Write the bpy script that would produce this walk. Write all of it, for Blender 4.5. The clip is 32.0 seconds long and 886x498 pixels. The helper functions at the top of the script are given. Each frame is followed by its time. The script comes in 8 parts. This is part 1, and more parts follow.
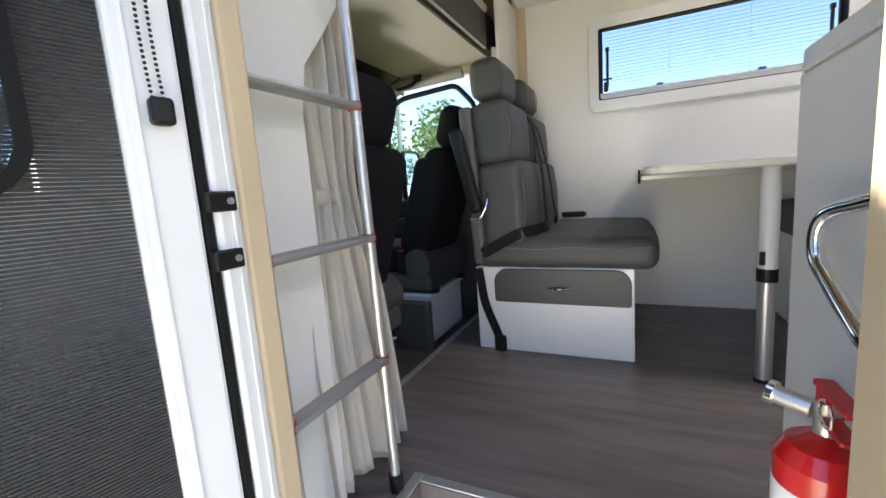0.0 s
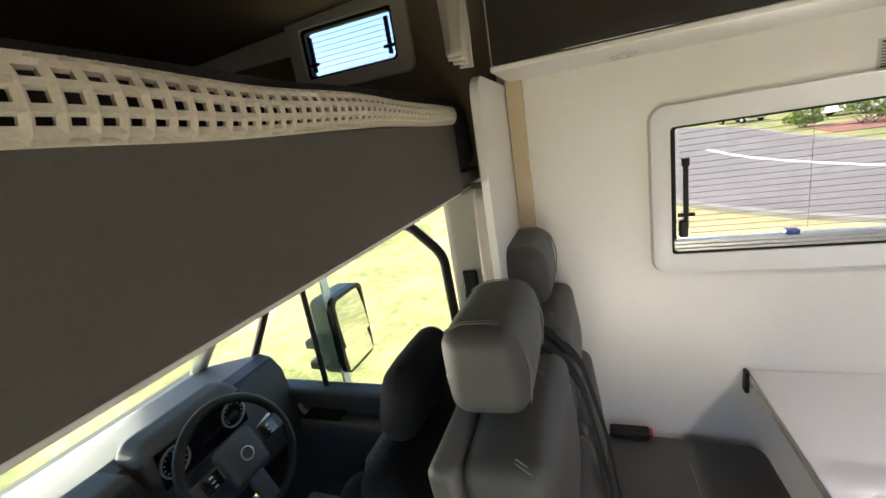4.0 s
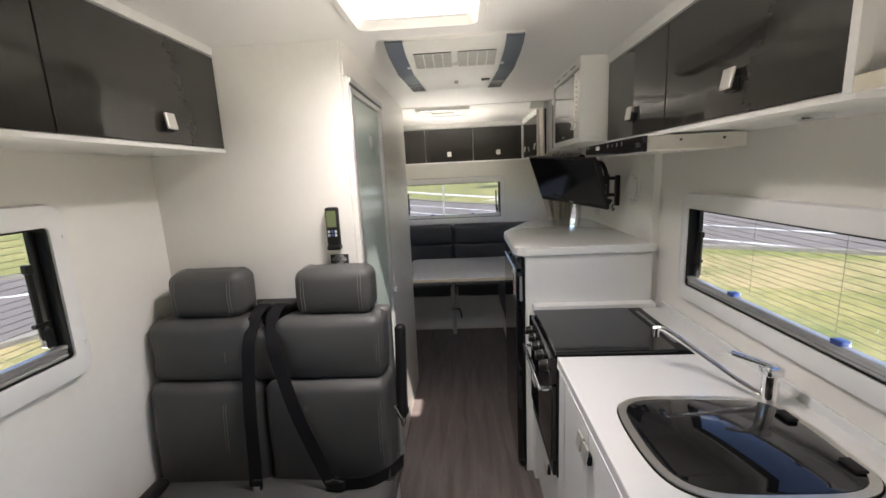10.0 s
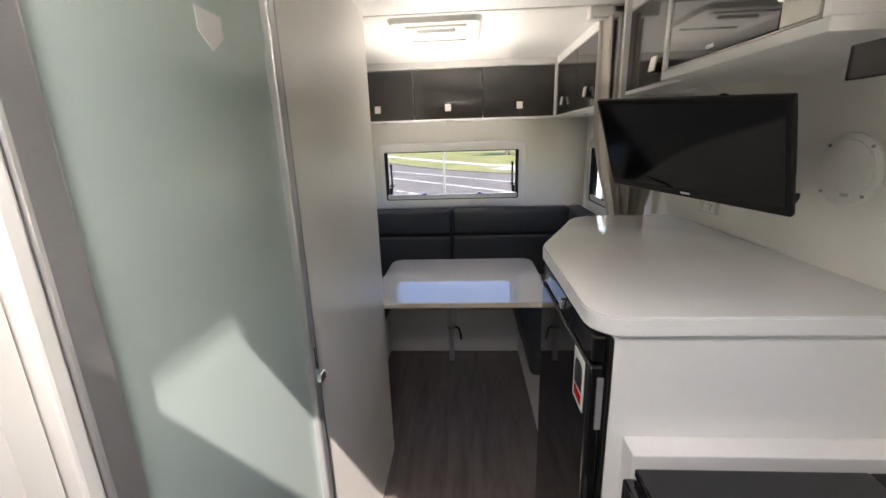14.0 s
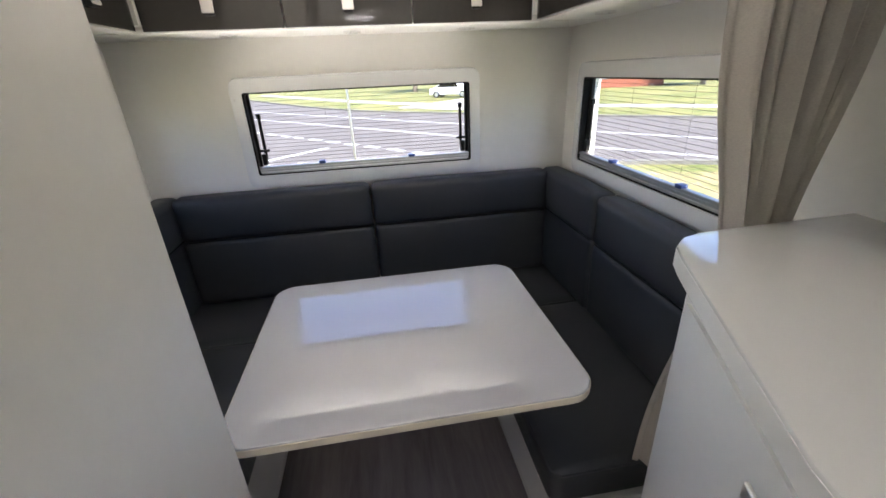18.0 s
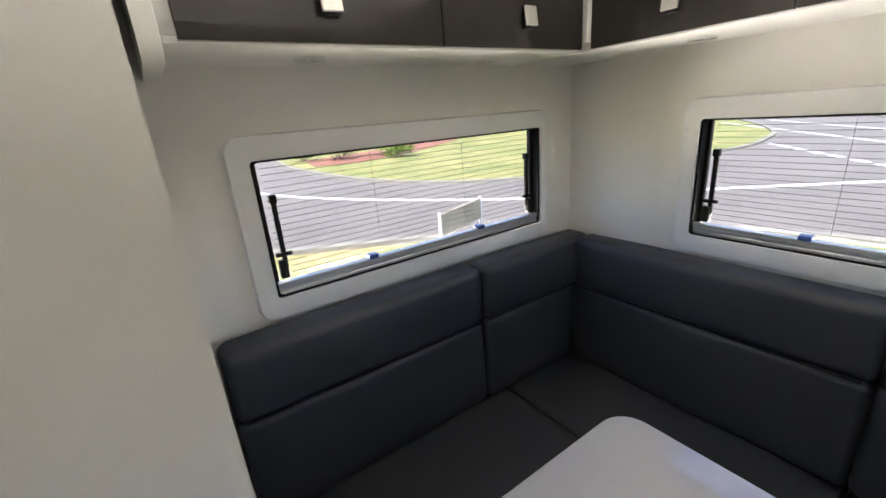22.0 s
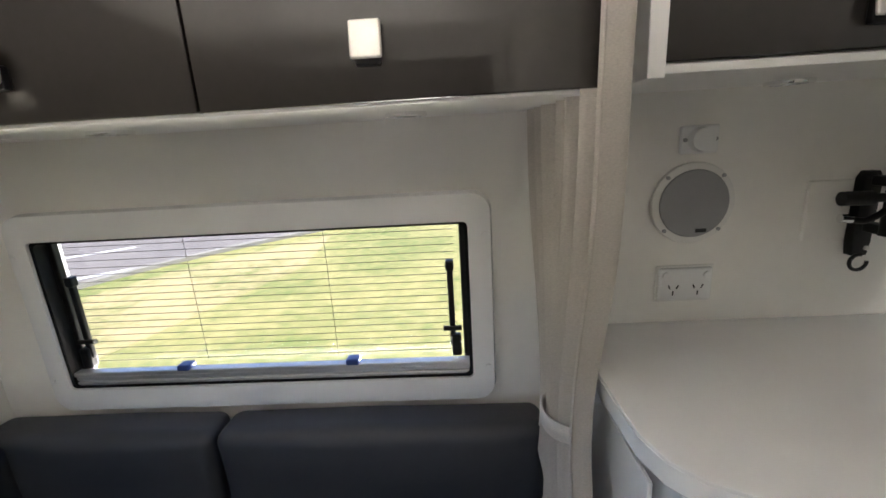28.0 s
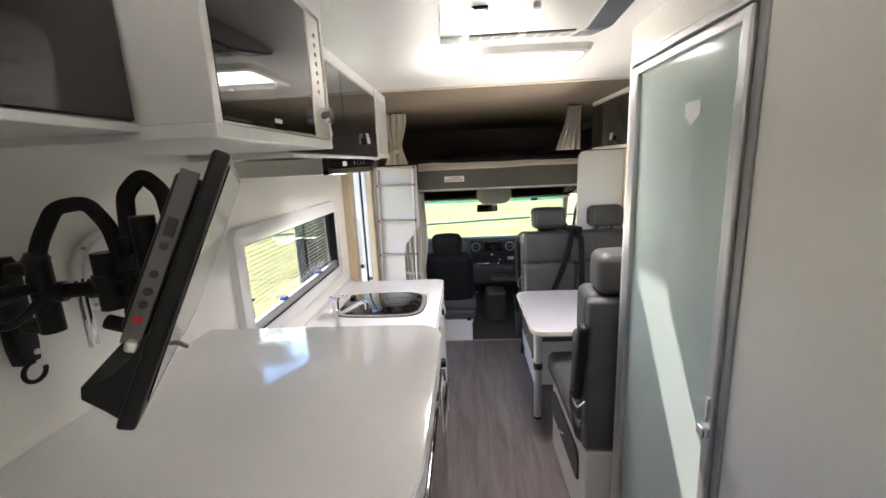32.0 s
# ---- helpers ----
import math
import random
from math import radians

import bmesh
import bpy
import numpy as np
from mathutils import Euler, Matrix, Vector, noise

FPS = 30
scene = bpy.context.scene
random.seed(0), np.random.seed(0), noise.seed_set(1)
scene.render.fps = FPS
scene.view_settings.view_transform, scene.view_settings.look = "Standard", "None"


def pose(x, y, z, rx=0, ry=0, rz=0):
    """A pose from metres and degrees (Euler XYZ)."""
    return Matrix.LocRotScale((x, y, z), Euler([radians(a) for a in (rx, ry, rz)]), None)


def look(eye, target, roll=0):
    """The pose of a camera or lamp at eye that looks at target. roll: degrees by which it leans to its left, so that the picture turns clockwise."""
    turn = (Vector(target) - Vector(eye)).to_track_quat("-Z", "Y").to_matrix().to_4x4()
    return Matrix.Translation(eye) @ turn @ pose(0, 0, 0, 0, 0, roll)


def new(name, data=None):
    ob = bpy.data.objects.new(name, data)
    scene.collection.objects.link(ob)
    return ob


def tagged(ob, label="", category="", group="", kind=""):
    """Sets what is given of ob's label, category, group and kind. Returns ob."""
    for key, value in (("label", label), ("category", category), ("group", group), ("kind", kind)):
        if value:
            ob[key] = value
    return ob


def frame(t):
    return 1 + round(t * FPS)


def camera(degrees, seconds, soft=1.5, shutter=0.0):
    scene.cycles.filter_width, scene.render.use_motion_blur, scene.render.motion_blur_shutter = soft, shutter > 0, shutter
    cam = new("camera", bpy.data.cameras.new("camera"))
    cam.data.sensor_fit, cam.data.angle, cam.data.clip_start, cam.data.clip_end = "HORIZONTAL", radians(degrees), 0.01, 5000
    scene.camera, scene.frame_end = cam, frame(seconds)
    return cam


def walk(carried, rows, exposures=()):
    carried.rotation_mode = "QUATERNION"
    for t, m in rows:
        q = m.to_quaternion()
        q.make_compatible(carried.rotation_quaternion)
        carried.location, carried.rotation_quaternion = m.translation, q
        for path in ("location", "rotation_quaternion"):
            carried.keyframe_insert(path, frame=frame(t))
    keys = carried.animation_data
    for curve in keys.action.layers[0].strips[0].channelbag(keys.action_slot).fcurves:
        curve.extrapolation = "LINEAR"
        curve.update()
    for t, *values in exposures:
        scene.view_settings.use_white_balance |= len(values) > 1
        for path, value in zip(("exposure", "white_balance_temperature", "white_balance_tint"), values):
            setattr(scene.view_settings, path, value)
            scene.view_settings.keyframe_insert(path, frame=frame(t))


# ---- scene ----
# camera: stops by time
EXPOSURE = [(0, 2.3, 6600, 18), (1.0, 2.4, 6800, 14), (2, 2.7, 6900, 18), (2.5, 2.6, 6900, 18), (4.5, 2.25, 6900, 18), (6, 2.05, 6850, 18), (9, 1.84, 6700, 18), (12, 2.1, 6700, 18), (14, 2.2, 6700, 20),
            (18, 2.55, 6500, 20), (19, 2.58, 6500, 18), (20, 2.66, 7200, 20), (21, 2.6, 7500, 20), (22, 2.45, 6600, 18), (25, 2.45, 6600, 18), (26, 2.15, 6900, 20), (28.5, 2.5, 6500, 20), (30, 2.74, 6500, 20), (31, 2.66, 6500, 20), (32, 2.64, 6500, 20)]
cam = camera(94.6, 32.0, soft=1.6)
PATH = [
    (0, (1.533, 1.211, 0.742), (-0.258, 0.366, 0.457), -4.1),
    (0.5, (1.383, 1.095, 0.74), (-0.457, 0.357, 0.478), -2.8),
    (1, (1.091, 0.996, 0.876), (-0.769, 0.334, 0.553), -2.9),
    (1.5, (0.884, 0.99, 1.049), (-0.943, 0.264, 0.683), -4.2),
    (2, (0.68, 0.955, 1.109), (-1.093, 0.113, 0.712), -5.0),
    (2.5, (0.557, 0.905, 1.285), (-1.138, -0.052, 0.886), -5.4),
    (4.5, (0.297, 0.807, 1.646), (-1.567, 0.378, 1.062), -10.5),
    (5, (0.28, 0.843, 1.658), (-1.606, 0.819, 0.994), -9.3),
    (5.5, (0.239, 0.858, 1.658), (-1.589, 1.259, 0.955), -8.2),
    (6, (0.221, 0.883, 1.628), (-1.482, 1.7, 0.969), -7.6),
    (6.5, (0.186, 0.887, 1.618), (-1.254, 2.114, 0.97), -7.0),
    (7, (0.096, 0.926, 1.606), (-0.985, 2.486, 0.976), -7.2),
    (7.5, (0.053, 0.941, 1.609), (-0.625, 2.711, 0.97), -6.5),
    (8, (0.057, 0.948, 1.618), (-0.253, 2.829, 1.015), -5.0),
    (8.5, (0.054, 0.95, 1.637), (0.015, 2.886, 1.134), -3.8),
    (9, (0.029, 0.958, 1.646), (0.056, 2.917, 1.242), -3.5),
    (9.5, (0.058, 0.972, 1.648), (0.048, 2.939, 1.285), -3.1),
    (10, (0.121, 1.022, 1.653), (0.014, 2.985, 1.286), -2.7),
    (10.5, (0.168, 1.1, 1.662), (-0.003, 3.054, 1.27), -2.2),
    (11, (0.155, 1.275, 1.656), (-0.024, 3.226, 1.252), -1.9),
    (11.5, (0.111, 1.438, 1.672), (-0.055, 3.391, 1.273), -2.3),
    (12, (0.124, 1.559, 1.67), (-0.066, 3.509, 1.266), -2.9),
    (12.5, (0.177, 1.729, 1.669), (-0.044, 3.671, 1.245), -3.2),
    (13, (0.205, 1.903, 1.645), (-0.014, 3.838, 1.192), -2.3),
    (13.5, (0.149, 2.086, 1.635), (-0.009, 4.021, 1.154), -1.7),
    (14, (0.117, 2.261, 1.623), (-0.001, 4.189, 1.103), -1.8),
    (14.5, (0.136, 2.411, 1.612), (0.006, 4.327, 1.051), -2.1),
    (16.5, (0.056, 3.082, 1.591), (0.074, 4.946, 0.867), -2.7),
    (17, (0.078, 3.212, 1.593), (0.179, 5.064, 0.842), -3.0),
    (17.5, (0.079, 3.345, 1.584), (0.32, 5.174, 0.812), -2.9),
    (18, (0.049, 3.455, 1.583), (0.318, 5.269, 0.785), -2.7),
    (18.5, (0.054, 3.544, 1.541), (0.017, 5.361, 0.706), -2.3),
    (19, (0.106, 3.634, 1.53), (-0.295, 5.39, 0.659), -2.3),
    (19.5, (0.117, 3.774, 1.514), (-0.586, 5.409, 0.601), -2.9),
    (20, (0.123, 3.91, 1.507), (-0.847, 5.36, 0.529), -3.9),
    (20.5, (0.147, 4.028, 1.524), (-1.049, 5.256, 0.493), -5.0),
    (21, (0.142, 4.091, 1.517), (-1.237, 5.167, 0.548), -5.9),
    (21.5, (0.133, 4.117, 1.535), (-1.398, 5.121, 0.73), -6.1),
    (22, (0.115, 4.113, 1.607), (-1.468, 5.163, 0.981), -4.6),
    (22.5, (0.08, 4.11, 1.672), (-1.439, 5.313, 1.178), -2.7),
    (23, (0.005, 4.103, 1.704), (-1.323, 5.543, 1.298), -0.8),
    (23.5, (-0.008, 4.13, 1.732), (-1.063, 5.788, 1.361), 0.9),
    (24, (-0.027, 4.201, 1.741), (-0.628, 6.081, 1.418), 1.8),
    (24.5, (-0.041, 4.303, 1.766), (-0.141, 6.28, 1.483), 2.0),
    (25, (-0.029, 4.313, 1.691), (0.415, 6.258, 1.542), 2.7),
    (25.5, (-0.009, 4.335, 1.708), (0.98, 6.071, 1.618), 1.5),
    (26, (0.028, 4.356, 1.71), (1.44, 5.769, 1.612), 0.6),
    (26.5, (0.041, 4.352, 1.702), (1.764, 5.359, 1.581), -0.4),
    (28.5, (0.187, 4.378, 1.695), (2.093, 4.092, 1.162), -3.1),
    (29, (0.209, 4.34, 1.697), (1.995, 3.566, 1.237), -2.8),
    (29.5, (0.22, 4.3, 1.7), (1.757, 3.091, 1.282), -2.8),
    (30, (0.26, 4.233, 1.692), (1.42, 2.659, 1.272), -2.7),
    (30.5, (0.325, 4.22, 1.695), (1.146, 2.436, 1.287), -3.0),
    (31, (0.315, 4.205, 1.698), (0.792, 2.306, 1.289), -2.7),
    (31.5, (0.294, 4.186, 1.7), (0.551, 2.245, 1.297), -2.8),
    (32, (0.296, 4.117, 1.708), (0.412, 2.163, 1.297), -2.6),
]
walk(cam, [(t, look(eye, target, roll)) for t, eye, target, roll in PATH], EXPOSURE)

# ---- light ----
SUN_ELEV, SUN_ROT = radians(55.6), radians(183)
world = bpy.data.worlds.new("sky")
scene.world = world
world.use_nodes = True
wn = world.node_tree.nodes
wl = world.node_tree.links
sky = wn.new("ShaderNodeTexSky")
sky.sky_type = "NISHITA"
sky.sun_disc = False
sky.sun_elevation, sky.sun_rotation = SUN_ELEV, SUN_ROT
sky.air_density, sky.dust_density, sky.ozone_density = 0.75, 0.0, 3.0
wtc = wn.new("ShaderNodeTexCoord")
wmap = wn.new("ShaderNodeMapping")
wmap.inputs["Scale"].default_value = (1.0, 1.0, 2.6)
wnoise = wn.new("ShaderNodeTexNoise")
wnoise.inputs["Scale"].default_value, wnoise.inputs["Detail"].default_value, wnoise.inputs["Roughness"].default_value = 2.6, 7.0, 0.55
wramp = wn.new("ShaderNodeValToRGB")
wramp.color_ramp.elements[0].position, wramp.color_ramp.elements[1].position = 0.62, 0.76
wmix = wn.new("ShaderNodeMix")
wmix.data_type = "RGBA"
wmix.inputs[7].default_value = (13, 13.2, 13.6, 1)
wl.new(wtc.outputs["Generated"], wmap.inputs["Vector"])
wl.new(wmap.outputs["Vector"], wnoise.inputs["Vector"])
wl.new(wnoise.outputs["Fac"], wramp.inputs["Fac"])
wl.new(wramp.outputs["Color"], wmix.inputs["Factor"])
wl.new(sky.outputs["Color"], wmix.inputs[6])
wl.new(wmix.outputs[2], wn["Background"].inputs["Color"])
wn["Background"].inputs["Strength"].default_value = 0.115

sun = new("sun", bpy.data.lights.new("sun", "SUN"))
sun.data.energy, sun.data.angle, sun.data.color = 3.7, radians(0.6), (1.0, 0.95, 0.87)
# the sun stands ahead of the vehicle's nose
sun.matrix_world = look((0, 0, 0), (-0.145, math.cos(SUN_ELEV), -math.sin(SUN_ELEV)))


def fill_lamp(name, place, target, w, h, watts, colour, spread):
    """An added area lamp standing in for daylight, spreading only towards where it is aimed."""
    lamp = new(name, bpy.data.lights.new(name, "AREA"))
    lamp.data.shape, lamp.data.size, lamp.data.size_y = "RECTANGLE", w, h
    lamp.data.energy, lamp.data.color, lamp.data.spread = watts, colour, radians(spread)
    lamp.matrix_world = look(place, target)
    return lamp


# added fill lamps, unseen below each window, in place of light off the sunlit ground
SKYLIGHT, GROUNDLIGHT = (0.86, 0.94, 1.0), (1.0, 0.97, 0.86)
for nm, x, y, z, ax, s, w, watts in (("dinette", -1.10, 1.563, 1.365, "x", 1, 1.0, 3.4), ("lounge_left", -1.10, 4.835, 1.34, "x", 1, 1.0, 6.0), ("lounge_rear", 0.0, 5.63, 1.34, "y", -1, 1.0, 3.8),
                              ("lounge_right", 1.10, 4.865, 1.34, "x", -1, 1.0, 4.6), ("kitchen", 1.135, 2.275, 1.295, "x", -1, 0.95, 3.4)):
    p = (x - s * 0.24, y, z - 0.34) if ax == "x" else (x, y - s * 0.24, z - 0.34)
    rise = 0.30 if y < 3.0 else 0.27
    d = (s * 0.8, 0.0, rise) if ax == "x" else (0.0, s * 0.8, rise)
    fill_lamp("daylight_" + nm, p, tuple(a + b for a, b in zip(p, d)), w, 0.2, watts, GROUNDLIGHT, 70)
# added lamp in the roof light's shaft, boosting the sky's own light
fill_lamp("daylight_roof", (0.0, 2.22, 2.225), (0.0, 2.22, 0.0), 0.30, 0.30, 5.0, (1.0, 0.98, 0.95), 160)
# added lamp hidden beyond the dashboard, to brighten cab and headlining
fill_lamp("daylight_windscreen", (0.0, -1.32, 0.70), (0.0, -0.1, 1.40), 1.5, 0.2, 5.2, GROUNDLIGHT, 90)
# added lamp low outside the entry, to brighten the bench and floor
fill_lamp("daylight_entry", (2.3, 1.05, -0.25), (-0.7, 1.15, 0.75), 1.6, 1.0, 2.2, GROUNDLIGHT, 90)

# ---- materials ----
def material(name, colour, rough=0.5, metal=0.0, spec=0.5, grain=0.0, grain_scale=60.0, stain=0.0, stain_scale=2.5,
             bump=0.0, bump_scale=200.0, stretch=(1, 1, 1), coat=0.0, rough_var=0.0, vary=0.0, alpha=1.0, trans=0.0):
    """A principled material with variation at two scales and a fine relief."""
    m = bpy.data.materials.new(name)
    m.use_nodes = True
    n, l = m.node_tree.nodes, m.node_tree.links
    b = n["Principled BSDF"]
    b.inputs["Base Color"].default_value = (*colour, 1)
    b.inputs["Roughness"].default_value = rough
    b.inputs["Metallic"].default_value = metal
    b.inputs["Specular IOR Level"].default_value = spec
    b.inputs["Coat Weight"].default_value = coat
    b.inputs["Coat Roughness"].default_value = 0.015
    b.inputs["Alpha"].default_value = alpha
    b.inputs["Transmission Weight"].default_value = trans
    tc = n.new("ShaderNodeTexCoord")
    mp = n.new("ShaderNodeMapping")
    mp.inputs["Scale"].default_value = stretch
    l.new(tc.outputs["Object"], mp.inputs["Vector"])
    last = None
    for amount, scale, detail in ((grain, grain_scale, 4.0), (stain, stain_scale, 5.0)):
        if not amount:
            continue
        t = n.new("ShaderNodeTexNoise")
        t.inputs["Scale"].default_value, t.inputs["Detail"].default_value = scale, detail
        l.new(mp.outputs["Vector"], t.inputs["Vector"])
        r = n.new("ShaderNodeMapRange")
        r.inputs["From Min"].default_value, r.inputs["From Max"].default_value = 0.25, 0.75
        r.inputs["To Min"].default_value, r.inputs["To Max"].default_value = 1 - amount, 1 + amount
        l.new(t.outputs["Fac"], r.inputs["Value"])
        x = n.new("ShaderNodeVectorMath")
        x.operation = "MULTIPLY"
        x.inputs[0].default_value = colour
        if last:
            l.new(last, x.inputs[0])
        l.new(r.outputs["Result"], x.inputs[1])
        last = x.outputs["Vector"]
        if rough_var and scale == stain_scale:
            r2 = n.new("ShaderNodeMapRange")
            r2.inputs["To Min"].default_value, r2.inputs["To Max"].default_value = rough - rough_var, rough + rough_var
            l.new(t.outputs["Fac"], r2.inputs["Value"])
            l.new(r2.outputs["Result"], b.inputs["Roughness"])
    if vary:
        oi = n.new("ShaderNodeObjectInfo")
        r = n.new("ShaderNodeMapRange")
        r.inputs["To Min"].default_value, r.inputs["To Max"].default_value = 1 - vary, 1 + vary
        l.new(oi.outputs["Random"], r.inputs["Value"])
        x = n.new("ShaderNodeVectorMath")
        x.operation = "MULTIPLY"
        x.inputs[0].default_value = colour
        if last:
            l.new(last, x.inputs[0])
        l.new(r.outputs["Result"], x.inputs[1])
        last = x.outputs["Vector"]
    if last:
        l.new(last, b.inputs["Base Color"])
    if bump:
        t = n.new("ShaderNodeTexNoise")
        t.inputs["Scale"].default_value, t.inputs["Detail"].default_value = bump_scale, 3.0
        l.new(mp.outputs["Vector"], t.inputs["Vector"])
        bp = n.new("ShaderNodeBump")
        bp.inputs["Strength"].default_value, bp.inputs["Distance"].default_value = bump, 0.002
        l.new(t.outputs["Fac"], bp.inputs["Height"])
        l.new(bp.outputs["Normal"], b.inputs["Normal"])
    return m


WALL = material("wall_panel", (0.81, 0.79, 0.74), 0.32, grain=0.012, grain_scale=35, stain=0.02, bump=0.05, bump_scale=420, rough_var=0.05)
CEIL = material("ceiling_panel", (0.80, 0.79, 0.76), 0.40, stain=0.015, bump=0.03, bump_scale=300)
GELCOAT = material("gelcoat", (0.80, 0.80, 0.79), 0.25, stain=0.03, bump=0.03, bump_scale=90)
LAMINATE = material("white_laminate", (0.80, 0.795, 0.77), 0.28, grain=0.01, stain=0.015, bump=0.03, bump_scale=350)
EDGE = material("pale_edging", (0.74, 0.68, 0.55), 0.45, stain=0.05)
BEIGE = material("beige_trim", (0.60, 0.48, 0.32), 0.5, grain=0.03, stain=0.06, bump=0.06)
WORKTOP = material("worktop", (0.74, 0.74, 0.73), 0.12, spec=0.7, coat=0.4, grain=0.008, grain_scale=250, stain=0.02, stain_scale=4, rough_var=0.04)
PORT_GREY = material("port_grey", (0.11, 0.105, 0.10), 0.5)
SCREEN_THREAD = material("screen_thread", (0.15, 0.14, 0.13), 0.7)
TABLETOP = material("tabletop", (0.55, 0.55, 0.57), 0.02, spec=0.9, coat=1.0, grain=0.006, grain_scale=200, stain=0.015, stain_scale=3, rough_var=0.01)
TABLETOP.node_tree.nodes["Principled BSDF"].inputs["Coat IOR"].default_value = 1.9
GLOSS_DARK = material("dark_gloss_laminate", (0.036, 0.033, 0.030), 0.07, grain=0.04, stain=0.06, bump=0.0012, bump_scale=9, coat=0.2, rough_var=0.02)
DRAWER = material("dark_grey_laminate", (0.060, 0.058, 0.056), 0.5, grain=0.04, stain=0.05, bump=0.05)
SATIN = material("satin_metal", (0.70, 0.68, 0.63), 0.34, metal=0.9, grain=0.03, grain_scale=150, stretch=(1, 1, 12))
HANDLE = material("brushed_nickel", (0.74, 0.72, 0.67), 0.36, metal=0.75, grain=0.03, grain_scale=200)
CHROME = material("chrome", (0.85, 0.85, 0.86), 0.08, metal=1.0, stain=0.02)
ALU = material("aluminium", (0.62, 0.62, 0.62), 0.38, metal=0.85, grain=0.04, grain_scale=120, stretch=(1, 1, 8))
GREY_ALU = material("grey_aluminium", (0.36, 0.36, 0.36), 0.45, metal=0.6, grain=0.04, grain_scale=120)
BLACK = material("black_plastic", (0.010, 0.010, 0.010), 0.42, spec=0.25, grain=0.1, stain=0.15, bump=0.12, bump_scale=350)
BLACK_GLASS = material("black_glass", (0.006, 0.006, 0.007), 0.04, stain=0.05, coat=0.3)
RUBBER = material("rubber", (0.008, 0.008, 0.008), 0.7, spec=0.2, grain=0.1, bump=0.1)
VINYL = material("grey_vinyl", (0.060, 0.060, 0.058), 0.52, grain=0.06, grain_scale=120, stain=0.09, stain_scale=5, bump=0.35, bump_scale=700, rough_var=0.06)
VINYL_SIDE = material("light_grey_vinyl", (0.10, 0.10, 0.094), 0.45, grain=0.06, grain_scale=120, stain=0.08, stain_scale=5, bump=0.35, bump_scale=700)
SEAT_VINYL = material("charcoal_vinyl", (0.0329, 0.0366, 0.0427), 0.46, grain=0.06, grain_scale=120, stain=0.10, stain_scale=4, bump=0.35, bump_scale=700, rough_var=0.06)
STITCH = material("stitching", (0.16, 0.155, 0.145), 0.7, grain=0.1)
CLOTH = material("seat_cloth", (0.0108, 0.0114, 0.0132), 0.9, spec=0.15, grain=0.25, grain_scale=260, stain=0.08, bump=0.5, bump_scale=900)
CLOTH_PATTERN = material("patterned_seat_cloth", (0.11, 0.11, 0.11), 0.9, spec=0.2, grain=0.6, grain_scale=110, stain=0.08, bump=0.5, bump_scale=900)
CURTAIN = material("linen_curtain", (0.56, 0.52, 0.46), 0.9, grain=0.10, grain_scale=220, stain=0.06, bump=0.5, bump_scale=700, stretch=(1, 1, 2.5))
WEBBING = material("belt_webbing", (0.008, 0.008, 0.009), 0.7, spec=0.2, grain=0.15, grain_scale=400, bump=0.2, bump_scale=900)
RED = material("red_paint", (0.55, 0.012, 0.012), 0.22, stain=0.05, coat=0.3)
RED_PLASTIC = material("red_plastic", (0.50, 0.015, 0.02), 0.4, stain=0.05)
LABEL_WHITE = material("label_white", (0.78, 0.78, 0.77), 0.4, stain=0.03)
INK = material("ink", (0.02, 0.02, 0.02), 0.5, stain=0.05)
BLUE = material("blue_plastic", (0.03, 0.07, 0.25), 0.4, stain=0.05)
CAB_PLASTIC = material("cab_grey_plastic", (0.052, 0.053, 0.056), 0.6, grain=0.06, stain=0.08, bump=0.3, bump_scale=600)
CAB_LINING = material("cab_headlining", (0.31, 0.305, 0.262), 0.9, grain=0.06, grain_scale=300, stain=0.06, bump=0.3, bump_scale=900)
DARK_LINING = material("dark_lining", (0.10, 0.095, 0.085), 0.85, grain=0.06, grain_scale=300, stain=0.06, bump=0.3, bump_scale=900)
LUTON = material("brown_carpet_lining", (0.210, 0.168, 0.126), 0.95, grain=0.12, grain_scale=300, stain=0.08, bump=0.4, bump_scale=900)
MATTRESS = material("mattress_cover", (0.020, 0.020, 0.022), 0.85, grain=0.2, grain_scale=200, bump=0.4, bump_scale=800)
NET = material("cream_net", (0.62, 0.57, 0.47), 0.85, grain=0.08, grain_scale=300)
SEAL_GREY = material("grille_cloth", (0.30, 0.30, 0.30), 0.6, grain=0.2, grain_scale=900, bump=0.3, bump_scale=1500)
OFFWHITE = material("off_white_plastic", (0.74, 0.73, 0.69), 0.35, stain=0.03, bump=0.03)
FROST_MESH = material("flyscreen_mesh", (0.028, 0.029, 0.031), 0.7, grain=0.25, grain_scale=500, bump=0.5, bump_scale=900)
SCREEN = material("dead_screen", (0.004, 0.004, 0.005), 0.10, stain=0.05)
STICKER = material("grey_label", (0.50, 0.50, 0.47), 0.45, stain=0.05)
TRIM_WHITE = material("white_paint", (0.76, 0.76, 0.77), 0.35, stain=0.03, bump=0.05)


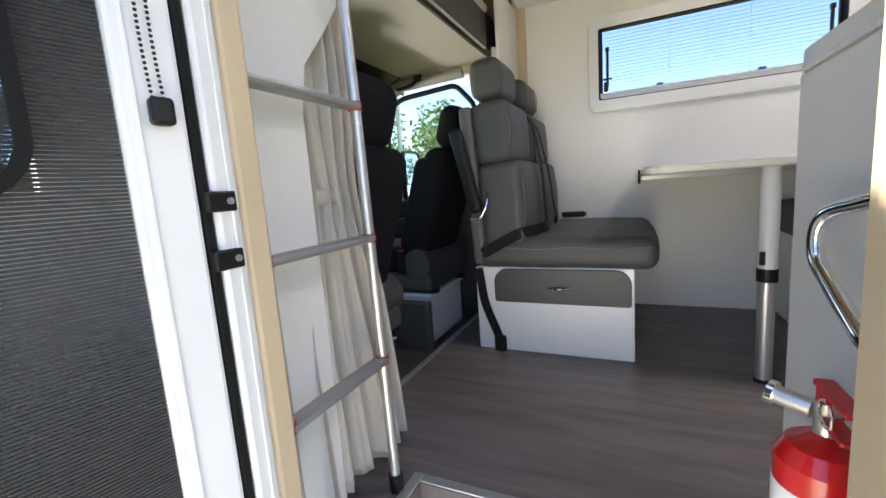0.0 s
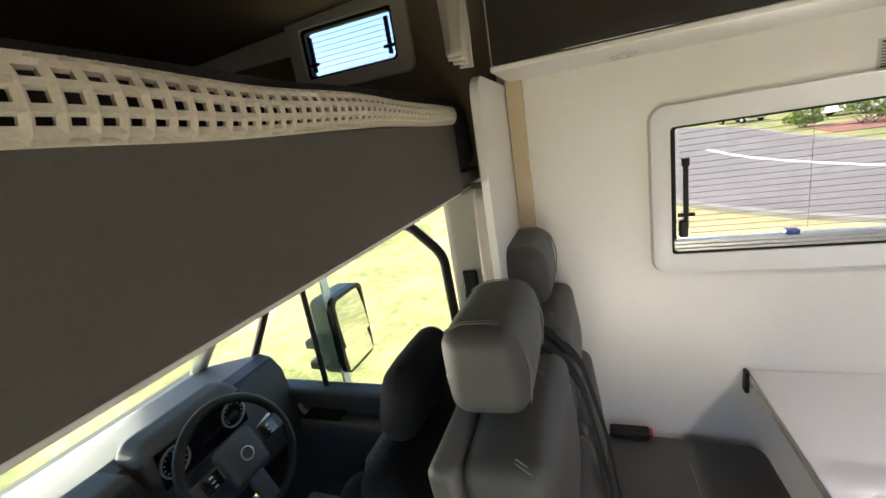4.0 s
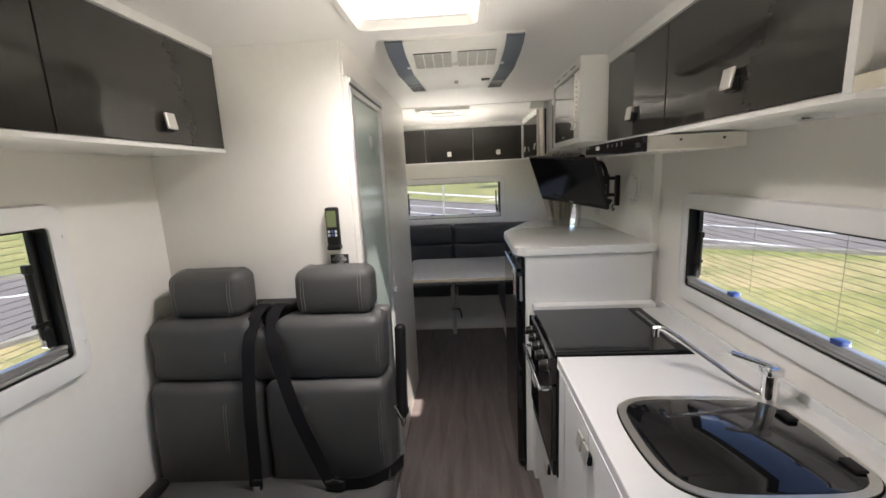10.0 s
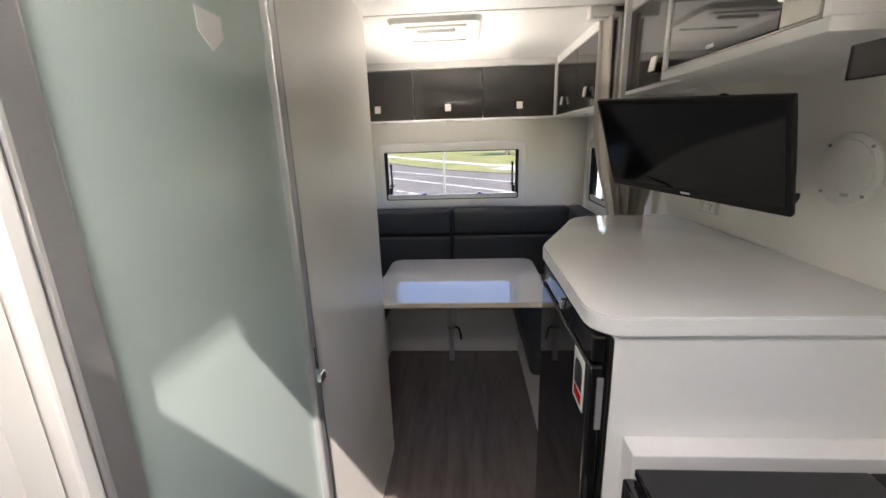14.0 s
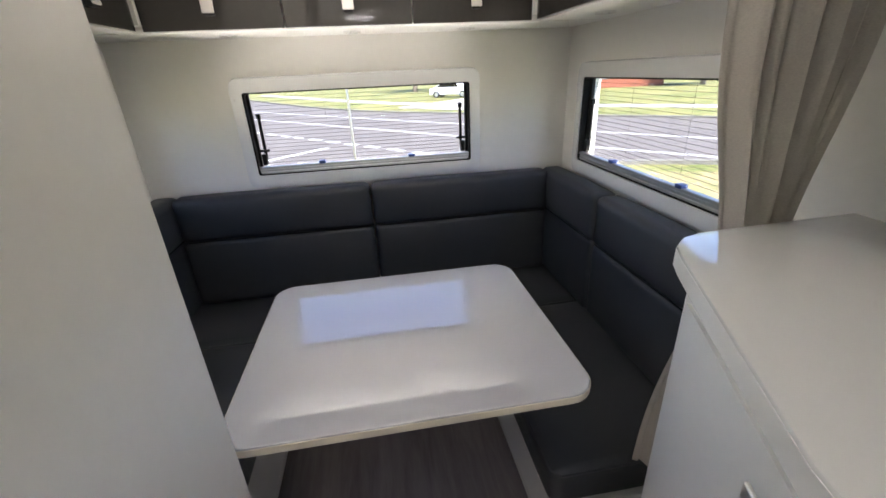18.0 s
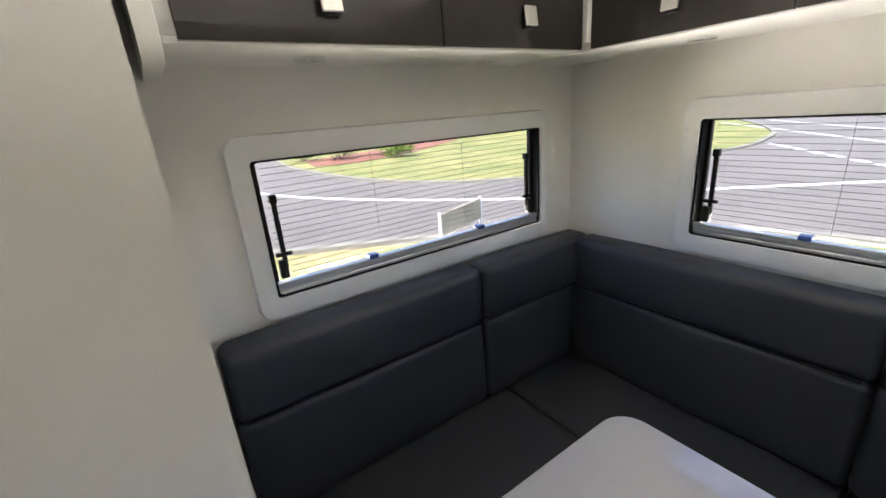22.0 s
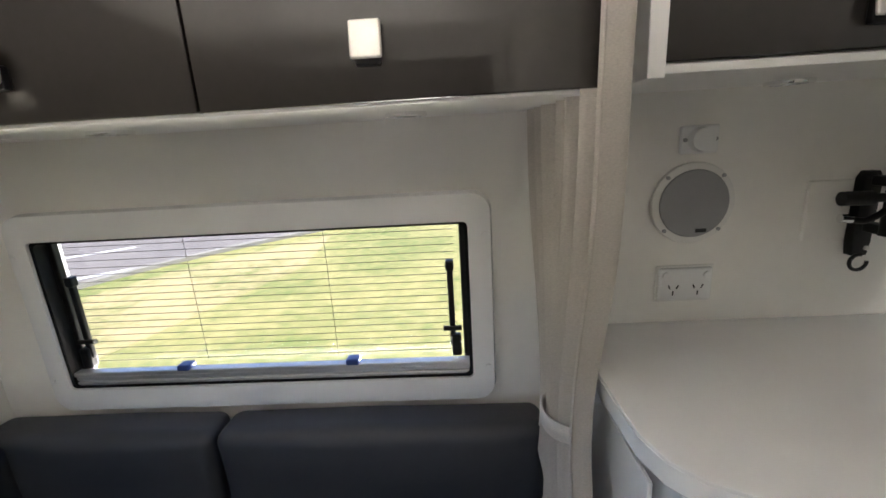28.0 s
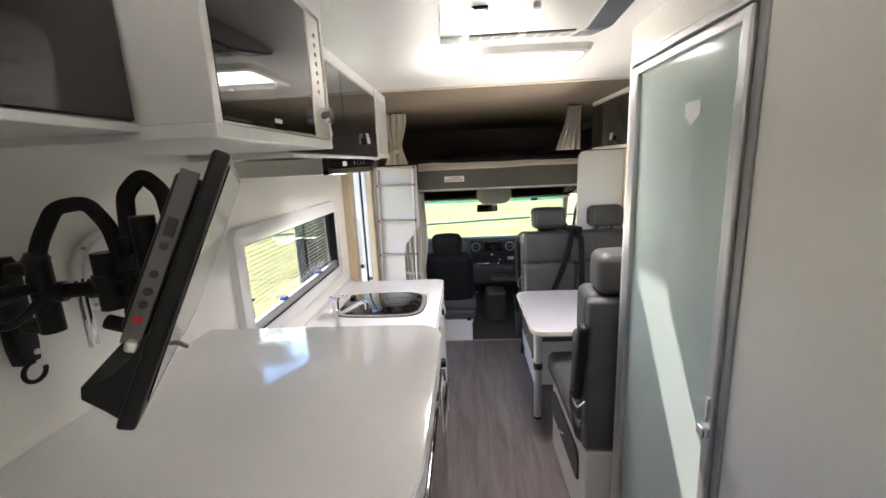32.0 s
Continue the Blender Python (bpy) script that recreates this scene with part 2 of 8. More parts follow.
def glass(name, colour, rough=0.0):
    m = bpy.data.materials.new(name)
    m.use_nodes = True
    n, l = m.node_tree.nodes, m.node_tree.links
    n.remove(n["Principled BSDF"])
    tr, gl, mx = n.new("ShaderNodeBsdfTransparent"), n.new("ShaderNodeBsdfGlossy"), n.new("ShaderNodeMixShader")
    tr.inputs["Color"].default_value = (*colour, 1)
    gl.inputs["Roughness"].default_value = max(rough, 0.01)
    lw, po, sc = n.new("ShaderNodeLayerWeight"), n.new("ShaderNodeMath"), n.new("ShaderNodeMath")
    lw.inputs["Blend"].default_value = 0.5
    po.operation, po.inputs[1].default_value = "POWER", 5.0
    sc.operation, sc.inputs[1].default_value, sc.inputs[2].default_value = "MULTIPLY_ADD", 0.55, 0.025
    l.new(lw.outputs["Facing"], po.inputs[0])
    l.new(po.outputs[0], sc.inputs[0])
    l.new(sc.outputs[0], mx.inputs["Fac"])
    l.new(tr.outputs["BSDF"], mx.inputs[1])
    l.new(gl.outputs["BSDF"], mx.inputs[2])
    l.new(mx.outputs["Shader"], n["Material Output"].inputs["Surface"])
    return m


GLASS = glass("tinted_acrylic", (0.80, 0.83, 0.84))
MIRROR = material("mirror", (0.8, 0.82, 0.83), 0.02, metal=1.0)
CAB_GLASS = glass("green_tinted_glass", (0.86, 0.94, 0.88))


def frosted():
    m = bpy.data.materials.new("frosted_acrylic")
    m.use_nodes = True
    n, l = m.node_tree.nodes, m.node_tree.links
    b = n["Principled BSDF"]
    b.inputs["Base Color"].default_value = (0.60, 0.70, 0.655, 1)
    b.inputs["Roughness"].default_value = 0.10
    b.inputs["Specular IOR Level"].default_value = 0.6
    tl, mx = n.new("ShaderNodeBsdfTranslucent"), n.new("ShaderNodeMixShader")
    tl.inputs["Color"].default_value = (0.65, 0.78, 0.72, 1)
    mx.inputs["Fac"].default_value = 0.3
    l.new(b.outputs["BSDF"], mx.inputs[1])
    l.new(tl.outputs["BSDF"], mx.inputs[2])
    l.new(mx.outputs["Shader"], n["Material Output"].inputs["Surface"])
    return m


FROSTED = frosted()


def plank_vinyl():
    """Grey-brown wood-look vinyl with long grain."""
    m = bpy.data.materials.new("wood_look_vinyl")
    m.use_nodes = True
    n, l = m.node_tree.nodes, m.node_tree.links
    b = n["Principled BSDF"]
    tc, mp = n.new("ShaderNodeTexCoord"), n.new("ShaderNodeMapping")
    mp.inputs["Scale"].default_value = (9.0, 0.9, 1)
    l.new(tc.outputs["Object"], mp.inputs["Vector"])
    t1, t2 = n.new("ShaderNodeTexNoise"), n.new("ShaderNodeTexNoise")
    t1.inputs["Scale"].default_value, t1.inputs["Detail"].default_value, t1.inputs["Distortion"].default_value = 2.2, 8.0, 0.8
    t2.inputs["Scale"].default_value, t2.inputs["Detail"].default_value = 14.0, 4.0
    for t in (t1, t2):
        l.new(mp.outputs["Vector"], t.inputs["Vector"])
    mx = n.new("ShaderNodeMath")
    mx.operation = "MULTIPLY_ADD"
    mx.inputs[1].default_value, mx.inputs[2].default_value = 0.3, 0.0
    l.new(t2.outputs["Fac"], mx.inputs[0])
    ad = n.new("ShaderNodeMath")
    l.new(mx.outputs[0], ad.inputs[0])
    l.new(t1.outputs["Fac"], ad.inputs[1])
    rp = n.new("ShaderNodeValToRGB")
    rp.color_ramp.elements[0].position, rp.color_ramp.elements[1].position = 0.40, 0.95
    rp.color_ramp.elements[0].color = (0.085, 0.070, 0.066, 1)
    rp.color_ramp.elements[1].color = (0.185, 0.160, 0.152, 1)
    l.new(ad.outputs[0], rp.inputs["Fac"])
    l.new(rp.outputs["Color"], b.inputs["Base Color"])
    b.inputs["Roughness"].default_value = 0.38
    bp = n.new("ShaderNodeBump")
    bp.inputs["Strength"].default_value, bp.inputs["Distance"].default_value = 0.15, 0.001
    l.new(ad.outputs[0], bp.inputs["Height"])
    l.new(bp.outputs["Normal"], b.inputs["Normal"])
    return m


FLOOR = plank_vinyl()

# ---- mesh helpers ----
def part(name, bm, mat, parent=None, label="", smooth=None):
    """Link a bmesh as one mesh object, under a thing or a part."""
    me = bpy.data.meshes.new(name)
    bmesh.ops.recalc_face_normals(bm, faces=bm.faces)
    bm.to_mesh(me)
    bm.free()
    for m in (mat if isinstance(mat, (list, tuple)) else [mat]):
        me.materials.append(m)
    ob = new(name, me)
    if parent is not None:
        ob.parent = parent
        ob.matrix_parent_inverse = parent.matrix_world.inverted() if parent.type == "EMPTY" else Matrix()
    if label:
        tagged(ob, label)
    if smooth:
        me.shade_smooth()
        me.set_sharp_from_angle(angle=radians(smooth))
    return ob


def thing(name, x, y, z, label, category, group="", rz=0.0):
    ob = new(name)
    ob.empty_display_size = 0.05
    ob.matrix_world = pose(x, y, z, 0, 0, rz)
    bpy.context.view_layer.update()
    return tagged(ob, label, category, group)


def add_box(bm, x0, x1, y0, y1, z0, z1, r=0.0, seg=2, mat=0, m=None):
    """A box between bounds, its edges rounded by r."""
    t = bmesh.new()
    bmesh.ops.create_cube(t, size=1.0)
    bmesh.ops.scale(t, vec=(x1 - x0, y1 - y0, z1 - z0), verts=t.verts)
    if r > 0:
        r = min(r, 0.49 * min(x1 - x0, y1 - y0, z1 - z0))
        bmesh.ops.bevel(t, geom=t.edges[:], offset=r, offset_type="OFFSET", segments=seg, profile=0.5, affect="EDGES", clamp_overlap=True)
    bmesh.ops.translate(t, vec=((x0 + x1) / 2, (y0 + y1) / 2, (z0 + z1) / 2), verts=t.verts)
    if m is not None:
        bmesh.ops.transform(t, matrix=m, verts=t.verts)
    join(bm, t, mat)
    return bm


def join(bm, t, mat=0):
    me = bpy.data.meshes.new("tmp")
    for f in t.faces:
        f.material_index = mat
    t.to_mesh(me)
    t.free()
    bm.from_mesh(me)
    bpy.data.meshes.remove(me)


def box(x0, x1, y0, y1, z0, z1, r=0.0, seg=2):
    return add_box(bmesh.new(), x0, x1, y0, y1, z0, z1, r, seg)


def add_cyl(bm, a, b, r, n=20, r2=None, mat=0, cap=True):
    """A round bar from a to b."""
    a, b = Vector(a), Vector(b)
    t = bmesh.new()
    bmesh.ops.create_cone(t, cap_ends=cap, segments=n, radius1=r, radius2=r if r2 is None else r2, depth=(b - a).length)
    q = (b - a).to_track_quat("Z", "Y").to_matrix().to_4x4()
    bmesh.ops.transform(t, matrix=Matrix.Translation((a + b) / 2) @ q, verts=t.verts)
    join(bm, t, mat)
    return bm


def cyl(a, b, r, n=20, r2=None):
    return add_cyl(bmesh.new(), a, b, r, n, r2)


def add_tube(bm, pts, r, n=10, mat=0, closed=False):
    """A round tube along points."""
    pts = [Vector(p) for p in pts]
    rings, ref = [], None
    for i, p in enumerate(pts):
        a = pts[i - 1] if (i or closed) else p
        b = pts[(i + 1) % len(pts)] if (i < len(pts) - 1 or closed) else p
        d = (b - a).normalized()
        if ref is None:
            ref = d.orthogonal().normalized()
        ref = (ref - d * ref.dot(d)).normalized()
        s = d.cross(ref)
        rings.append([bm.verts.new(p + r * (math.cos(2 * math.pi * k / n) * ref + math.sin(2 * math.pi * k / n) * s)) for k in range(n)])
    m = len(rings)
    for i in range(m if closed else m - 1):
        for k in range(n):
            f = bm.faces.new((rings[i][k], rings[i][(k + 1) % n], rings[(i + 1) % m][(k + 1) % n], rings[(i + 1) % m][k]))
            f.material_index = mat
    if not closed:
        for ring in (rings[0][::-1], rings[-1]):
            bm.faces.new(ring).material_index = mat
    return bm


def tube(pts, r, n=10, closed=False):
    return add_tube(bmesh.new(), pts, r, n, 0, closed)


def bend(pts, k=6, amount=0.35):
    """A polyline with its corners rounded."""
    pts = [Vector(p) for p in pts]
    out = [pts[0]]
    for a, b, c in zip(pts, pts[1:], pts[2:]):
        d = amount * min((a - b).length, (c - b).length)
        p, q = b + (a - b).normalized() * d, b + (c - b).normalized() * d
        out += [(1 - u) ** 2 * p + 2 * u * (1 - u) * b + u * u * q for u in (i / k for i in range(k + 1))]
    return out + [pts[-1]]


def rounded(w, h, r, k=6, cx=0.0, cy=0.0):
    """A rounded rectangle as points in the plane. r: one radius, or four from lower left, anticlockwise."""
    rs = r if isinstance(r, (tuple, list)) else (r,) * 4
    out = []
    for (sx, sy), a0, q in zip(((-1, -1), (1, -1), (1, 1), (-1, 1)), (180, 270, 0, 90), rs):
        q = max(q, 1e-4)
        for i in range(k + 1):
            a = radians(a0 + 90 * i / k)
            out.append((cx + sx * (w / 2 - q) + q * math.cos(a), cy + sy * (h / 2 - q) + q * math.sin(a)))
    return out


AX = {"x": lambda u, v, d: (d, u, v), "y": lambda u, v, d: (u, d, v), "z": lambda u, v, d: (u, v, d)}


def add_slab(bm, axis, outline, d0, d1, r=0.0, seg=2, mat=0):
    """An outline swept from d0 to d1 along an axis, its rims rounded by r."""
    t = bmesh.new()
    a = [t.verts.new(AX[axis](u, v, d0)) for u, v in outline]
    f = t.faces.new(a)
    ex = bmesh.ops.extrude_face_region(t, geom=[f])
    move = Vector(AX[axis](0, 0, d1 - d0))
    bmesh.ops.translate(t, vec=move, verts=[g for g in ex["geom"] if isinstance(g, bmesh.types.BMVert)])
    if r > 0:
        bmesh.ops.recalc_face_normals(t, faces=t.faces)
        caps = [g for g in t.faces if len(g.verts) == len(outline)]
        rims = {e for g in caps for e in g.edges}
        bmesh.ops.bevel(t, geom=list(rims), offset=r, segments=seg, profile=0.5, affect="EDGES", clamp_overlap=True)
    join(bm, t, mat)
    return bm


def slab(axis, outline, d0, d1, r=0.0, seg=2):
    return add_slab(bmesh.new(), axis, outline, d0, d1, r, seg)


def add_ring(bm, axis, outer, inner, d0, d1, mat=0):
    """A frame between two outlines with as many points, from d0 to d1 along an axis."""
    n = len(outer)
    v = [[bm.verts.new(AX[axis](*p, d)) for p in o] for o, d in ((outer, d0), (inner, d0), (inner, d1), (outer, d1))]
    for i in range(n):
        j = (i + 1) % n
        for k in range(4):
            f = bm.faces.new((v[k][i], v[k][j], v[(k + 1) % 4][j], v[(k + 1) % 4][i]))
            f.material_index = mat
    return bm


def wall_mesh(axis, d0, d1, u0, u1, v0, v1, holes=()):
    """A slab with openings through it; holes as (u0, u1, v0, v1)."""
    us = sorted({u0, u1, *[h[0] for h in holes], *[h[1] for h in holes]})
    vs = sorted({v0, v1, *[h[2] for h in holes], *[h[3] for h in holes]})
    bm = bmesh.new()
    for i in range(len(us) - 1):
        for j in range(len(vs) - 1):
            cu, cv = (us[i] + us[i + 1]) / 2, (vs[j] + vs[j + 1]) / 2
            if any(h[0] < cu < h[1] and h[2] < cv < h[3] for h in holes):
                continue
            a, b = AX[axis](us[i], vs[j], d0), AX[axis](us[i + 1], vs[j + 1], d1)
            lo, hi = [min(p, q) for p, q in zip(a, b)], [max(p, q) for p, q in zip(a, b)]
            add_box(bm, lo[0], hi[0], lo[1], hi[1], lo[2], hi[2])
    bmesh.ops.remove_doubles(bm, verts=bm.verts, dist=1e-5)
    inner = [f for f in bm.faces if any(g is not f and set(g.verts) == set(f.verts) for e in f.edges for g in e.link_faces)]
    bmesh.ops.delete(bm, geom=inner, context="FACES")
    return bm


def wall(name, axis, d0, d1, u0, u1, v0, v1, holes=(), mat=WALL, label="white wall panel"):
    return tagged(part(name, wall_mesh(axis, d0, d1, u0, u1, v0, v1, holes), mat), label, "wall", kind="structure")


# ---- the shell ----
XW = 1.05            # inner face of the side walls
YR = 5.58            # inner face of the rear wall
YF = 0.60            # front bulkhead of the living space
XK, YK = 1.085, 3.08 # the kitchen wall lies back a little, up to YK
ZC = 2.13            # ceiling
OPEN = (0.53, 0.19)  # half width and height of a window's opening
WINDOWS = {          # centre along the wall, centre height
    "dinette": ("x", -XW, 1.563, 1.365), "lounge_left": ("x", -XW, 4.835, 1.34),
    "lounge_rear": ("y", YR, 0.0, 1.34), "lounge_right": ("x", XW, 4.865, 1.34), "kitchen": ("x", XK, 2.275, 1.295)}
HALF = {"dinette": 0.525, "lounge_left": 0.53, "lounge_rear": 0.53, "lounge_right": 0.505, "kitchen": 0.505}
HIGH = {"kitchen": 0.165}


def hole(key):
    _, _, c, z = WINDOWS[key]
    h = HIGH.get(key, 0.19) + 0.025
    return (c - HALF[key] - 0.025, c + HALF[key] + 0.025, z - h, z + h)


FLOOR_BM = wall_mesh("z", -0.06, 0.0, -XW, XK + 0.045, 0.38, YR, [(0.71, XK + 0.045, 0.71, 1.40)])
floor = tagged(part("floor", FLOOR_BM, FLOOR), "grey-brown wood-look vinyl floor", "floor", kind="structure")
wall("wall_left", "x", -XW - 0.045, -XW, -0.30, YR + 0.045, -0.45, ZC + 0.35, [hole("dinette"), hole("lounge_left"), (-0.29, 0.56, -0.44, 1.46), (-0.12, 0.27, 1.895, 2.075)], label="white side wall behind the dinette and lounge")
wall("wall_kitchen", "x", XK, XK + 0.045, -0.30, YK, -0.45, ZC + 0.35, [hole("kitchen"), (0.685, 1.42, -0.45, 1.80), (-0.29, 0.56, -0.44, 1.46)], label="white side wall behind the kitchen with the entry door")
wall("wall_right", "x", XW, XK + 0.045, YK + 0.001, YR + 0.045, -0.45, ZC + 0.35, [hole("lounge_right")], label="white side wall behind the tall counter and lounge")
wall("wall_rear", "y", YR, YR + 0.045, -XW, XW, -0.45, ZC + 0.35, [hole("lounge_rear")], label="white rear wall of the lounge")
CEIL_BM = bmesh.new()
SKY_X, SKY_Y = (-0.158, 0.158), (2.062, 2.378)
for x0, x1, y0, y1 in ((-XW, SKY_X[0], 1.65, YR), (SKY_X[1], XK + 0.045, 1.65, YR), (*SKY_X, 1.65, SKY_Y[0]), (*SKY_X, SKY_Y[1], YR)):
    add_box(CEIL_BM, x0, x1, y0, y1, ZC, ZC + 0.05)
tagged(part("ceiling", CEIL_BM, CEIL), "glossy white ceiling lining", "ceiling", kind="structure")
tagged(part("trim", box(-XW, XW, 4.15, 4.165, ZC - 0.004, ZC + 0.0005), OFFWHITE), "pale joint strip across the ceiling", "trim", kind="structure")

# shower cubicle: front wall, side wall behind the door, rear wall
SX = -0.296
wall("wall_shower_front", "y", 2.55, 2.58, -XW, -0.30, 0.0, ZC, label="cream partition behind the dinette seat")
wall("wall_shower_side", "x", SX - 0.03, SX, 3.235, 4.115, 0.0, ZC, label="satin cream side wall of the shower")
wall("wall_shower_rear", "y", 4.085, 4.115, -XW, SX - 0.03, 0.0, ZC, label="cream partition between shower and lounge")
wall("wall_shower_over_door", "x", SX - 0.03, SX, 2.58, 3.235, 2.02, ZC, label="strip of wall over the shower door")


def window(key, n):
    """A hinged acrylic window in a moulded frame with stays, catches and a pleated screen."""
    axis, d, c, z = WINDOWS[key]
    hw, hh = HALF[key], HIGH.get(key, 0.19)
    s = -1 if d > 0 else 1          # towards the room
    at = pose(d, c, z, 0, 0, -90 if d > 0 else 90) if axis == "x" else pose(c, d, z, 0, 0, 0)
    # local: x along the wall, y out of the room (negative is into the room), z up
    w = thing("window_%d" % n, 0, 0, 0, "wide caravan window in a white moulded frame", "window")
    tagged(w, kind="structure")
    fl = bmesh.new()
    o, i = rounded(2 * hw + 0.11, 2 * hh + 0.13, 0.045), rounded(2 * hw, 2 * hh, 0.012)
    mid = rounded(2 * hw + 0.05, 2 * hh + 0.07, 0.03)
    rings = [[fl.verts.new((u, dd, v)) for u, v in ol] for ol, dd in ((o, -0.001), (rounded(2 * hw + 0.10, 2 * hh + 0.12, 0.042), -0.024), (mid, -0.03), (i, -0.028), (i, 0.02))]
    for a, b in zip(rings, rings[1:]):
        for k in range(len(a)):
            fl.faces.new((a[k], a[(k + 1) % len(a)], b[(k + 1) % len(a)], b[k]))
    part("window_frame", fl, GELCOAT, w, smooth=35)
    part("gasket", add_ring(bmesh.new(), "y", rounded(2 * hw + 0.004, 2 * hh + 0.004, 0.012), rounded(2 * hw - 0.016, 2 * hh - 0.012, 0.014), -0.02, 0.03), RUBBER, w)
    part("side_channel", add_box(add_box(bmesh.new(), hw - 0.020, hw - 0.006, 0.012, 0.03, -hh, hh, 0.003), -hw + 0.006, -hw + 0.020, 0.012, 0.03, -hh, hh, 0.003), BLACK, w)
    part("pane", box(-hw - 0.02, hw + 0.02, 0.036, 0.040, -hh - 0.02, hh + 0.02), GLASS, w).visible_shadow = False
    rail = bmesh.new()
    for k in range(3):
        add_box(rail, -hw + 0.004, hw - 0.004, -0.016 + 0.004 * (k % 2), 0.008, -hh + 0.002 + 0.013 * k, -hh + 0.0135 + 0.013 * k, 0.002, 1)
    part("blind_rail", rail, ALU, w)
    wires = bmesh.new()
    for k in range(int((2 * hh - 0.055) / 0.0178)):
        v = -hh + 0.052 + 0.0178 * k
        add_box(wires, -hw + 0.03, hw - 0.034, 0.0215, 0.0227, v, v + 0.0014)
    for u in (-hw / 3, hw / 3):
        add_box(wires, u, u + 0.001, 0.0205, 0.0213, -hh + 0.045, hh)
    part("pleated_flyscreen", wires, SCREEN_THREAD, w)
    for k in (-1, 1):
        u = k * (hw - 0.045)
        st = bmesh.new()
        add_box(st, u - 0.007, u + 0.007, 0.004, 0.016, -hh + 0.07, hh - 0.10, 0.003)
        add_box(st, u - 0.010, u + 0.010, 0.0, 0.02, hh - 0.12, hh - 0.095, 0.004)
        add_cyl(st, (u - 0.022, 0.006, -hh + 0.115), (u + 0.022, 0.006, -hh + 0.115), 0.0065, 10)
        add_box(st, u - 0.012 + 0.008 * k, u + 0.012 + 0.008 * k, -0.006, 0.02, -hh + 0.045, -hh + 0.10, 0.006)
        part("stay", st, BLACK, w)
        part("catch", box(k * hw * 0.42 - 0.016, k * hw * 0.42 + 0.016, -0.018, 0.012, -hh + 0.036, -hh + 0.052, 0.004), BLUE, w)
        for v in (-1, 1):
            part("screw_cap", cyl((k * (hw + 0.036), -0.0285, v * (hh - 0.03)), (k * (hw + 0.036), -0.0315, v * (hh - 0.03)), 0.006, 12), GELCOAT, w)
    w.matrix_world = at
    return w


for number, key in enumerate(WINDOWS):
    window(key, number + 1)

# ---- soft shapes ----
def add_pad(bm, x0, x1, y0, y1, z0, z1, r=0.03, k=3, mids=6, puff=(0, 0, 0), wrinkle=0.0, freq=7.0, mat=0, m=None, seed=0.0):
    """An upholstered block: rounded edges, faces that swell, slight wrinkles."""
    lo, hi = Vector((x0, y0, z0)), Vector((x1, y1, z1))
    r = min(r, 0.48 * min(hi - lo))
    cs = []
    for a in range(3):
        edge = [r * (1 - math.tan(radians(45 * (1 - i / k)))) for i in range(k + 1)]
        mid = [r + (hi[a] - lo[a] - 2 * r) * i / mids for i in range(1, mids)]
        cs.append([lo[a] + e for e in edge] + [lo[a] + e for e in mid] + [hi[a] - e for e in edge[::-1]])
    t = bmesh.new()
    for a in range(3):
        b, c = (a + 1) % 3, (a + 2) % 3
        for end in (lo[a], hi[a]):
            grid = []
            for u in cs[b]:
                row = []
                for v in cs[c]:
                    p = Vector((0, 0, 0))
                    p[a], p[b], p[c] = end, u, v
                    row.append(t.verts.new(p))
                grid.append(row)
            for i in range(len(grid) - 1):
                for j in range(len(grid[0]) - 1):
                    t.faces.new((grid[i][j], grid[i + 1][j], grid[i + 1][j + 1], grid[i][j + 1]))
    bmesh.ops.remove_doubles(t, verts=t.verts, dist=1e-6)
    size, mid = hi - lo, (lo + hi) / 2
    for v in t.verts:
        p = v.co.copy()
        q = Vector([min(max(p[a], lo[a] + r), hi[a] - r) for a in range(3)])
        d = p - q
        if d.length > 1e-9:
            p = q + d.normalized() * r
        s = [2 * (p[a] - mid[a]) / size[a] for a in range(3)]
        for a in range(3):
            if puff[a]:
                b, c = (a + 1) % 3, (a + 2) % 3
                p[a] += s[a] * puff[a] * (1 - s[b] ** 2) * (1 - s[c] ** 2)
        if wrinkle:
            w = Vector((p.x * freq + seed, p.y * freq * 1.3, p.z * freq * 1.1))
            p += Vector((noise.noise(w), noise.noise(w + Vector((9, 3, 1))), noise.noise(w + Vector((2, 7, 5))))) * wrinkle
        v.co = p
    if m is not None:
        bmesh.ops.transform(t, matrix=m, verts=t.verts)
    join(bm, t, mat)
    return bm


def pad(*a, **k):
    return add_pad(bmesh.new(), *a, **k)


def strap(pts, w, th=0.0025, side=(1, 0, 0)):
    """A flat webbing belt along points; side: the direction of its width."""
    bm = bmesh.new()
    pts = [Vector(p) for p in pts]
    rows = []
    for i, p in enumerate(pts):
        d = (pts[min(i + 1, len(pts) - 1)] - pts[max(i - 1, 0)]).normalized()
        s = Vector(side)
        s = (s - d * s.dot(d)).normalized() * w / 2
        n = d.cross(s).normalized() * th / 2
        rows.append([bm.verts.new(p + s + n), bm.verts.new(p - s + n), bm.verts.new(p - s - n), bm.verts.new(p + s - n)])
    for a, b in zip(rows, rows[1:]):
        for k in range(4):
            bm.faces.new((a[k], a[(k + 1) % 4], b[(k + 1) % 4], b[k]))
    bm.faces.new(rows[0][::-1]), bm.faces.new(rows[-1])
    return bm


def add_arc_handle(bm, a, b, out, r=0.005):
    """A small bow handle between two points, standing off along out."""
    a, b, out = Vector(a), Vector(b), Vector(out)
    pts = [a + (b - a) * u + out * math.sin(math.pi * u) for u in (i / 10 for i in range(11))]
    return add_tube(bm, pts, r, 8)


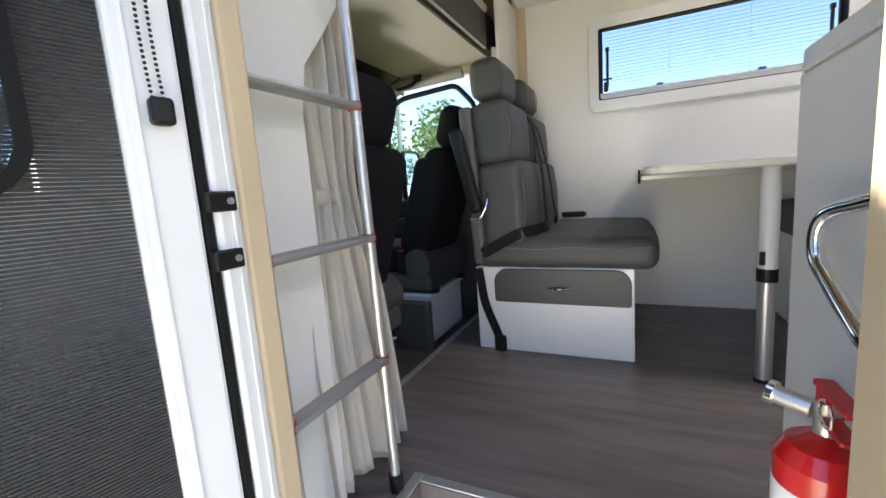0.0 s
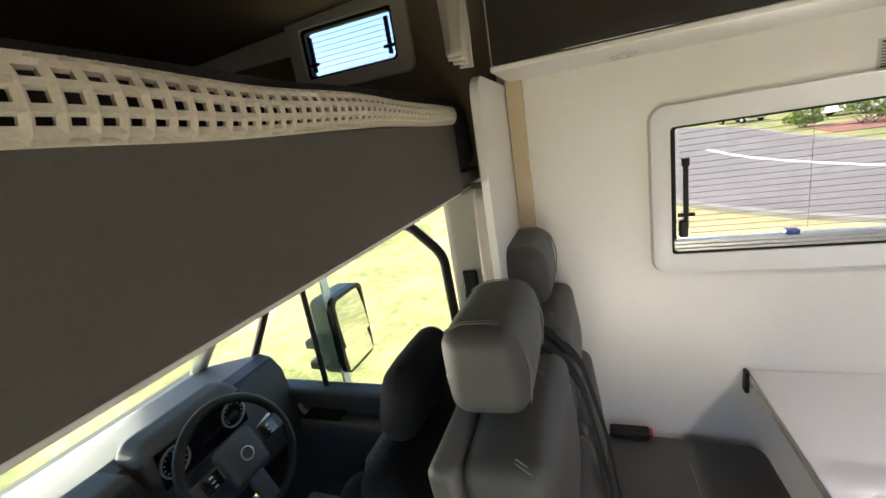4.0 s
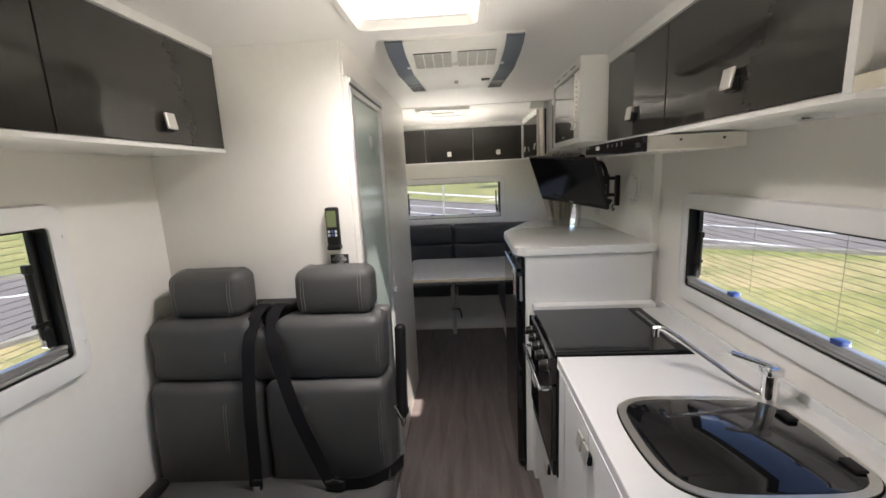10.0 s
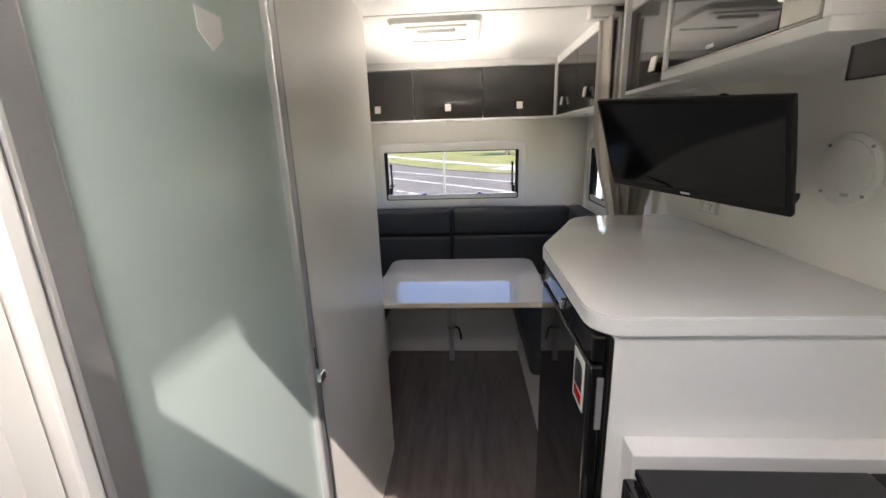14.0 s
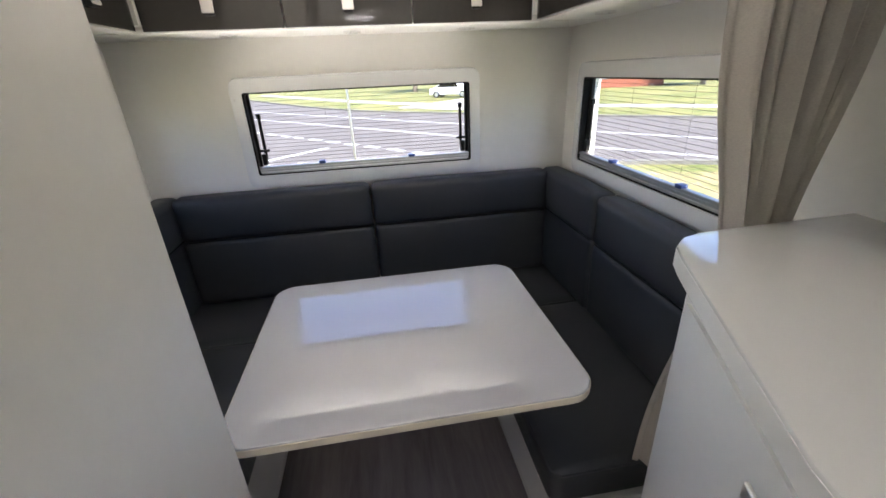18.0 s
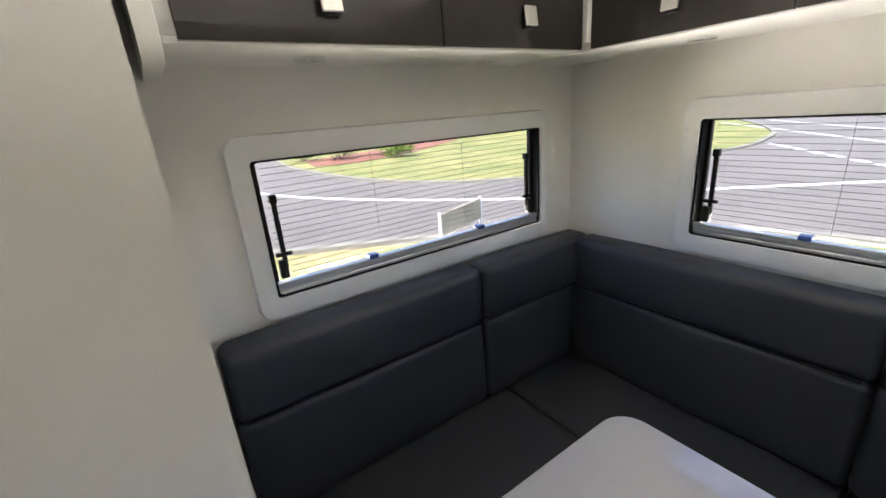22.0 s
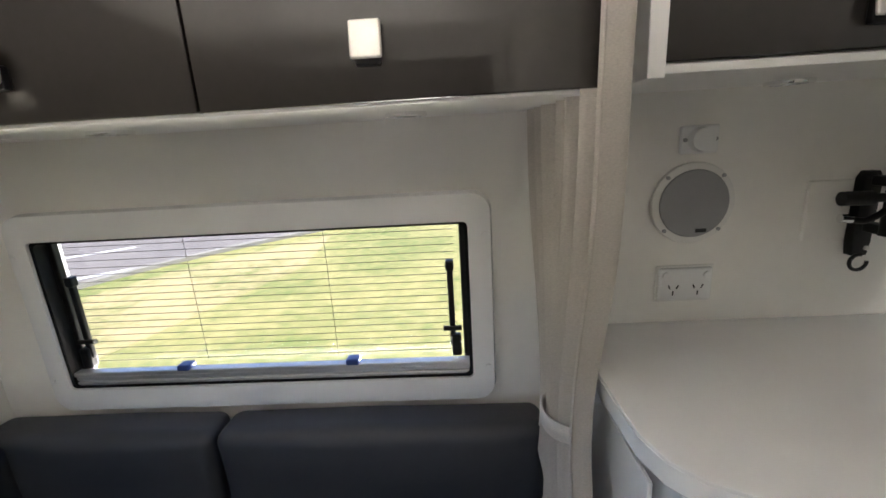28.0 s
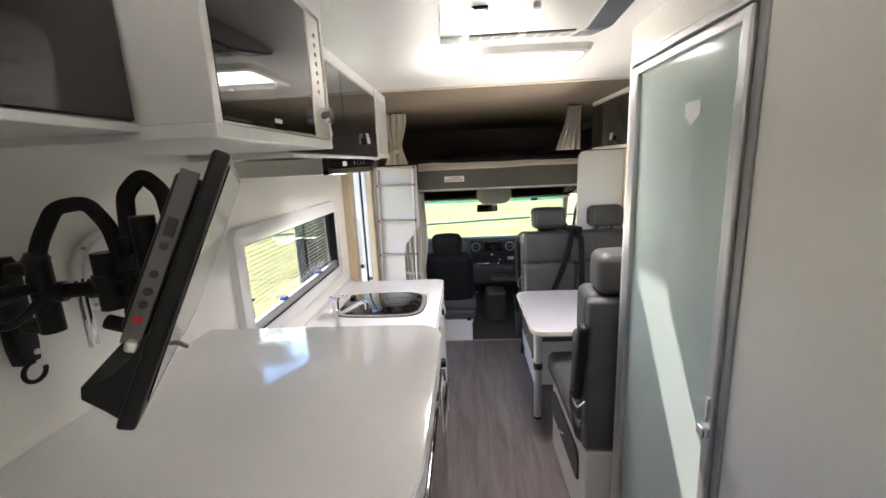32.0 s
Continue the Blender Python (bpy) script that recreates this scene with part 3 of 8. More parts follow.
# ---- dinette ----
def bench(x, y, label, group, m, up=0.0, aside=-0.03, rise=0.0, split=0.84):
    """A double seat with two headrests. Local: faces +y, x from 0 (aisle side) to -0.84."""
    b = thing("bench", 0, 0, 0, label, "bench", group)
    base = bmesh.new()
    add_box(base, -0.84, 0.0, 0.0, 0.66, 0.0, 0.385 + rise, 0.006)
    part("base", base, LAMINATE, b, "white painted seat box")
    front = part("drawer_front", slab("x", rounded(0.56, 0.15, (0.012, 0.012, 0.06, 0.06), 6, 0.37, 0.305), 0.0, 0.012, 0.003), DRAWER, b, "dark grey drawer front")
    part("handle", add_arc_handle(bmesh.new(), (0.012, 0.33, 0.30), (0.012, 0.42, 0.30), (0.022, 0, 0)), CHROME, front, "small chrome bow handle")
    up_by = Matrix.Translation((0, 0, rise))
    part("seat_cushion", pad(-0.845, 0.025, 0.03, 0.745, 0.385, 0.512, 0.045, puff=(0, 0.01, 0.022), wrinkle=0.007, freq=6, mids=14, m=up_by), VINYL, b, smooth=60)
    part("seam", tube([(-0.82 + 0.83 * i / 14, 0.50, rise + 0.5145 + 0.0205 * (1 - (2 * i / 14 - 1) ** 2)) for i in range(15)], 0.0022, 6), STITCH, b)
    part("seam", tube([(0.0255, 0.06 + 0.66 * i / 14, rise + 0.472 + 0.004 * math.sin(i)) for i in range(15)], 0.0016, 6), STITCH, b)
    lean = up_by @ Matrix.Translation((0, 0.10, 0.48)) @ pose(0, 0, 0, 3) @ Matrix.Translation((0, -0.10, -0.48))
    part("back_shell", pad(-0.83, 0.012, -0.005, 0.055, 0.40, 1.095, 0.02, m=lean), VINYL_SIDE, b, smooth=60)
    for x0, x1, e0, e1 in ((-0.845, -0.421, -0.845, -0.462), (-0.419, 0.018, -0.378, 0.008)):
        part("lower_back_pad", pad(x0, x1, 0.055, 0.245, 0.47, split + 0.004, 0.036, puff=(0.0, 0.020, 0.003), wrinkle=0.004, seed=x0, m=lean, mids=10), VINYL, b, smooth=60)
        part("upper_back_pad", pad(e0, e1, 0.055, 0.212, split - 0.002, 1.10, 0.034, puff=(0.0, 0.018, 0.004), wrinkle=0.003, seed=x0 + 3, m=lean, mids=10), VINYL, b, smooth=60)
        xm = -0.655 if x0 < -0.5 else -0.18
        lift = lean @ Matrix.Translation((aside, 0, up))
        hr = part("headrest", pad(xm - 0.138, xm + 0.138, 0.030, 0.172, 1.108, 1.275, 0.036, puff=(0.004, 0.012, 0.008), wrinkle=0.003, seed=x0 + 5, m=lift, mids=7), VINYL, b, smooth=60)
        for s in (-1, 1):
            for off in (0.0, 0.010):
                e = xm + s * (0.108 - off)
                pts = [lift @ Vector((e, y0, z0)) for y0, z0 in ((0.174, 1.125), (0.184, 1.19), (0.174, 1.25), (0.138, 1.2815), (0.07, 1.2825), (0.036, 1.265))]
                part("stitching", tube(bend(pts, 3), 0.0012, 6), STITCH, hr)
            part("headrest_post", cyl(lift @ Vector((xm + s * 0.06, 0.10, 1.07)), lift @ Vector((xm + s * 0.06, 0.10, 1.12)), 0.007, 10), BLACK, hr)
        inner, outer = (x0 + 0.285, x0 + 0.02) if x0 < -0.5 else (x1 - 0.285, x1 - 0.02)
        for e in (inner, inner + 0.009, outer, outer - 0.009 if x0 > -0.5 else outer + 0.009):
            top = split - 0.02
            for pts in (((0.250, 0.50), (0.264, 0.60), (0.268, 0.68), (0.262, top - 0.05), (0.240, top)), ((0.214, split + 0.03), (0.230, 0.95), (0.230, 1.0), (0.212, 1.075), (0.17, 1.112))):
                if e in (outer, outer - 0.009, outer + 0.009):
                    pts = tuple((q[0] - 0.012, q[1]) for q in pts)
                part("stitching", tube(bend([lean @ Vector((e, q[0] - 0.005, q[1])) for q in pts], 3), 0.0012, 6), STITCH, b)
    part("centre_pad", pad(-0.466, -0.374, 0.05, 0.205, split - 0.002, 1.055, 0.02, puff=(0, 0.012, 0), m=lean), VINYL, b, smooth=60)
    part("belt_slot", pad(-0.505, -0.335, 0.012, 0.11, 1.05, 1.128, 0.02, m=lean), BLACK, b, smooth=60)
    part("slot_rim", pad(-0.53, -0.31, -0.004, 0.02, 1.085, 1.138, 0.010, m=lean), VINYL_SIDE, b, smooth=60)
    for top, foot, knot in ((-0.457, -0.445, -0.44), (-0.392, -0.175, -0.165)):
        pts = [lean @ Vector((top, 0.09, 1.130)), lean @ Vector((top, 0.17, 1.108)), lean @ Vector((top + 0.1 * (foot - top), 0.238, 1.02)),
               lean @ Vector((top + 0.45 * (foot - top), 0.278, 0.80)), lean @ Vector((top + 0.80 * (foot - top), 0.290, 0.62)), (foot, 0.298, 0.545 + rise)]
        part("belt", strap(bend(pts, 4), 0.046), WEBBING, b, "black seat belt webbing")
        part("belt_tongue", box(knot - 0.016, knot + 0.016, 0.285, 0.303, 0.53 + rise, 0.57 + rise, 0.006), BLACK, b)
    part("tongue_plate", box(-0.452, -0.430, 0.3035, 0.306, 0.525 + rise, 0.548 + rise, 0.001), SATIN, b)
    part("belt", strap(bend([(-0.165, 0.298, 0.55 + rise), (-0.05, 0.285, 0.545 + rise), (0.022, 0.22, 0.54 + rise), (0.030, 0.05, 0.45 + rise)], 4), 0.046, side=(0, 0, 1)), WEBBING, b)
    part("belt_guide", box(-0.20, -0.13, 0.285, 0.305, 0.525 + rise, 0.565 + rise, 0.008), BLACK, b)
    bk = part("buckle", pad(-0.82, -0.775, 0.27, 0.40, 0.530 + rise, 0.562 + rise, 0.01, k=2, mids=3), BLACK, b, smooth=50)
    part("release_button", box(-0.814, -0.781, 0.399, 0.408, 0.535 + rise, 0.558 + rise, 0.003), RED_PLASTIC, bk, "red release button")
    tilt = Matrix.Translation((0.036, 0.03, 0.66 + rise)) @ pose(0, 0, 0, 13)
    arm = part("armrest", pad(-0.02, 0.022, -0.028, 0.03, -0.03, 0.345, 0.02, k=3, mids=5, m=tilt), BLACK, b, "folded black armrest", smooth=60)
    part("bracket", tube(bend([(0.010, 0.085, 0.73 + rise), (0.040, 0.085, 0.665 + rise), (0.040, 0.05, 0.60 + rise), (0.040, 0.0, 0.605 + rise), (0.010, -0.002, 0.635 + rise)], 4), 0.006, 8), CHROME, arm)
    part("pivot", cyl((0.056, 0.03, 0.66 + rise), (0.062, 0.03, 0.66 + rise), 0.012, 14), RUBBER, arm)
    b.matrix_world = m @ pose(x, y, 0)
    return b


b1 = bench(-0.19, 0.555, "dark grey vinyl double seat on a white painted box", "dinette benches", Matrix(), 0.025)
part("belt_end", strap(bend([(-0.184, 0.573, 0.38), (-0.178, 0.595, 0.22), (-0.180, 0.645, 0.09), (-0.178, 0.660, 0.05)], 4), 0.04, 0.004, side=(0, 1, 0)), WEBBING, b1)
part("belt_anchor", pad(-0.187, -0.160, 0.635, 0.690, 0.0, 0.075, 0.012), BLACK, b1)


def mirrored_bench():
    """The seat against the shower wall, which faces the cab; its aisle side is on the other hand."""
    b = bench(-0.19, 0.0, "dark grey vinyl double seat against the cream shower partition", "dinette benches", Matrix(), -0.008, 0.012, 0.065, 0.875)
    for o in b.children_recursive:
        o.data.transform(Matrix.Scale(-1, 4, (0, 1, 0)))
        o.data.flip_normals()
    b.matrix_world = pose(-0.19, 2.535, 0.0)
    return b


mirrored_bench()

table = thing("dinette_table", -0.55, 1.615, 0.0, "glossy white dinette table fixed to the wall", "table")
part("tabletop", slab("z", rounded(0.995, 0.735, (0.004, 0.07, 0.07, 0.004), 8, -0.5475, 1.615), 0.742, 0.772, 0.004), TABLETOP, table)
part("edge_strip", slab("z", rounded(0.999, 0.739, (0.004, 0.072, 0.072, 0.004), 8, -0.5475, 1.615), 0.748, 0.765), EDGE, table)
part("wall_rail", box(-1.049, -1.03, 1.25, 1.98, 0.715, 0.742, 0.003), ALU, table)
part("rail_clip", box(-1.049, -1.02, 1.235, 1.247, 0.70, 0.775, 0.003), BLACK, table)
lg = part("leg", cyl((-0.145, 1.62, 0.40), (-0.145, 1.62, 0.742), 0.028, 24), OFFWHITE, table, "white telescopic leg", smooth=40)
part("lower_tube", cyl((-0.145, 1.62, 0.012), (-0.145, 1.62, 0.40), 0.0255, 24), ALU, lg, smooth=40)
part("collar", cyl((-0.145, 1.62, 0.36), (-0.145, 1.62, 0.405), 0.0305, 24), BLACK, lg, smooth=40)
part("foot", cyl((-0.145, 1.62, 0.0), (-0.145, 1.62, 0.014), 0.0275, 24), BLACK, lg)
part("clamp_lever", box(-0.122, -0.108, 1.59, 1.605, 0.42, 0.465, 0.003), BLACK, lg)


# ---- wall cabinets ----
def tab_handle(bm_place, axis, sign, parent):
    """A bent square nickel pull with its dark seat. bm_place: the middle of the handle on the door's face."""
    x, y, z = bm_place
    h = part("handle", pad(-0.021, 0.021, 0.0, 0.007, -0.024, 0.024, 0.003, k=2, mids=3), HANDLE, parent, "square brushed nickel pull")
    seat = part("handle_seat", box(-0.017, 0.017, 0.0, 0.014, -0.030, 0.002, 0.003), BLACK, parent)
    t = {("x", 1): pose(x + 0.014, y, z, 0, 0, -90), ("x", -1): pose(x - 0.014, y, z, 0, 0, 90), ("y", -1): pose(x, y - 0.014, z, 0, 0, 180)}[(axis, sign)]
    t2 = {("x", 1): pose(x, y, z, 0, 0, -90), ("x", -1): pose(x, y, z, 0, 0, 90), ("y", -1): pose(x, y, z, 0, 0, 180)}[(axis, sign)]
    h.data.transform(t @ pose(0, 0, 0, 9))
    seat.data.transform(t2)
    return h


def downlight(x, y, z):
    d = thing("downlight", x, y, z, "small round chrome downlight under the cabinet, switched off", "light", "cabinet downlights")
    rim = bmesh.new()
    add_ring(rim, "z", [(x + 0.036 * math.cos(a), y + 0.036 * math.sin(a)) for a in np.linspace(0, 2 * math.pi, 28, endpoint=False)],
             [(x + 0.026 * math.cos(a), y + 0.026 * math.sin(a)) for a in np.linspace(0, 2 * math.pi, 28, endpoint=False)], z - 0.007, z - 0.0005)
    part("rim", rim, CHROME, d, smooth=40)
    part("lens", cyl((x, y, z - 0.0005), (x, y, z - 0.004), 0.026, 24), LABEL_WHITE, d)
    for a in range(3):
        q = (x + 0.014 * math.cos(a * 2.1), y + 0.014 * math.sin(a * 2.1))
        part("led", cyl((*q, z - 0.004), (*q, z - 0.0055), 0.004, 8), STICKER, d)
    return d


def wall_cabinet(name, x0, x1, y0, y1, z0, z1, axis, sign, splits, handles, label, hz=0.065, drop=0.0):
    """A row of overhead lockers with a pelmet below and glossy dark doors. splits: door borders along the face."""
    c = thing(name, (x0 + x1) / 2, (y0 + y1) / 2, z0, label, "cabinet", "overhead cabinets")
    body = bmesh.new()
    b = 0.0185 if drop else 0.0
    add_box(body, x0 + (b if (axis, sign) == ("x", -1) else 0), x1 - (b if (axis, sign) == ("x", 1) else 0), y0 + (b if axis == "y" else 0), y1, z0 - 0.013, z0, 0.002)
    add_box(body, x0, x1, y0, y1, z1 - 0.005, ZC - 0.001, 0.001)
    f = {("x", 1): x1, ("x", -1): x0, ("y", -1): y0}[(axis, sign)]
    if axis == "x":
        add_box(body, *((x0, f - 0.02) if sign > 0 else (f + 0.02, x1)), y0, y1, z0 + 0.0005, z1 - 0.005)
    else:
        add_box(body, x0, x1, f + 0.02, y1, z0 + 0.0005, z1 - 0.005)
    part("carcass", body, LAMINATE, c, "pale carcass")
    for (a, b), hs in zip(zip(splits, splits[1:]), handles):
        a, b = a + 0.002, b - 0.002
        if axis == "x":
            d = part("door", box(*((f - 0.018, f) if sign > 0 else (f, f + 0.018)), a, b, z0 + 0.003 - drop, z1 - 0.012, 0.002), GLOSS_DARK, c, "glossy charcoal door")
        else:
            d = part("door", box(a, b, f, f + 0.018, z0 + 0.003 - drop, z1 - 0.012, 0.002), GLOSS_DARK, c, "glossy charcoal door")
        for h in hs:
            tab_handle((f, h, z0 + hz) if axis == "x" else (h, f, z0 + hz), axis, sign, d)
    return c


wall_cabinet("overhead_cabinet", -XW, -0.755, 0.60, 2.548, 1.775, 2.105, "x", 1, (0.605, 1.26, 1.905, 2.545), ((1.10,), (1.60,), (2.25,)), "row of glossy charcoal lockers over the dinette")
for y in (0.92, 1.64, 2.37):
    downlight(-0.94, y, 1.762)
wall_cabinet("overhead_cabinet", -XW, -0.74, 4.17, 5.25, 1.765, 2.09, "x", 1, (4.19, 4.73, 5.235), ((4.46,), (5.00,)), "glossy charcoal lockers on the side wall of the lounge", drop=0.012)
wall_cabinet("overhead_cabinet", -XW, XW, 5.255, YR, 1.765, 2.09, "y", -1, (-0.73, -0.24, 0.24, 0.725), ((-0.49,), (0.0,), (0.49,)), "three glossy charcoal lockers over the rear window", drop=0.012)
wall_cabinet("overhead_cabinet", 0.735, XW, 4.165, 5.25, 1.765, 2.09, "x", -1, (4.175, 4.73, 5.235), ((4.485,), (5.00,)), "glossy charcoal lockers beside the dividing curtain", drop=0.012)
for x, y in ((-0.90, 4.46), (-0.90, 5.00), (-0.49, 5.42), (0.0, 5.42), (0.49, 5.42), (0.90, 5.00), (0.90, 4.46)):
    downlight(x, y, 1.752)
ep = thing("cabinet_end", -0.9, 4.15, 1.72, "white rounded end panel of the lounge lockers", "panel")
part("panel", slab("y", rounded(0.32, 0.405, (0.001, 0.05, 0.001, 0.001), 8, -0.89, 1.9265), 4.135, 4.168, 0.006, 3), LAMINATE, ep, smooth=40)
post = bmesh.new()
add_box(post, -0.752, -0.73, 5.24, 5.262, 1.775, 2.10, 0.002)
tagged(part("trim", post, OFFWHITE), "white corner post between the lounge lockers", "trim", kind="structure")
tagged(part("trim", box(0.725, 0.747, 5.24, 5.262, 1.775, 2.10, 0.002), OFFWHITE), "white corner post between the lounge lockers", "trim", kind="structure")


# ---- lounge ----
def base_box(name, x0, x1, y0, y1, label):
    o = thing(name, (x0 + x1) / 2, (y0 + y1) / 2, 0.0, label, "seat base", "lounge seat bases")
    part("panel", box(x0, x1, y0, y1, 0.0, 0.385, 0.004), LAMINATE, o)
    part("kick_strip", box(x0 - 0.002, x1 + 0.002, y0 - 0.002, y1 + 0.002, 0.0, 0.03, 0.002), OFFWHITE, o)
    return o


base_box("bench_box", -0.50, 0.50, 5.18, YR - 0.002, "white seat box along the rear wall")
base_box("bench_box", -XW + 0.002, -0.503, 4.118, YR - 0.002, "white seat box along the side wall")
rb = base_box("bench_box", 0.503, XW - 0.002, 4.19, YR - 0.002, "white seat box beside the tall counter")


def lounge_cushion(x0, x1, y0, y1, label):
    c = thing("seat_cushion", (x0 + x1) / 2, (y0 + y1) / 2, 0.385, label, "cushion", "lounge seat cushions")
    part("cover", pad(x0, x1, y0, y1, 0.387, 0.525, 0.035, puff=(0, 0, 0.012), wrinkle=0.006, freq=5, mids=12, seed=x0 + y0), SEAT_VINYL, c, smooth=60)
    pipe = [(x0 + 0.03, y0 + 0.006, 0.512), (x1 - 0.03, y0 + 0.006, 0.512), (x1 - 0.006, y0 + 0.03, 0.512), (x1 - 0.006, y1 - 0.03, 0.512),
            (x1 - 0.03, y1 - 0.006, 0.512), (x0 + 0.03, y1 - 0.006, 0.512), (x0 + 0.006, y1 - 0.03, 0.512), (x0 + 0.006, y0 + 0.03, 0.512)]
    part("piping", tube(pipe, 0.003, 6, True), SEAT_VINYL, c)
    return c


lounge_cushion(-XW + 0.01, -0.46, 4.122, 5.08, "charcoal vinyl seat cushion along the side wall")
lounge_cushion(-XW + 0.01, 0.0, 5.085, YR - 0.01, "charcoal vinyl corner seat cushion")
lounge_cushion(0.005, XW - 0.01, 5.085, YR - 0.01, "charcoal vinyl corner seat cushion beside the tall counter")
lounge_cushion(0.44, XW - 0.01, 4.195, 5.08, "charcoal vinyl seat cushion under the curtain")


def back_cushion(w, m, label):
    """A two-roll backrest cushion. Local: x along, faces -y, z up from its foot."""
    c = thing("back_cushion", 0, 0, 0, label, "cushion", "lounge back cushions")
    part("lower_roll", pad(0.0, w, -0.115, -0.005, 0.0, 0.348, 0.026, puff=(0, 0.014, 0), wrinkle=0.005, freq=5, mids=10, seed=w), SEAT_VINYL, c, smooth=60)
    part("upper_roll", pad(0.0, w, -0.120, -0.005, 0.342, 0.558, 0.032, puff=(0, 0.012, 0.002), wrinkle=0.005, freq=5, mids=10, seed=w + 4), SEAT_VINYL, c, smooth=60)
    part("seam", tube([(0.02 + (w - 0.04) * i / 8, -0.112, 0.346) for i in range(9)], 0.003, 6), RUBBER, c)
    c.matrix_world = m
    return c


back_cushion(0.915, pose(-0.92, YR - 0.02, 0.53), "charcoal vinyl back cushion under the rear window")
back_cushion(0.925, pose(0.0, YR - 0.02, 0.53), "charcoal vinyl back cushion under the rear window")
back_cushion(0.835, pose(-XW + 0.015, 4.125, 0.53, 0, 0, 90), "charcoal vinyl back cushion on the side wall")
back_cushion(0.585, pose(-XW + 0.015, 4.965, 0.53, 0, 0, 90), "short charcoal vinyl back cushion in the corner")
back_cushion(0.585, pose(XW - 0.015, YR - 0.03, 0.53, 0, 0, -90), "short charcoal vinyl back cushion in the corner near the curtain")
back_cushion(0.755, pose(XW - 0.015, 4.96, 0.53, 0, 0, -90), "charcoal vinyl back cushion beside the dividing curtain")

lt = thing("lounge_table", 0.06, 4.585, 0.0, "glossy white lounge table with rounded corners", "table")
part("tabletop", slab("z", rounded(0.945, 0.79, 0.075, 8, 0.0775, 4.59), 0.786, 0.816, 0.004), TABLETOP, lt)
part("edge_strip", slab("z", rounded(0.949, 0.794, 0.077, 8, 0.0775, 4.59), 0.791, 0.811), EDGE, lt)
pl = part("leg", cyl((-0.01, 5.05, 0.05), (-0.01, 5.05, 0.50), 0.017, 20), ALU, lt, "slim aluminium leg before the rear seat box", smooth=40)
for dx in (-0.032, 0.028):
    part("guide_tube", tube(bend([(dx, 5.05, 0.50), (dx, 5.05, 0.30), (dx + (0.012 if dx < 0 else -0.012), 5.05, 0.285)], 4), 0.0065, 10), SATIN, pl, smooth=50)
part("clamp", box(-0.035, 0.02, 5.025, 5.075, 0.262, 0.285, 0.005), GREY_ALU, pl)
part("clamp_lever", tube(bend([(0.015, 5.04, 0.275), (0.045, 5.03, 0.272), (0.058, 5.025, 0.23), (0.062, 5.025, 0.18)], 5), 0.008, 10), BLACK, pl, smooth=60)
part("foot", cyl((-0.01, 5.05, 0.0), (-0.01, 5.05, 0.052), 0.021, 20), ALU, pl, smooth=40)
part("support_arm", tube(bend([(-0.01, 5.05, 0.48), (-0.01, 5.02, 0.56), (-0.01, 4.78, 0.765)], 5), 0.015, 12), ALU, pl, smooth=50)
part("top_plate", box(-0.09, 0.07, 4.66, 4.84, 0.774, 0.786, 0.002), GREY_ALU, pl)


# ---- shower ----
sd = thing("shower_door", SX, 2.95, 0.0, "frosted green-tinted shower door in an aluminium frame", "door")
part("pane", box(SX - 0.008, SX - 0.002, 2.655, 3.175, 0.03, 1.975), FROSTED, sd, "frosted green-tinted acrylic pane")
part("front_post", box(SX - 0.03, SX + 0.012, 2.585, 2.606, 0.0, 2.02, 0.004), OFFWHITE, sd, "white jamb")
part("hinge_rail", box(SX - 0.018, SX + 0.014, 2.609, 2.655, 0.0, 1.99, 0.005), ALU, sd)
part("lock_rail", box(SX - 0.018, SX + 0.016, 3.172, 3.205, 0.0, 1.99, 0.005), ALU, sd)
part("jamb", box(SX - 0.03, SX + 0.006, 3.208, 3.234, 0.0, 2.02, 0.003), GREY_ALU, sd)
part("top_rail", box(SX - 0.016, SX + 0.012, 2.655, 3.172, 1.965, 1.99, 0.004), ALU, sd)
part("header", box(SX - 0.03, SX + 0.014, 2.609, 3.234, 1.997, 2.022, 0.004), ALU, sd)
part("sill", box(SX - 0.03, SX + 0.012, 2.609, 3.234, 0.0, 0.028, 0.004), ALU, sd)
part("latch", box(SX + 0.016, SX + 0.034, 3.175, 3.205, 1.02, 1.045, 0.004), CHROME, sd, "small chrome latch knob")
part("catch_plate", box(SX + 0.016, SX + 0.020, 3.182, 3.192, 1.055, 1.12, 0.002), CHROME, sd)
sg = part("sticker", slab("x", [(2.945, 1.835), (3.015, 1.835), (3.015, 1.80), (2.98, 1.775), (2.945, 1.80)], SX - 0.002, SX - 0.0005), LABEL_WHITE, sd, "small white shield sticker")
wall("wall_shower_back", "x", -XW + 0.002, -XW + 0.01, 2.58, 4.084, 0.0, ZC, label="white lining of the shower cubicle")

rc = thing("remote_control", -0.37, 2.545, 1.37, "dark grey air conditioner remote in a wall holder", "remote")
part("case", pad(-0.396, -0.348, 2.518, 2.546, 1.388, 1.545, 0.008, k=2, mids=2), BLACK, rc, smooth=50)
part("display", box(-0.390, -0.354, 2.5155, 2.5185, 1.472, 1.533), material("lcd", (0.15, 0.18, 0.09), 0.25), rc, "green liquid crystal display")
part("holder", pad(-0.398, -0.346, 2.513, 2.548, 1.384, 1.402, 0.006, k=2, mids=2), BLACK, rc)
for i in range(2):
    for j in range(3):
        part("button", box(-0.390 + 0.0135 * j, -0.381 + 0.0135 * j, 2.515, 2.519, 1.436 + 0.014 * i, 1.446 + 0.014 * i, 0.002), BLUE if (j == 1) else STICKER, rc)


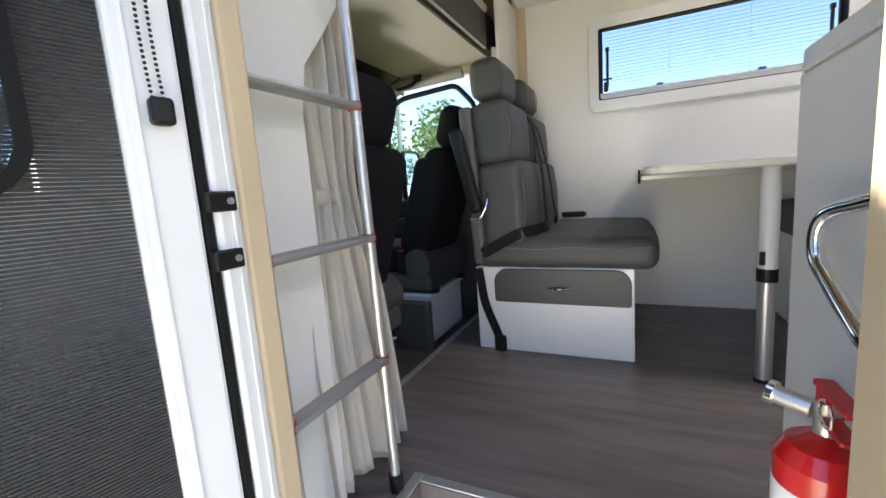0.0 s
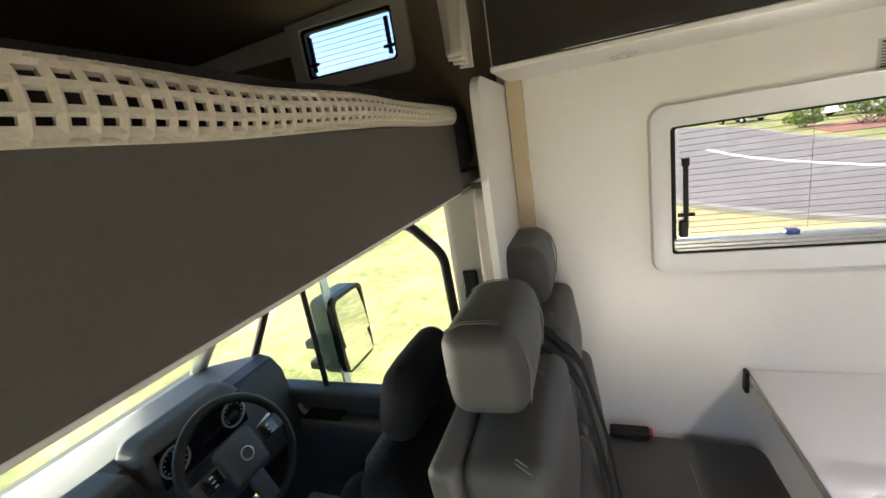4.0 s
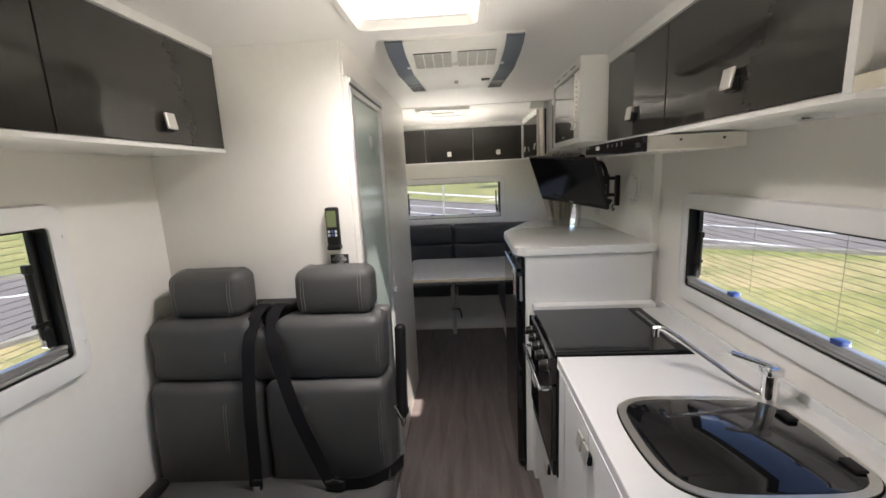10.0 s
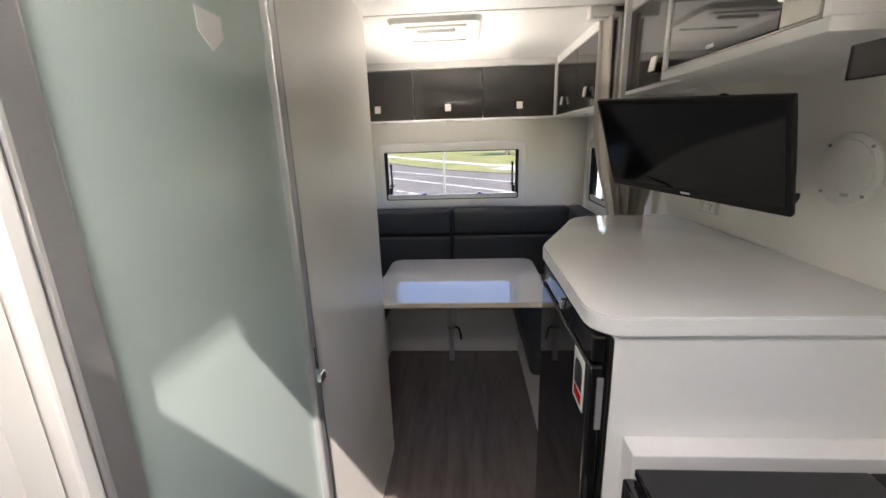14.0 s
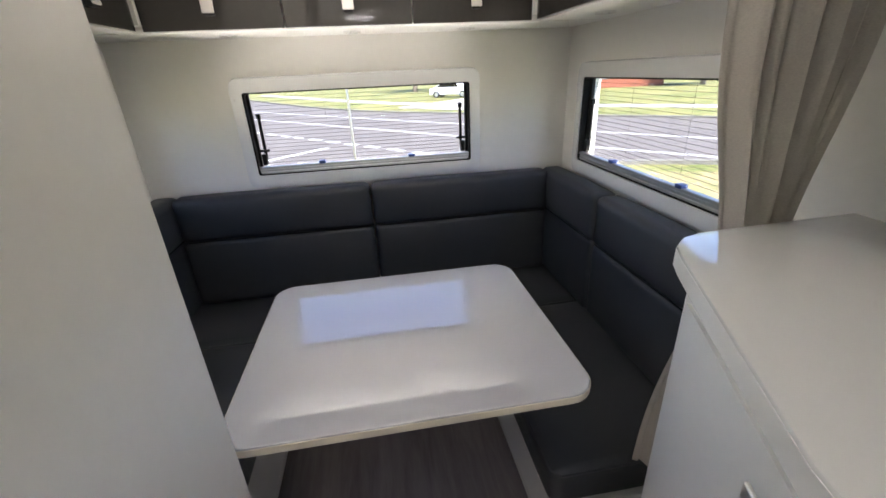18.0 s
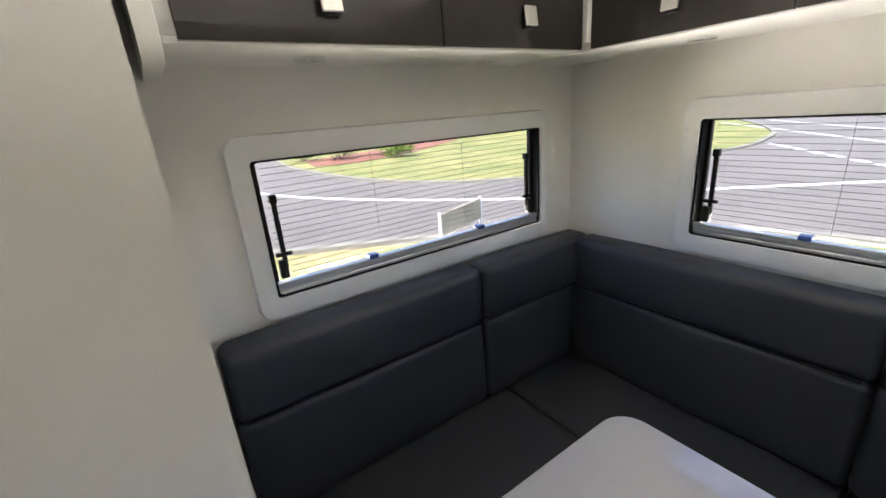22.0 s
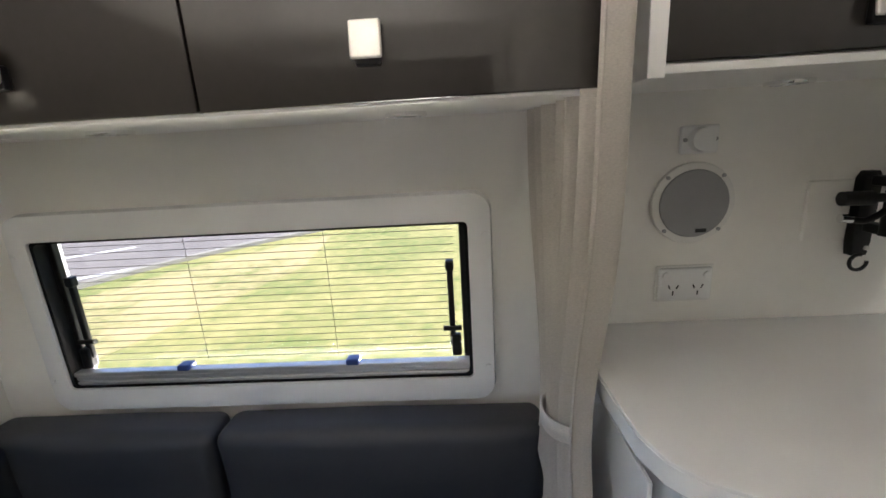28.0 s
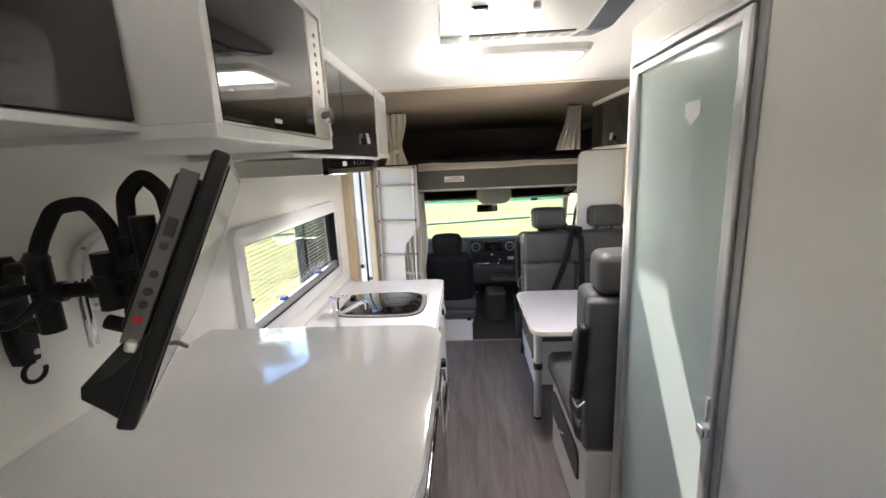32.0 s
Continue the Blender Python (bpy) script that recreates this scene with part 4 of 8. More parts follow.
def lettering(text, size, m, mat, parent, name="writing", align="CENTER"):
    cu = bpy.data.curves.new(name, "FONT")
    cu.body, cu.size, cu.align_x, cu.align_y, cu.extrude = text, size, align, "CENTER", 0.0004
    ob = bpy.data.objects.new(name, cu)
    scene.collection.objects.link(ob)
    me = bpy.data.meshes.new_from_object(ob.evaluated_get(bpy.context.evaluated_depsgraph_get()))
    bpy.data.objects.remove(ob)
    me.materials.clear()
    me.materials.append(mat)
    me.transform(m)
    o = new(name, me)
    o.parent = parent
    o.matrix_parent_inverse = parent.matrix_world.inverted()
    return o


ws = thing("warning_label", -0.36, 2.548, 1.32, "black warning label with white lettering under the remote", "label")
part("plate", box(-0.398, -0.328, 2.546, 2.549, 1.322, 1.362), INK, ws)
for i, line in enumerate(("WARNING", "TO INSTALL CHILD", "SEATS REFER PLACARD", "INSIDE SEAT BASE", "CUSHION")):
    lettering(line, 0.0058 if i else 0.0068, pose(-0.363, 2.5455, 1.356 - 0.0068 * i, 90), LABEL_WHITE, ws)

pc = thing("placard", -XW, 1.56, 1.65, "pale grey printed notice on the wall over the window", "label")
part("plate", box(-XW - 0.001, -XW + 0.002, 1.495, 1.615, 1.612, 1.69), STICKER, pc)
for i in range(9):
    part("print_line", box(-XW + 0.002, -XW + 0.0026, 1.502, 1.608 - 0.012 * (i % 3), 1.622 + 0.0072 * i, 1.6245 + 0.0072 * i + 0.002 * (i in (0, 8))), INK, pc)

# ---- kitchen ----
WX, WZ = 0.452, 0.955     # aisle edge and height of the worktop
ku = thing("kitchen_unit", 0.75, 2.2, 0.0, "white kitchen base cabinet with flat doors", "cabinet")
part("carcass", box(0.475, XK - 0.001, 1.535, 2.985, 0.0, 0.915, 0.003), LAMINATE, ku)
part("end_panel", box(0.460, XK - 0.001, 1.512, 1.533, 0.0, 0.915, 0.003), LAMINATE, ku, "white end panel by the entry")
for y0, y1, z0, z1, h in ((1.56, 1.83, 0.09, 0.90, (1.80, 0.85)), (1.835, 2.10, 0.09, 0.90, (2.075, 0.85)), (2.105, 2.37, 0.09, 0.90, (2.13, 0.85)), (2.47, 2.97, 0.09, 0.43, (2.62, 0.37))):
    d = part("door", box(0.457, 0.475, y0, y1, z0, z1, 0.003), LAMINATE, ku, "flat white door")
    tab_handle((0.457, h[0], h[1]), "x", -1, d)
part("filler_panel", box(0.455, 0.475, 2.385, 2.455, 0.0, 0.915, 0.003), LAMINATE, ku)
part("kick_board", box(0.50, 0.512, 1.54, 2.98, 0.0, 0.085), LAMINATE, ku)

wt = thing("worktop", 0.75, 2.0, 0.915, "glossy white kitchen worktop with a rounded corner", "worktop")
part("slab", slab("z", [(WX + 0.05, 1.505), *[(WX + 0.05 - 0.05 * math.sin(a), 1.555 - 0.05 * math.cos(a)) for a in np.linspace(0, math.pi / 2, 8)], (WX, 2.47), (XK - 0.002, 2.47), (XK - 0.002, 1.505)][::-1], 0.915, WZ, 0.004), WORKTOP, wt)
part("edging", slab("z", [(WX + 0.05, 1.5035), *[(WX + 0.05 - 0.0515 * math.sin(a), 1.555 - 0.0515 * math.cos(a)) for a in np.linspace(0, math.pi / 2, 8)], (WX - 0.0015, 2.47), (XK - 0.002, 2.47), (XK - 0.002, 1.5035)][::-1], 0.916, 0.922), LABEL_WHITE, wt)
part("splash_strip", box(XK - 0.012, XK - 0.001, 1.52, 3.0, WZ - 0.03, WZ + 0.03, 0.004), WORKTOP, wt)
part("hob_surround", box(0.965, XK - 0.003, 2.472, 2.985, 0.915, WZ, 0.002), WORKTOP, wt)

sk = thing("sink", 0.78, 1.975, WZ, "inset sink covered by a black glass lid with a steel rim", "sink")
SINK = [(0.535, 2.06), (0.565, 2.145), (0.66, 2.175), (0.90, 2.165), (0.985, 2.13), (1.005, 2.04), (1.005, 1.90), (0.985, 1.82), (0.90, 1.78), (0.70, 1.775), (0.59, 1.80), (0.54, 1.88)]


def smooth_loop(pts, k=5):
    """A closed smooth curve through points."""
    out, n = [], len(pts)
    for i in range(n):
        p0, p1, p2, p3 = [Vector(pts[(i + j) % n]) for j in (-1, 0, 1, 2)]
        for u in (j / k for j in range(k)):
            out.append(tuple(0.5 * (2 * p1 + (p2 - p0) * u + (2 * p0 - 5 * p1 + 4 * p2 - p3) * u * u + (3 * p1 - p0 - 3 * p2 + p3) * u ** 3)))
    return out


def grown(loop, s):
    c = Vector((sum(p[0] for p in loop) / len(loop), sum(p[1] for p in loop) / len(loop)))
    return [tuple(c + (Vector(p) - c) * (1 + s / (Vector(p) - c).length)) for p in loop]


loop = smooth_loop(SINK)
part("seal", slab("z", grown(loop, 0.004), WZ + 0.0005, WZ + 0.004), RUBBER, sk)
part("rim", add_ring(bmesh.new(), "z", loop, grown(loop, -0.020), WZ + 0.001, WZ + 0.008), SATIN, sk, smooth=40)
lid = part("glass_lid", slab("z", grown(loop, -0.021), WZ + 0.003, WZ + 0.010, 0.002), BLACK_GLASS, sk, "black glass lid", smooth=30)
for y in (1.87, 2.06):
    part("hinge", box(0.955, 0.982, y - 0.025, y + 0.025, WZ + 0.010, WZ + 0.018, 0.004), BLACK, lid)

tp = thing("tap", 0.985, 2.15, WZ, "chrome mixer tap with a long slim spout beside the sink", "tap")
part("body", cyl((0.985, 2.15, WZ), (0.985, 2.15, WZ + 0.085), 0.022, 24), CHROME, tp, smooth=40)
part("cap", pad(0.960, 1.010, 2.125, 2.175, WZ + 0.082, WZ + 0.115, 0.012, k=3, mids=2), CHROME, tp, smooth=50)
part("lever", pad(0.885, 0.99, 2.137, 2.163, WZ + 0.106, WZ + 0.118, 0.005, k=2, mids=3, m=Matrix.Translation((0.985, 2.15, WZ + 0.11)) @ pose(0, 0, 0, 0, 10, -35) @ Matrix.Translation((-0.985, -2.15, -WZ - 0.11))), CHROME, tp, smooth=50)
part("spout", tube(bend([(0.97, 2.155, WZ + 0.02), (0.93, 2.20, WZ + 0.04), (0.80, 2.335, WZ + 0.135), (0.775, 2.355, WZ + 0.15), (0.755, 2.37, WZ + 0.145)], 5), 0.0095, 14), CHROME, tp, smooth=50)
part("aerator", cyl((0.757, 2.368, WZ + 0.118), (0.757, 2.368, WZ + 0.148), 0.0125, 16), CHROME, tp, smooth=40)

ck = thing("cooker", 0.70, 2.72, 0.43, "built-in black gas cooker with a closed glass lid and oven below", "cooker")
part("body", box(0.455, 0.960, 2.478, 2.965, 0.432, 0.945, 0.003), BLACK, ck)
part("glass_lid", box(0.448, 0.895, 2.480, 2.963, 0.950, 0.968, 0.004), BLACK_GLASS, ck, "black glass hob lid")
hv = part("hinge_bar", box(0.897, 0.960, 2.480, 2.963, 0.940, 0.966, 0.003), BLACK, ck)
for i in range(22):
    part("slot", box(0.915, 0.930, 2.55 + 0.0165 * i, 2.56 + 0.0165 * i, 0.9661, 0.9672), GREY_ALU, hv)
part("control_panel", box(0.425, 0.457, 2.480, 2.963, 0.835, 0.945, 0.006), BLACK_GLASS, ck)
for i in range(5):
    y = 2.54 + 0.09 * i
    k = part("knob", cyl((0.426, y, 0.888), (0.398, y, 0.888), 0.021, 20, 0.018), BLACK, ck, smooth=40)
    part("pointer", box(0.3965, 0.3985, y - 0.002, y + 0.002, 0.888, 0.905), LABEL_WHITE, k)
    part("collar", cyl((0.4265, y, 0.888), (0.4215, y, 0.888), 0.024, 20), CHROME, k, smooth=40)
od = part("oven_door", box(0.432, 0.457, 2.482, 2.961, 0.505, 0.828, 0.005), BLACK_GLASS, ck, "black glass oven door")
part("door_handle", tube(bend([(0.432, 2.515, 0.80), (0.395, 2.515, 0.80), (0.395, 2.928, 0.80), (0.432, 2.928, 0.80)], 4, 0.2), 0.009, 12), CHROME, od, smooth=50)
part("door_label", box(0.4310, 0.4325, 2.84, 2.93, 0.62, 0.72), LABEL_WHITE, od, "white printed oven label")
part("lower_rail", box(0.440, 0.457, 2.482, 2.961, 0.440, 0.500, 0.003), BLACK, ck)

# tall counter over the fridge
cz = 1.266
co = thing("tall_counter", 0.7, 3.65, 1.21, "glossy white counter top with clipped corners over the fridge", "worktop")
CO = [(XW - 0.002, 3.035), (0.445, 3.035), *[(0.445 - 0.075 * math.sin(a), 3.11 - 0.075 * math.cos(a)) for a in np.linspace(0, math.pi / 2, 8)][1:], (0.372, 3.60), (0.384, 3.645), (0.56, 4.035), (0.583, 4.078), (0.62, 4.11), (0.675, 4.127), (XW - 0.002, 4.138)]
part("slab", slab("z", CO, cz - 0.045, cz, 0.005), WORKTOP, co, smooth=25)
part("edge_band", slab("z", [(p[0], p[1]) for p in grown(CO, 0.0012)], cz - 0.040, cz - 0.006), LABEL_WHITE, co, "pale edge band", smooth=25)
cc = thing("counter_cabinet", 0.7, 3.9, 0.0, "white cabinet under the tall counter", "cabinet")
part("front_panel", box(0.415, XW - 0.001, 3.05, 3.07, 0.0, cz - 0.046, 0.003), LAMINATE, cc)
part("lower_front_panel", box(0.455, XW - 0.001, 2.99, 3.049, 0.0, 0.975, 0.003), LAMINATE, cc)
body = [(XW - 0.003, 3.615), (0.40, 3.615), (0.408, 3.64), (0.575, 4.02), (0.60, 4.05), (0.64, 4.075), (XW - 0.003, 4.092)]
part("carcass", slab("z", body, 0.0, cz - 0.046, 0.002), LAMINATE, cc)
dr = part("door", slab("z", [(0.409, 3.66), (0.559, 4.001), (0.566, 3.998), (0.416, 3.657)], 0.09, 1.19), LAMINATE, cc, "flat white door on the slanted side")
turn = Matrix.Translation((0.42, 3.685, 1.13)) @ pose(0, 0, 0, 0, 0, 66.3)
hm = pad(-0.021, 0.021, 0.012, 0.019, -0.024, 0.024, 0.003, k=2, mids=3)
bmesh.ops.transform(hm, matrix=turn, verts=hm.verts)
part("handle", hm, HANDLE, dr, "square brushed nickel pull")
hs = box(-0.017, 0.017, 0.0, 0.013, -0.030, 0.002, 0.003)
bmesh.ops.transform(hs, matrix=turn, verts=hs.verts)
part("handle_seat", hs, BLACK, dr)
part("rear_door", box(0.68, XW - 0.06, 4.096, 4.104, 0.56, 1.17, 0.002), LAMINATE, cc)

fr = thing("fridge", 0.6, 3.33, 0.0, "tall black compressor fridge with a sticker on its door", "fridge")
part("body", box(0.426, XW - 0.05, 3.075, 3.605, 0.05, 1.205, 0.004), BLACK, fr)
part("side_trim", box(0.411, 0.424, 3.05, 3.61, 0.0, 1.215, 0.003), BLACK, fr)
fd = part("door", box(0.374, 0.410, 3.058, 3.605, 0.06, 1.143, 0.008, 3), BLACK_GLASS, fr, "glossy black fridge door")
part("upper_panel", box(0.378, 0.410, 3.058, 3.605, 1.15, 1.213, 0.006, 3), BLACK_GLASS, fr, "glossy black fascia")
part("lock", box(0.366, 0.379, 3.30, 3.325, 1.168, 1.193, 0.003), CHROME, fr)
part("handle_strip", box(0.393, 0.407, 3.053, 3.0585, 0.985, 1.115, 0.002), ALU, fd, "pale vertical grip strip")
st = part("sticker", box(0.3725, 0.3745, 3.085, 3.165, 1.005, 1.135), LABEL_WHITE, fd, "white sticker with a black and red print")
part("black_print", slab("x", rounded(0.058, 0.068, (0, 0, 0.02, 0.02), 4, 3.125, 1.083), 0.3715, 0.3725), INK, st)
part("red_print", box(0.3715, 0.3725, 3.097, 3.153, 1.016, 1.042), RED, st)
part("plinth", box(0.42, 0.44, 3.06, 3.605, 0.0, 0.055), BLACK, fr)

# overhead kitchen lockers
wall_cabinet("overhead_cabinet", 0.775, XK, 1.765, 2.955, 1.755, 2.09, "x", -1, (1.785, 2.42, 2.945), ((2.08,), (2.67,)), "glossy charcoal kitchen lockers over the worktop", 0.085)
cub = thing("open_shelf", 0.9, 1.6, 1.755, "open pale cubby at the end of the kitchen lockers", "shelf")
sh = bmesh.new()
for bnd in ((0.775, XK, 1.45, 1.765, 1.755, 1.775), (0.775, XK, 1.45, 1.765, 2.085, ZC - 0.001), (0.775, XK, 1.45, 1.468, 1.775, 2.085), (XK - 0.015, XK - 0.001, 1.468, 1.765, 1.775, 2.085)):
    add_box(sh, *bnd, 0.001)
part("carcass", sh, LAMINATE, cub)
part("edging", box(0.770, 0.775, 1.45, 1.765, 1.752, 1.778), EDGE, cub)
part("divider", box(0.770, XK - 0.001, 1.766, 1.784, 1.752, ZC - 0.001), LAMINATE, cub)
wall_cabinet("overhead_cabinet", 0.775, XW, 3.508, 4.10, 1.785, 2.09, "x", -1, (3.512, 4.085), ((3.805,),), "single glossy charcoal locker over the tall counter", 0.062)
part("trim", box(0.755, XW, 4.087, 4.112, 1.765, ZC - 0.001, 0.002), LAMINATE)
tagged(bpy.data.objects[[o.name for o in bpy.data.objects if o.name.startswith("trim")][-1]], "white end panel of the counter locker", "trim", kind="structure")
mc = thing("microwave_cabinet", 0.85, 3.25, 1.76, "white housing round the microwave oven", "cabinet")
for nm, bnd in zip(("base_board", "side_board", "side_board", "top_board"), ((0.658, XW, 2.962, 3.505, 1.76, 1.782), (0.658, XW, 2.962, 2.980, 1.782, ZC - 0.001), (0.658, XW, 3.487, 3.505, 1.782, ZC - 0.001), (0.658, XW, 2.98, 3.487, 2.085, ZC - 0.001))):
    part(nm, box(*bnd, 0.002), LAMINATE, mc)

for i in range(3):
    part("vent_slot", box(0.6565, 0.6585, 3.05 + 0.15 * i, 3.13 + 0.15 * i, 2.105, 2.109), INK, mc)
mw = thing("microwave_oven", 0.8, 3.25, 1.782, "black-fronted microwave oven with a silver control strip", "microwave")
part("body", box(0.675, 1.0, 2.985, 3.483, 1.783, 2.08, 0.004), BLACK, mw)
part("door_glass", box(0.662, 0.674, 3.075, 3.481, 1.787, 2.078, 0.003), BLACK_GLASS, mw, "mirror-black glass door")
cp = part("control_strip", box(0.660, 0.674, 2.987, 3.073, 1.787, 2.078, 0.003), SATIN, mw, "silver control strip")
part("dial", cyl((0.661, 3.03, 1.84), (0.632, 3.03, 1.84), 0.02, 20), CHROME, cp, smooth=40)
for i in range(7):
    part("button", cyl((0.660, 3.03, 1.90 + 0.022 * i), (0.657, 3.03, 1.90 + 0.022 * i), 0.005, 10), GREY_ALU, cp)
part("badge", box(0.6605, 0.6622, 3.27, 3.30, 1.80, 1.808), LABEL_WHITE, mw)
part("trim_rail", box(0.659, 0.674, 2.985, 3.483, 1.7835, 1.7865), SATIN, mw)

hd = thing("rangehood", 0.85, 2.65, 1.69, "slim steel rangehood with a black glass front under the lockers", "rangehood")
part("body", box(0.700, 1.0, 2.36, 2.945, 1.690, 1.736, 0.003), SATIN, hd, "brushed steel body")
fg = part("front_glass", box(0.682, 0.699, 2.358, 2.947, 1.688, 1.737, 0.002), BLACK_GLASS, hd, "black glass front")
for i, c in enumerate("0123"):
    lettering(c, 0.016, pose(0.6815, 2.66 - 0.045 * i, 1.722, 90, 0, -90), STICKER, fg)
part("badge_bar", box(0.6805, 0.682, 2.76, 2.80, 1.713, 1.728), LABEL_WHITE, fg)
for x in (0.80, 0.93):
    part("screw", cyl((x, 2.36, 1.72), (x, 2.357, 1.72), 0.004, 10), INK, hd)
downlight(0.90, 2.0, 1.737)
downlight(0.92, 3.80, 1.767)

# television on its arm
u = Vector((0.4739, -0.8777, -0.0717)).normalized()
dn = Vector((0.3354, 0.2552, -0.9069))
dn = (dn - u * dn.dot(u)).normalized()
nn = u.cross(dn).normalized()
TV = Matrix((u.to_4d(), dn.to_4d(), nn.to_4d(), (0, 0, 0, 1))).transposed()
for r in range(3):
    TV[r][3] = (0.541, 3.684, 1.727)[r]
tv = thing("television", 0.70, 3.48, 1.40, "small black flat television on a swing arm, switched off", "television")
# local: x along the width, y down the screen, z away from the viewer's side
side = 1 if nn.dot(Vector((1, 1, 0))) > 0 else -1
W, H2 = 0.548, 0.304


def tvbox(x0, x1, y0, y1, a, b, r=0.003):
    lo, hi = sorted((a * side, b * side))
    t = box(x0, x1, y0, y1, lo, hi, r)
    bmesh.ops.transform(t, matrix=TV, verts=t.verts)
    return t


part("bezel", tvbox(0, W, 0, H2, 0.0, 0.018, 0.004), BLACK, tv)
part("screen", tvbox(0.012, W - 0.012, 0.012, H2 - 0.028, -0.002, 0.001, 0.0), SCREEN, tv, "dark switched-off screen")
part("badge", tvbox(W / 2 - 0.014, W / 2 + 0.014, H2 - 0.018, H2 - 0.012, -0.0015, 0.001, 0), LABEL_WHITE, tv)
part("back_cover", tvbox(0.012, W - 0.012, 0.035, H2 - 0.095, 0.018, 0.044, 0.005), BLACK, tv)
chin = slab("x", [(H2 - 0.098, 0.018), (H2 - 0.098, 0.020), (H2 - 0.07, 0.026), (H2 - 0.045, 0.040), (H2 - 0.034, 0.058), (H2 - 0.022, 0.054), (H2 - 0.012, 0.030), (H2 - 0.006, 0.018)], 0.012, W - 0.012)
bmesh.ops.transform(chin, matrix=TV @ Matrix.Diagonal((1, 1, side, 1)), verts=chin.verts)
part("speaker_chin", chin, BLACK, tv, smooth=40)
pp = part("port_panel", tvbox(0.0085, 0.0125, 0.03, H2 - 0.085, 0.022, 0.040, 0.001), PORT_GREY, tv, "dark grey side panel with sockets")
part("usb_socket", tvbox(0.0060, 0.009, 0.082, 0.102, 0.026, 0.036, 0.001), INK, pp)
for i, v in enumerate((0.113, 0.143, 0.162, 0.176, 0.192)):
    part("socket", cyl(TV @ Vector((0.0055, v, 0.031 * side)), TV @ Vector((0.009, v, 0.031 * side)), 0.0042, 12), RED_PLASTIC if i == 4 else INK, pp)
part("aerial_stub", tvbox(-0.004, 0.012, H2 - 0.092, H2 - 0.080, 0.022, 0.034, 0.004), SATIN, pp, "brass aerial connector")
part("mount_plate", tvbox(W / 2 - 0.055, W / 2 + 0.055, 0.09, 0.20, 0.044, 0.060, 0.004), BLACK, tv)

PX, PY = 0.985, 3.53
ar = thing("tv_arm", PX, PY, 1.5, "black folding wall arm with looped cables behind the television", "bracket")
c0 = TV @ Vector((W / 2, 0.14, 0.060 * side))
wp = part("wall_plate", slab("x", [(PY - 0.015, 1.40), (PY + 0.015, 1.40), (PY + 0.019, 1.43), (PY + 0.019, 1.565), (PY + 0.011, 1.58), (PY - 0.011, 1.58), (PY - 0.019, 1.565), (PY - 0.019, 1.43)], XW - 0.014, XW + 0.009, 0.003), BLACK, ar, smooth=40)
for z in (1.42, 1.56):
    part("screw", cyl((XW - 0.024, PY, z), (XW - 0.028, PY, z), 0.005, 10), SATIN, wp)
part("post", cyl((PX, PY, 1.455), (PX, PY, 1.575), 0.017, 18), BLACK, ar, smooth=40)
for z in (1.465, 1.562):
    part("post_bracket", box(PX, XW - 0.02, PY - 0.014, PY + 0.014, z - 0.010, z + 0.010, 0.004), BLACK, ar)
part("post_cap", cyl((PX, PY, 1.575), (PX, PY, 1.588), 0.019, 18, 0.012), BLACK, ar, smooth=40)
k1 = Vector((0.90, 3.50, 1.53))
for a, b in ((Vector((PX, PY, 1.52)), k1 - Vector((0, 0, 0.01))), (k1, c0)):
    e = (b - a).normalized() * 0.018
    part("link", add_cyl(add_cyl(cyl(a + e, b - e, 0.0125, 14), a, a + e * 1.6, 0.017, 14), b - e * 1.6, b, 0.017, 14), BLACK, ar, smooth=40)
part("knuckle", add_cyl(cyl(k1 - Vector((0, 0, 0.048)), k1 + Vector((0, 0, 0.048)), 0.019, 18), k1 - Vector((0, 0, 0.012)), k1 + Vector((0, 0, 0.012)), 0.023, 18), BLACK, ar, smooth=40)
part("tilt_joint", add_cyl(cyl(c0 + Vector((0.02, 0.02, -0.045)), c0 + Vector((0.02, 0.02, 0.045)), 0.017, 16), c0 + Vector((0.02, 0.02, -0.05)), c0 + Vector((0.02, 0.02, -0.04)), 0.022, 16), BLACK, ar, smooth=40)
part("cable_loop", tube(bend([(PX, PY + 0.01, 1.54), (PX - 0.005, PY - 0.005, 1.60), (0.95, 3.515, 1.655), (0.91, 3.50, 1.66), (0.885, 3.495, 1.62), (0.875, 3.49, 1.53)], 6), 0.0115, 12), RUBBER, ar, smooth=60)
part("cable_loop", tube(bend([(0.87, 3.50, 1.47), (0.855, 3.50, 1.56), (0.852, 3.49, 1.67), (0.825, 3.48, 1.70), (0.795, 3.48, 1.67), (0.785, 3.48, 1.55), (0.80, 3.49, 1.465), (0.86, 3.50, 1.442), (0.91, 3.51, 1.462)], 6), 0.0125, 12), RUBBER, ar, smooth=60)
for q in ((0.868, 3.50, 1.50), (0.853, 3.497, 1.60), (0.79, 3.482, 1.60)):
    part("cable_tie", cyl((q[0], q[1], q[2] - 0.004), (q[0], q[1], q[2] + 0.004), 0.0155, 12), BLACK, ar, smooth=40)
plug = part("aerial_plug", cyl((PX + 0.008, PY + 0.098, 1.533), (PX + 0.003, PY + 0.045, 1.533), 0.0145, 16), BLACK, ar, smooth=40)
part("plug_neck", cyl((PX + 0.003, PY + 0.045, 1.533), (PX, PY + 0.015, 1.533), 0.009, 14), BLACK, plug, smooth=40)
part("aerial_lead", tube(bend([(PX + 0.006, PY + 0.078, 1.492), (PX, PY + 0.055, 1.487), (PX, PY + 0.03, 1.497), (PX - 0.005, PY + 0.005, 1.52)], 5), 0.0065, 10), BLACK, ar, smooth=60)
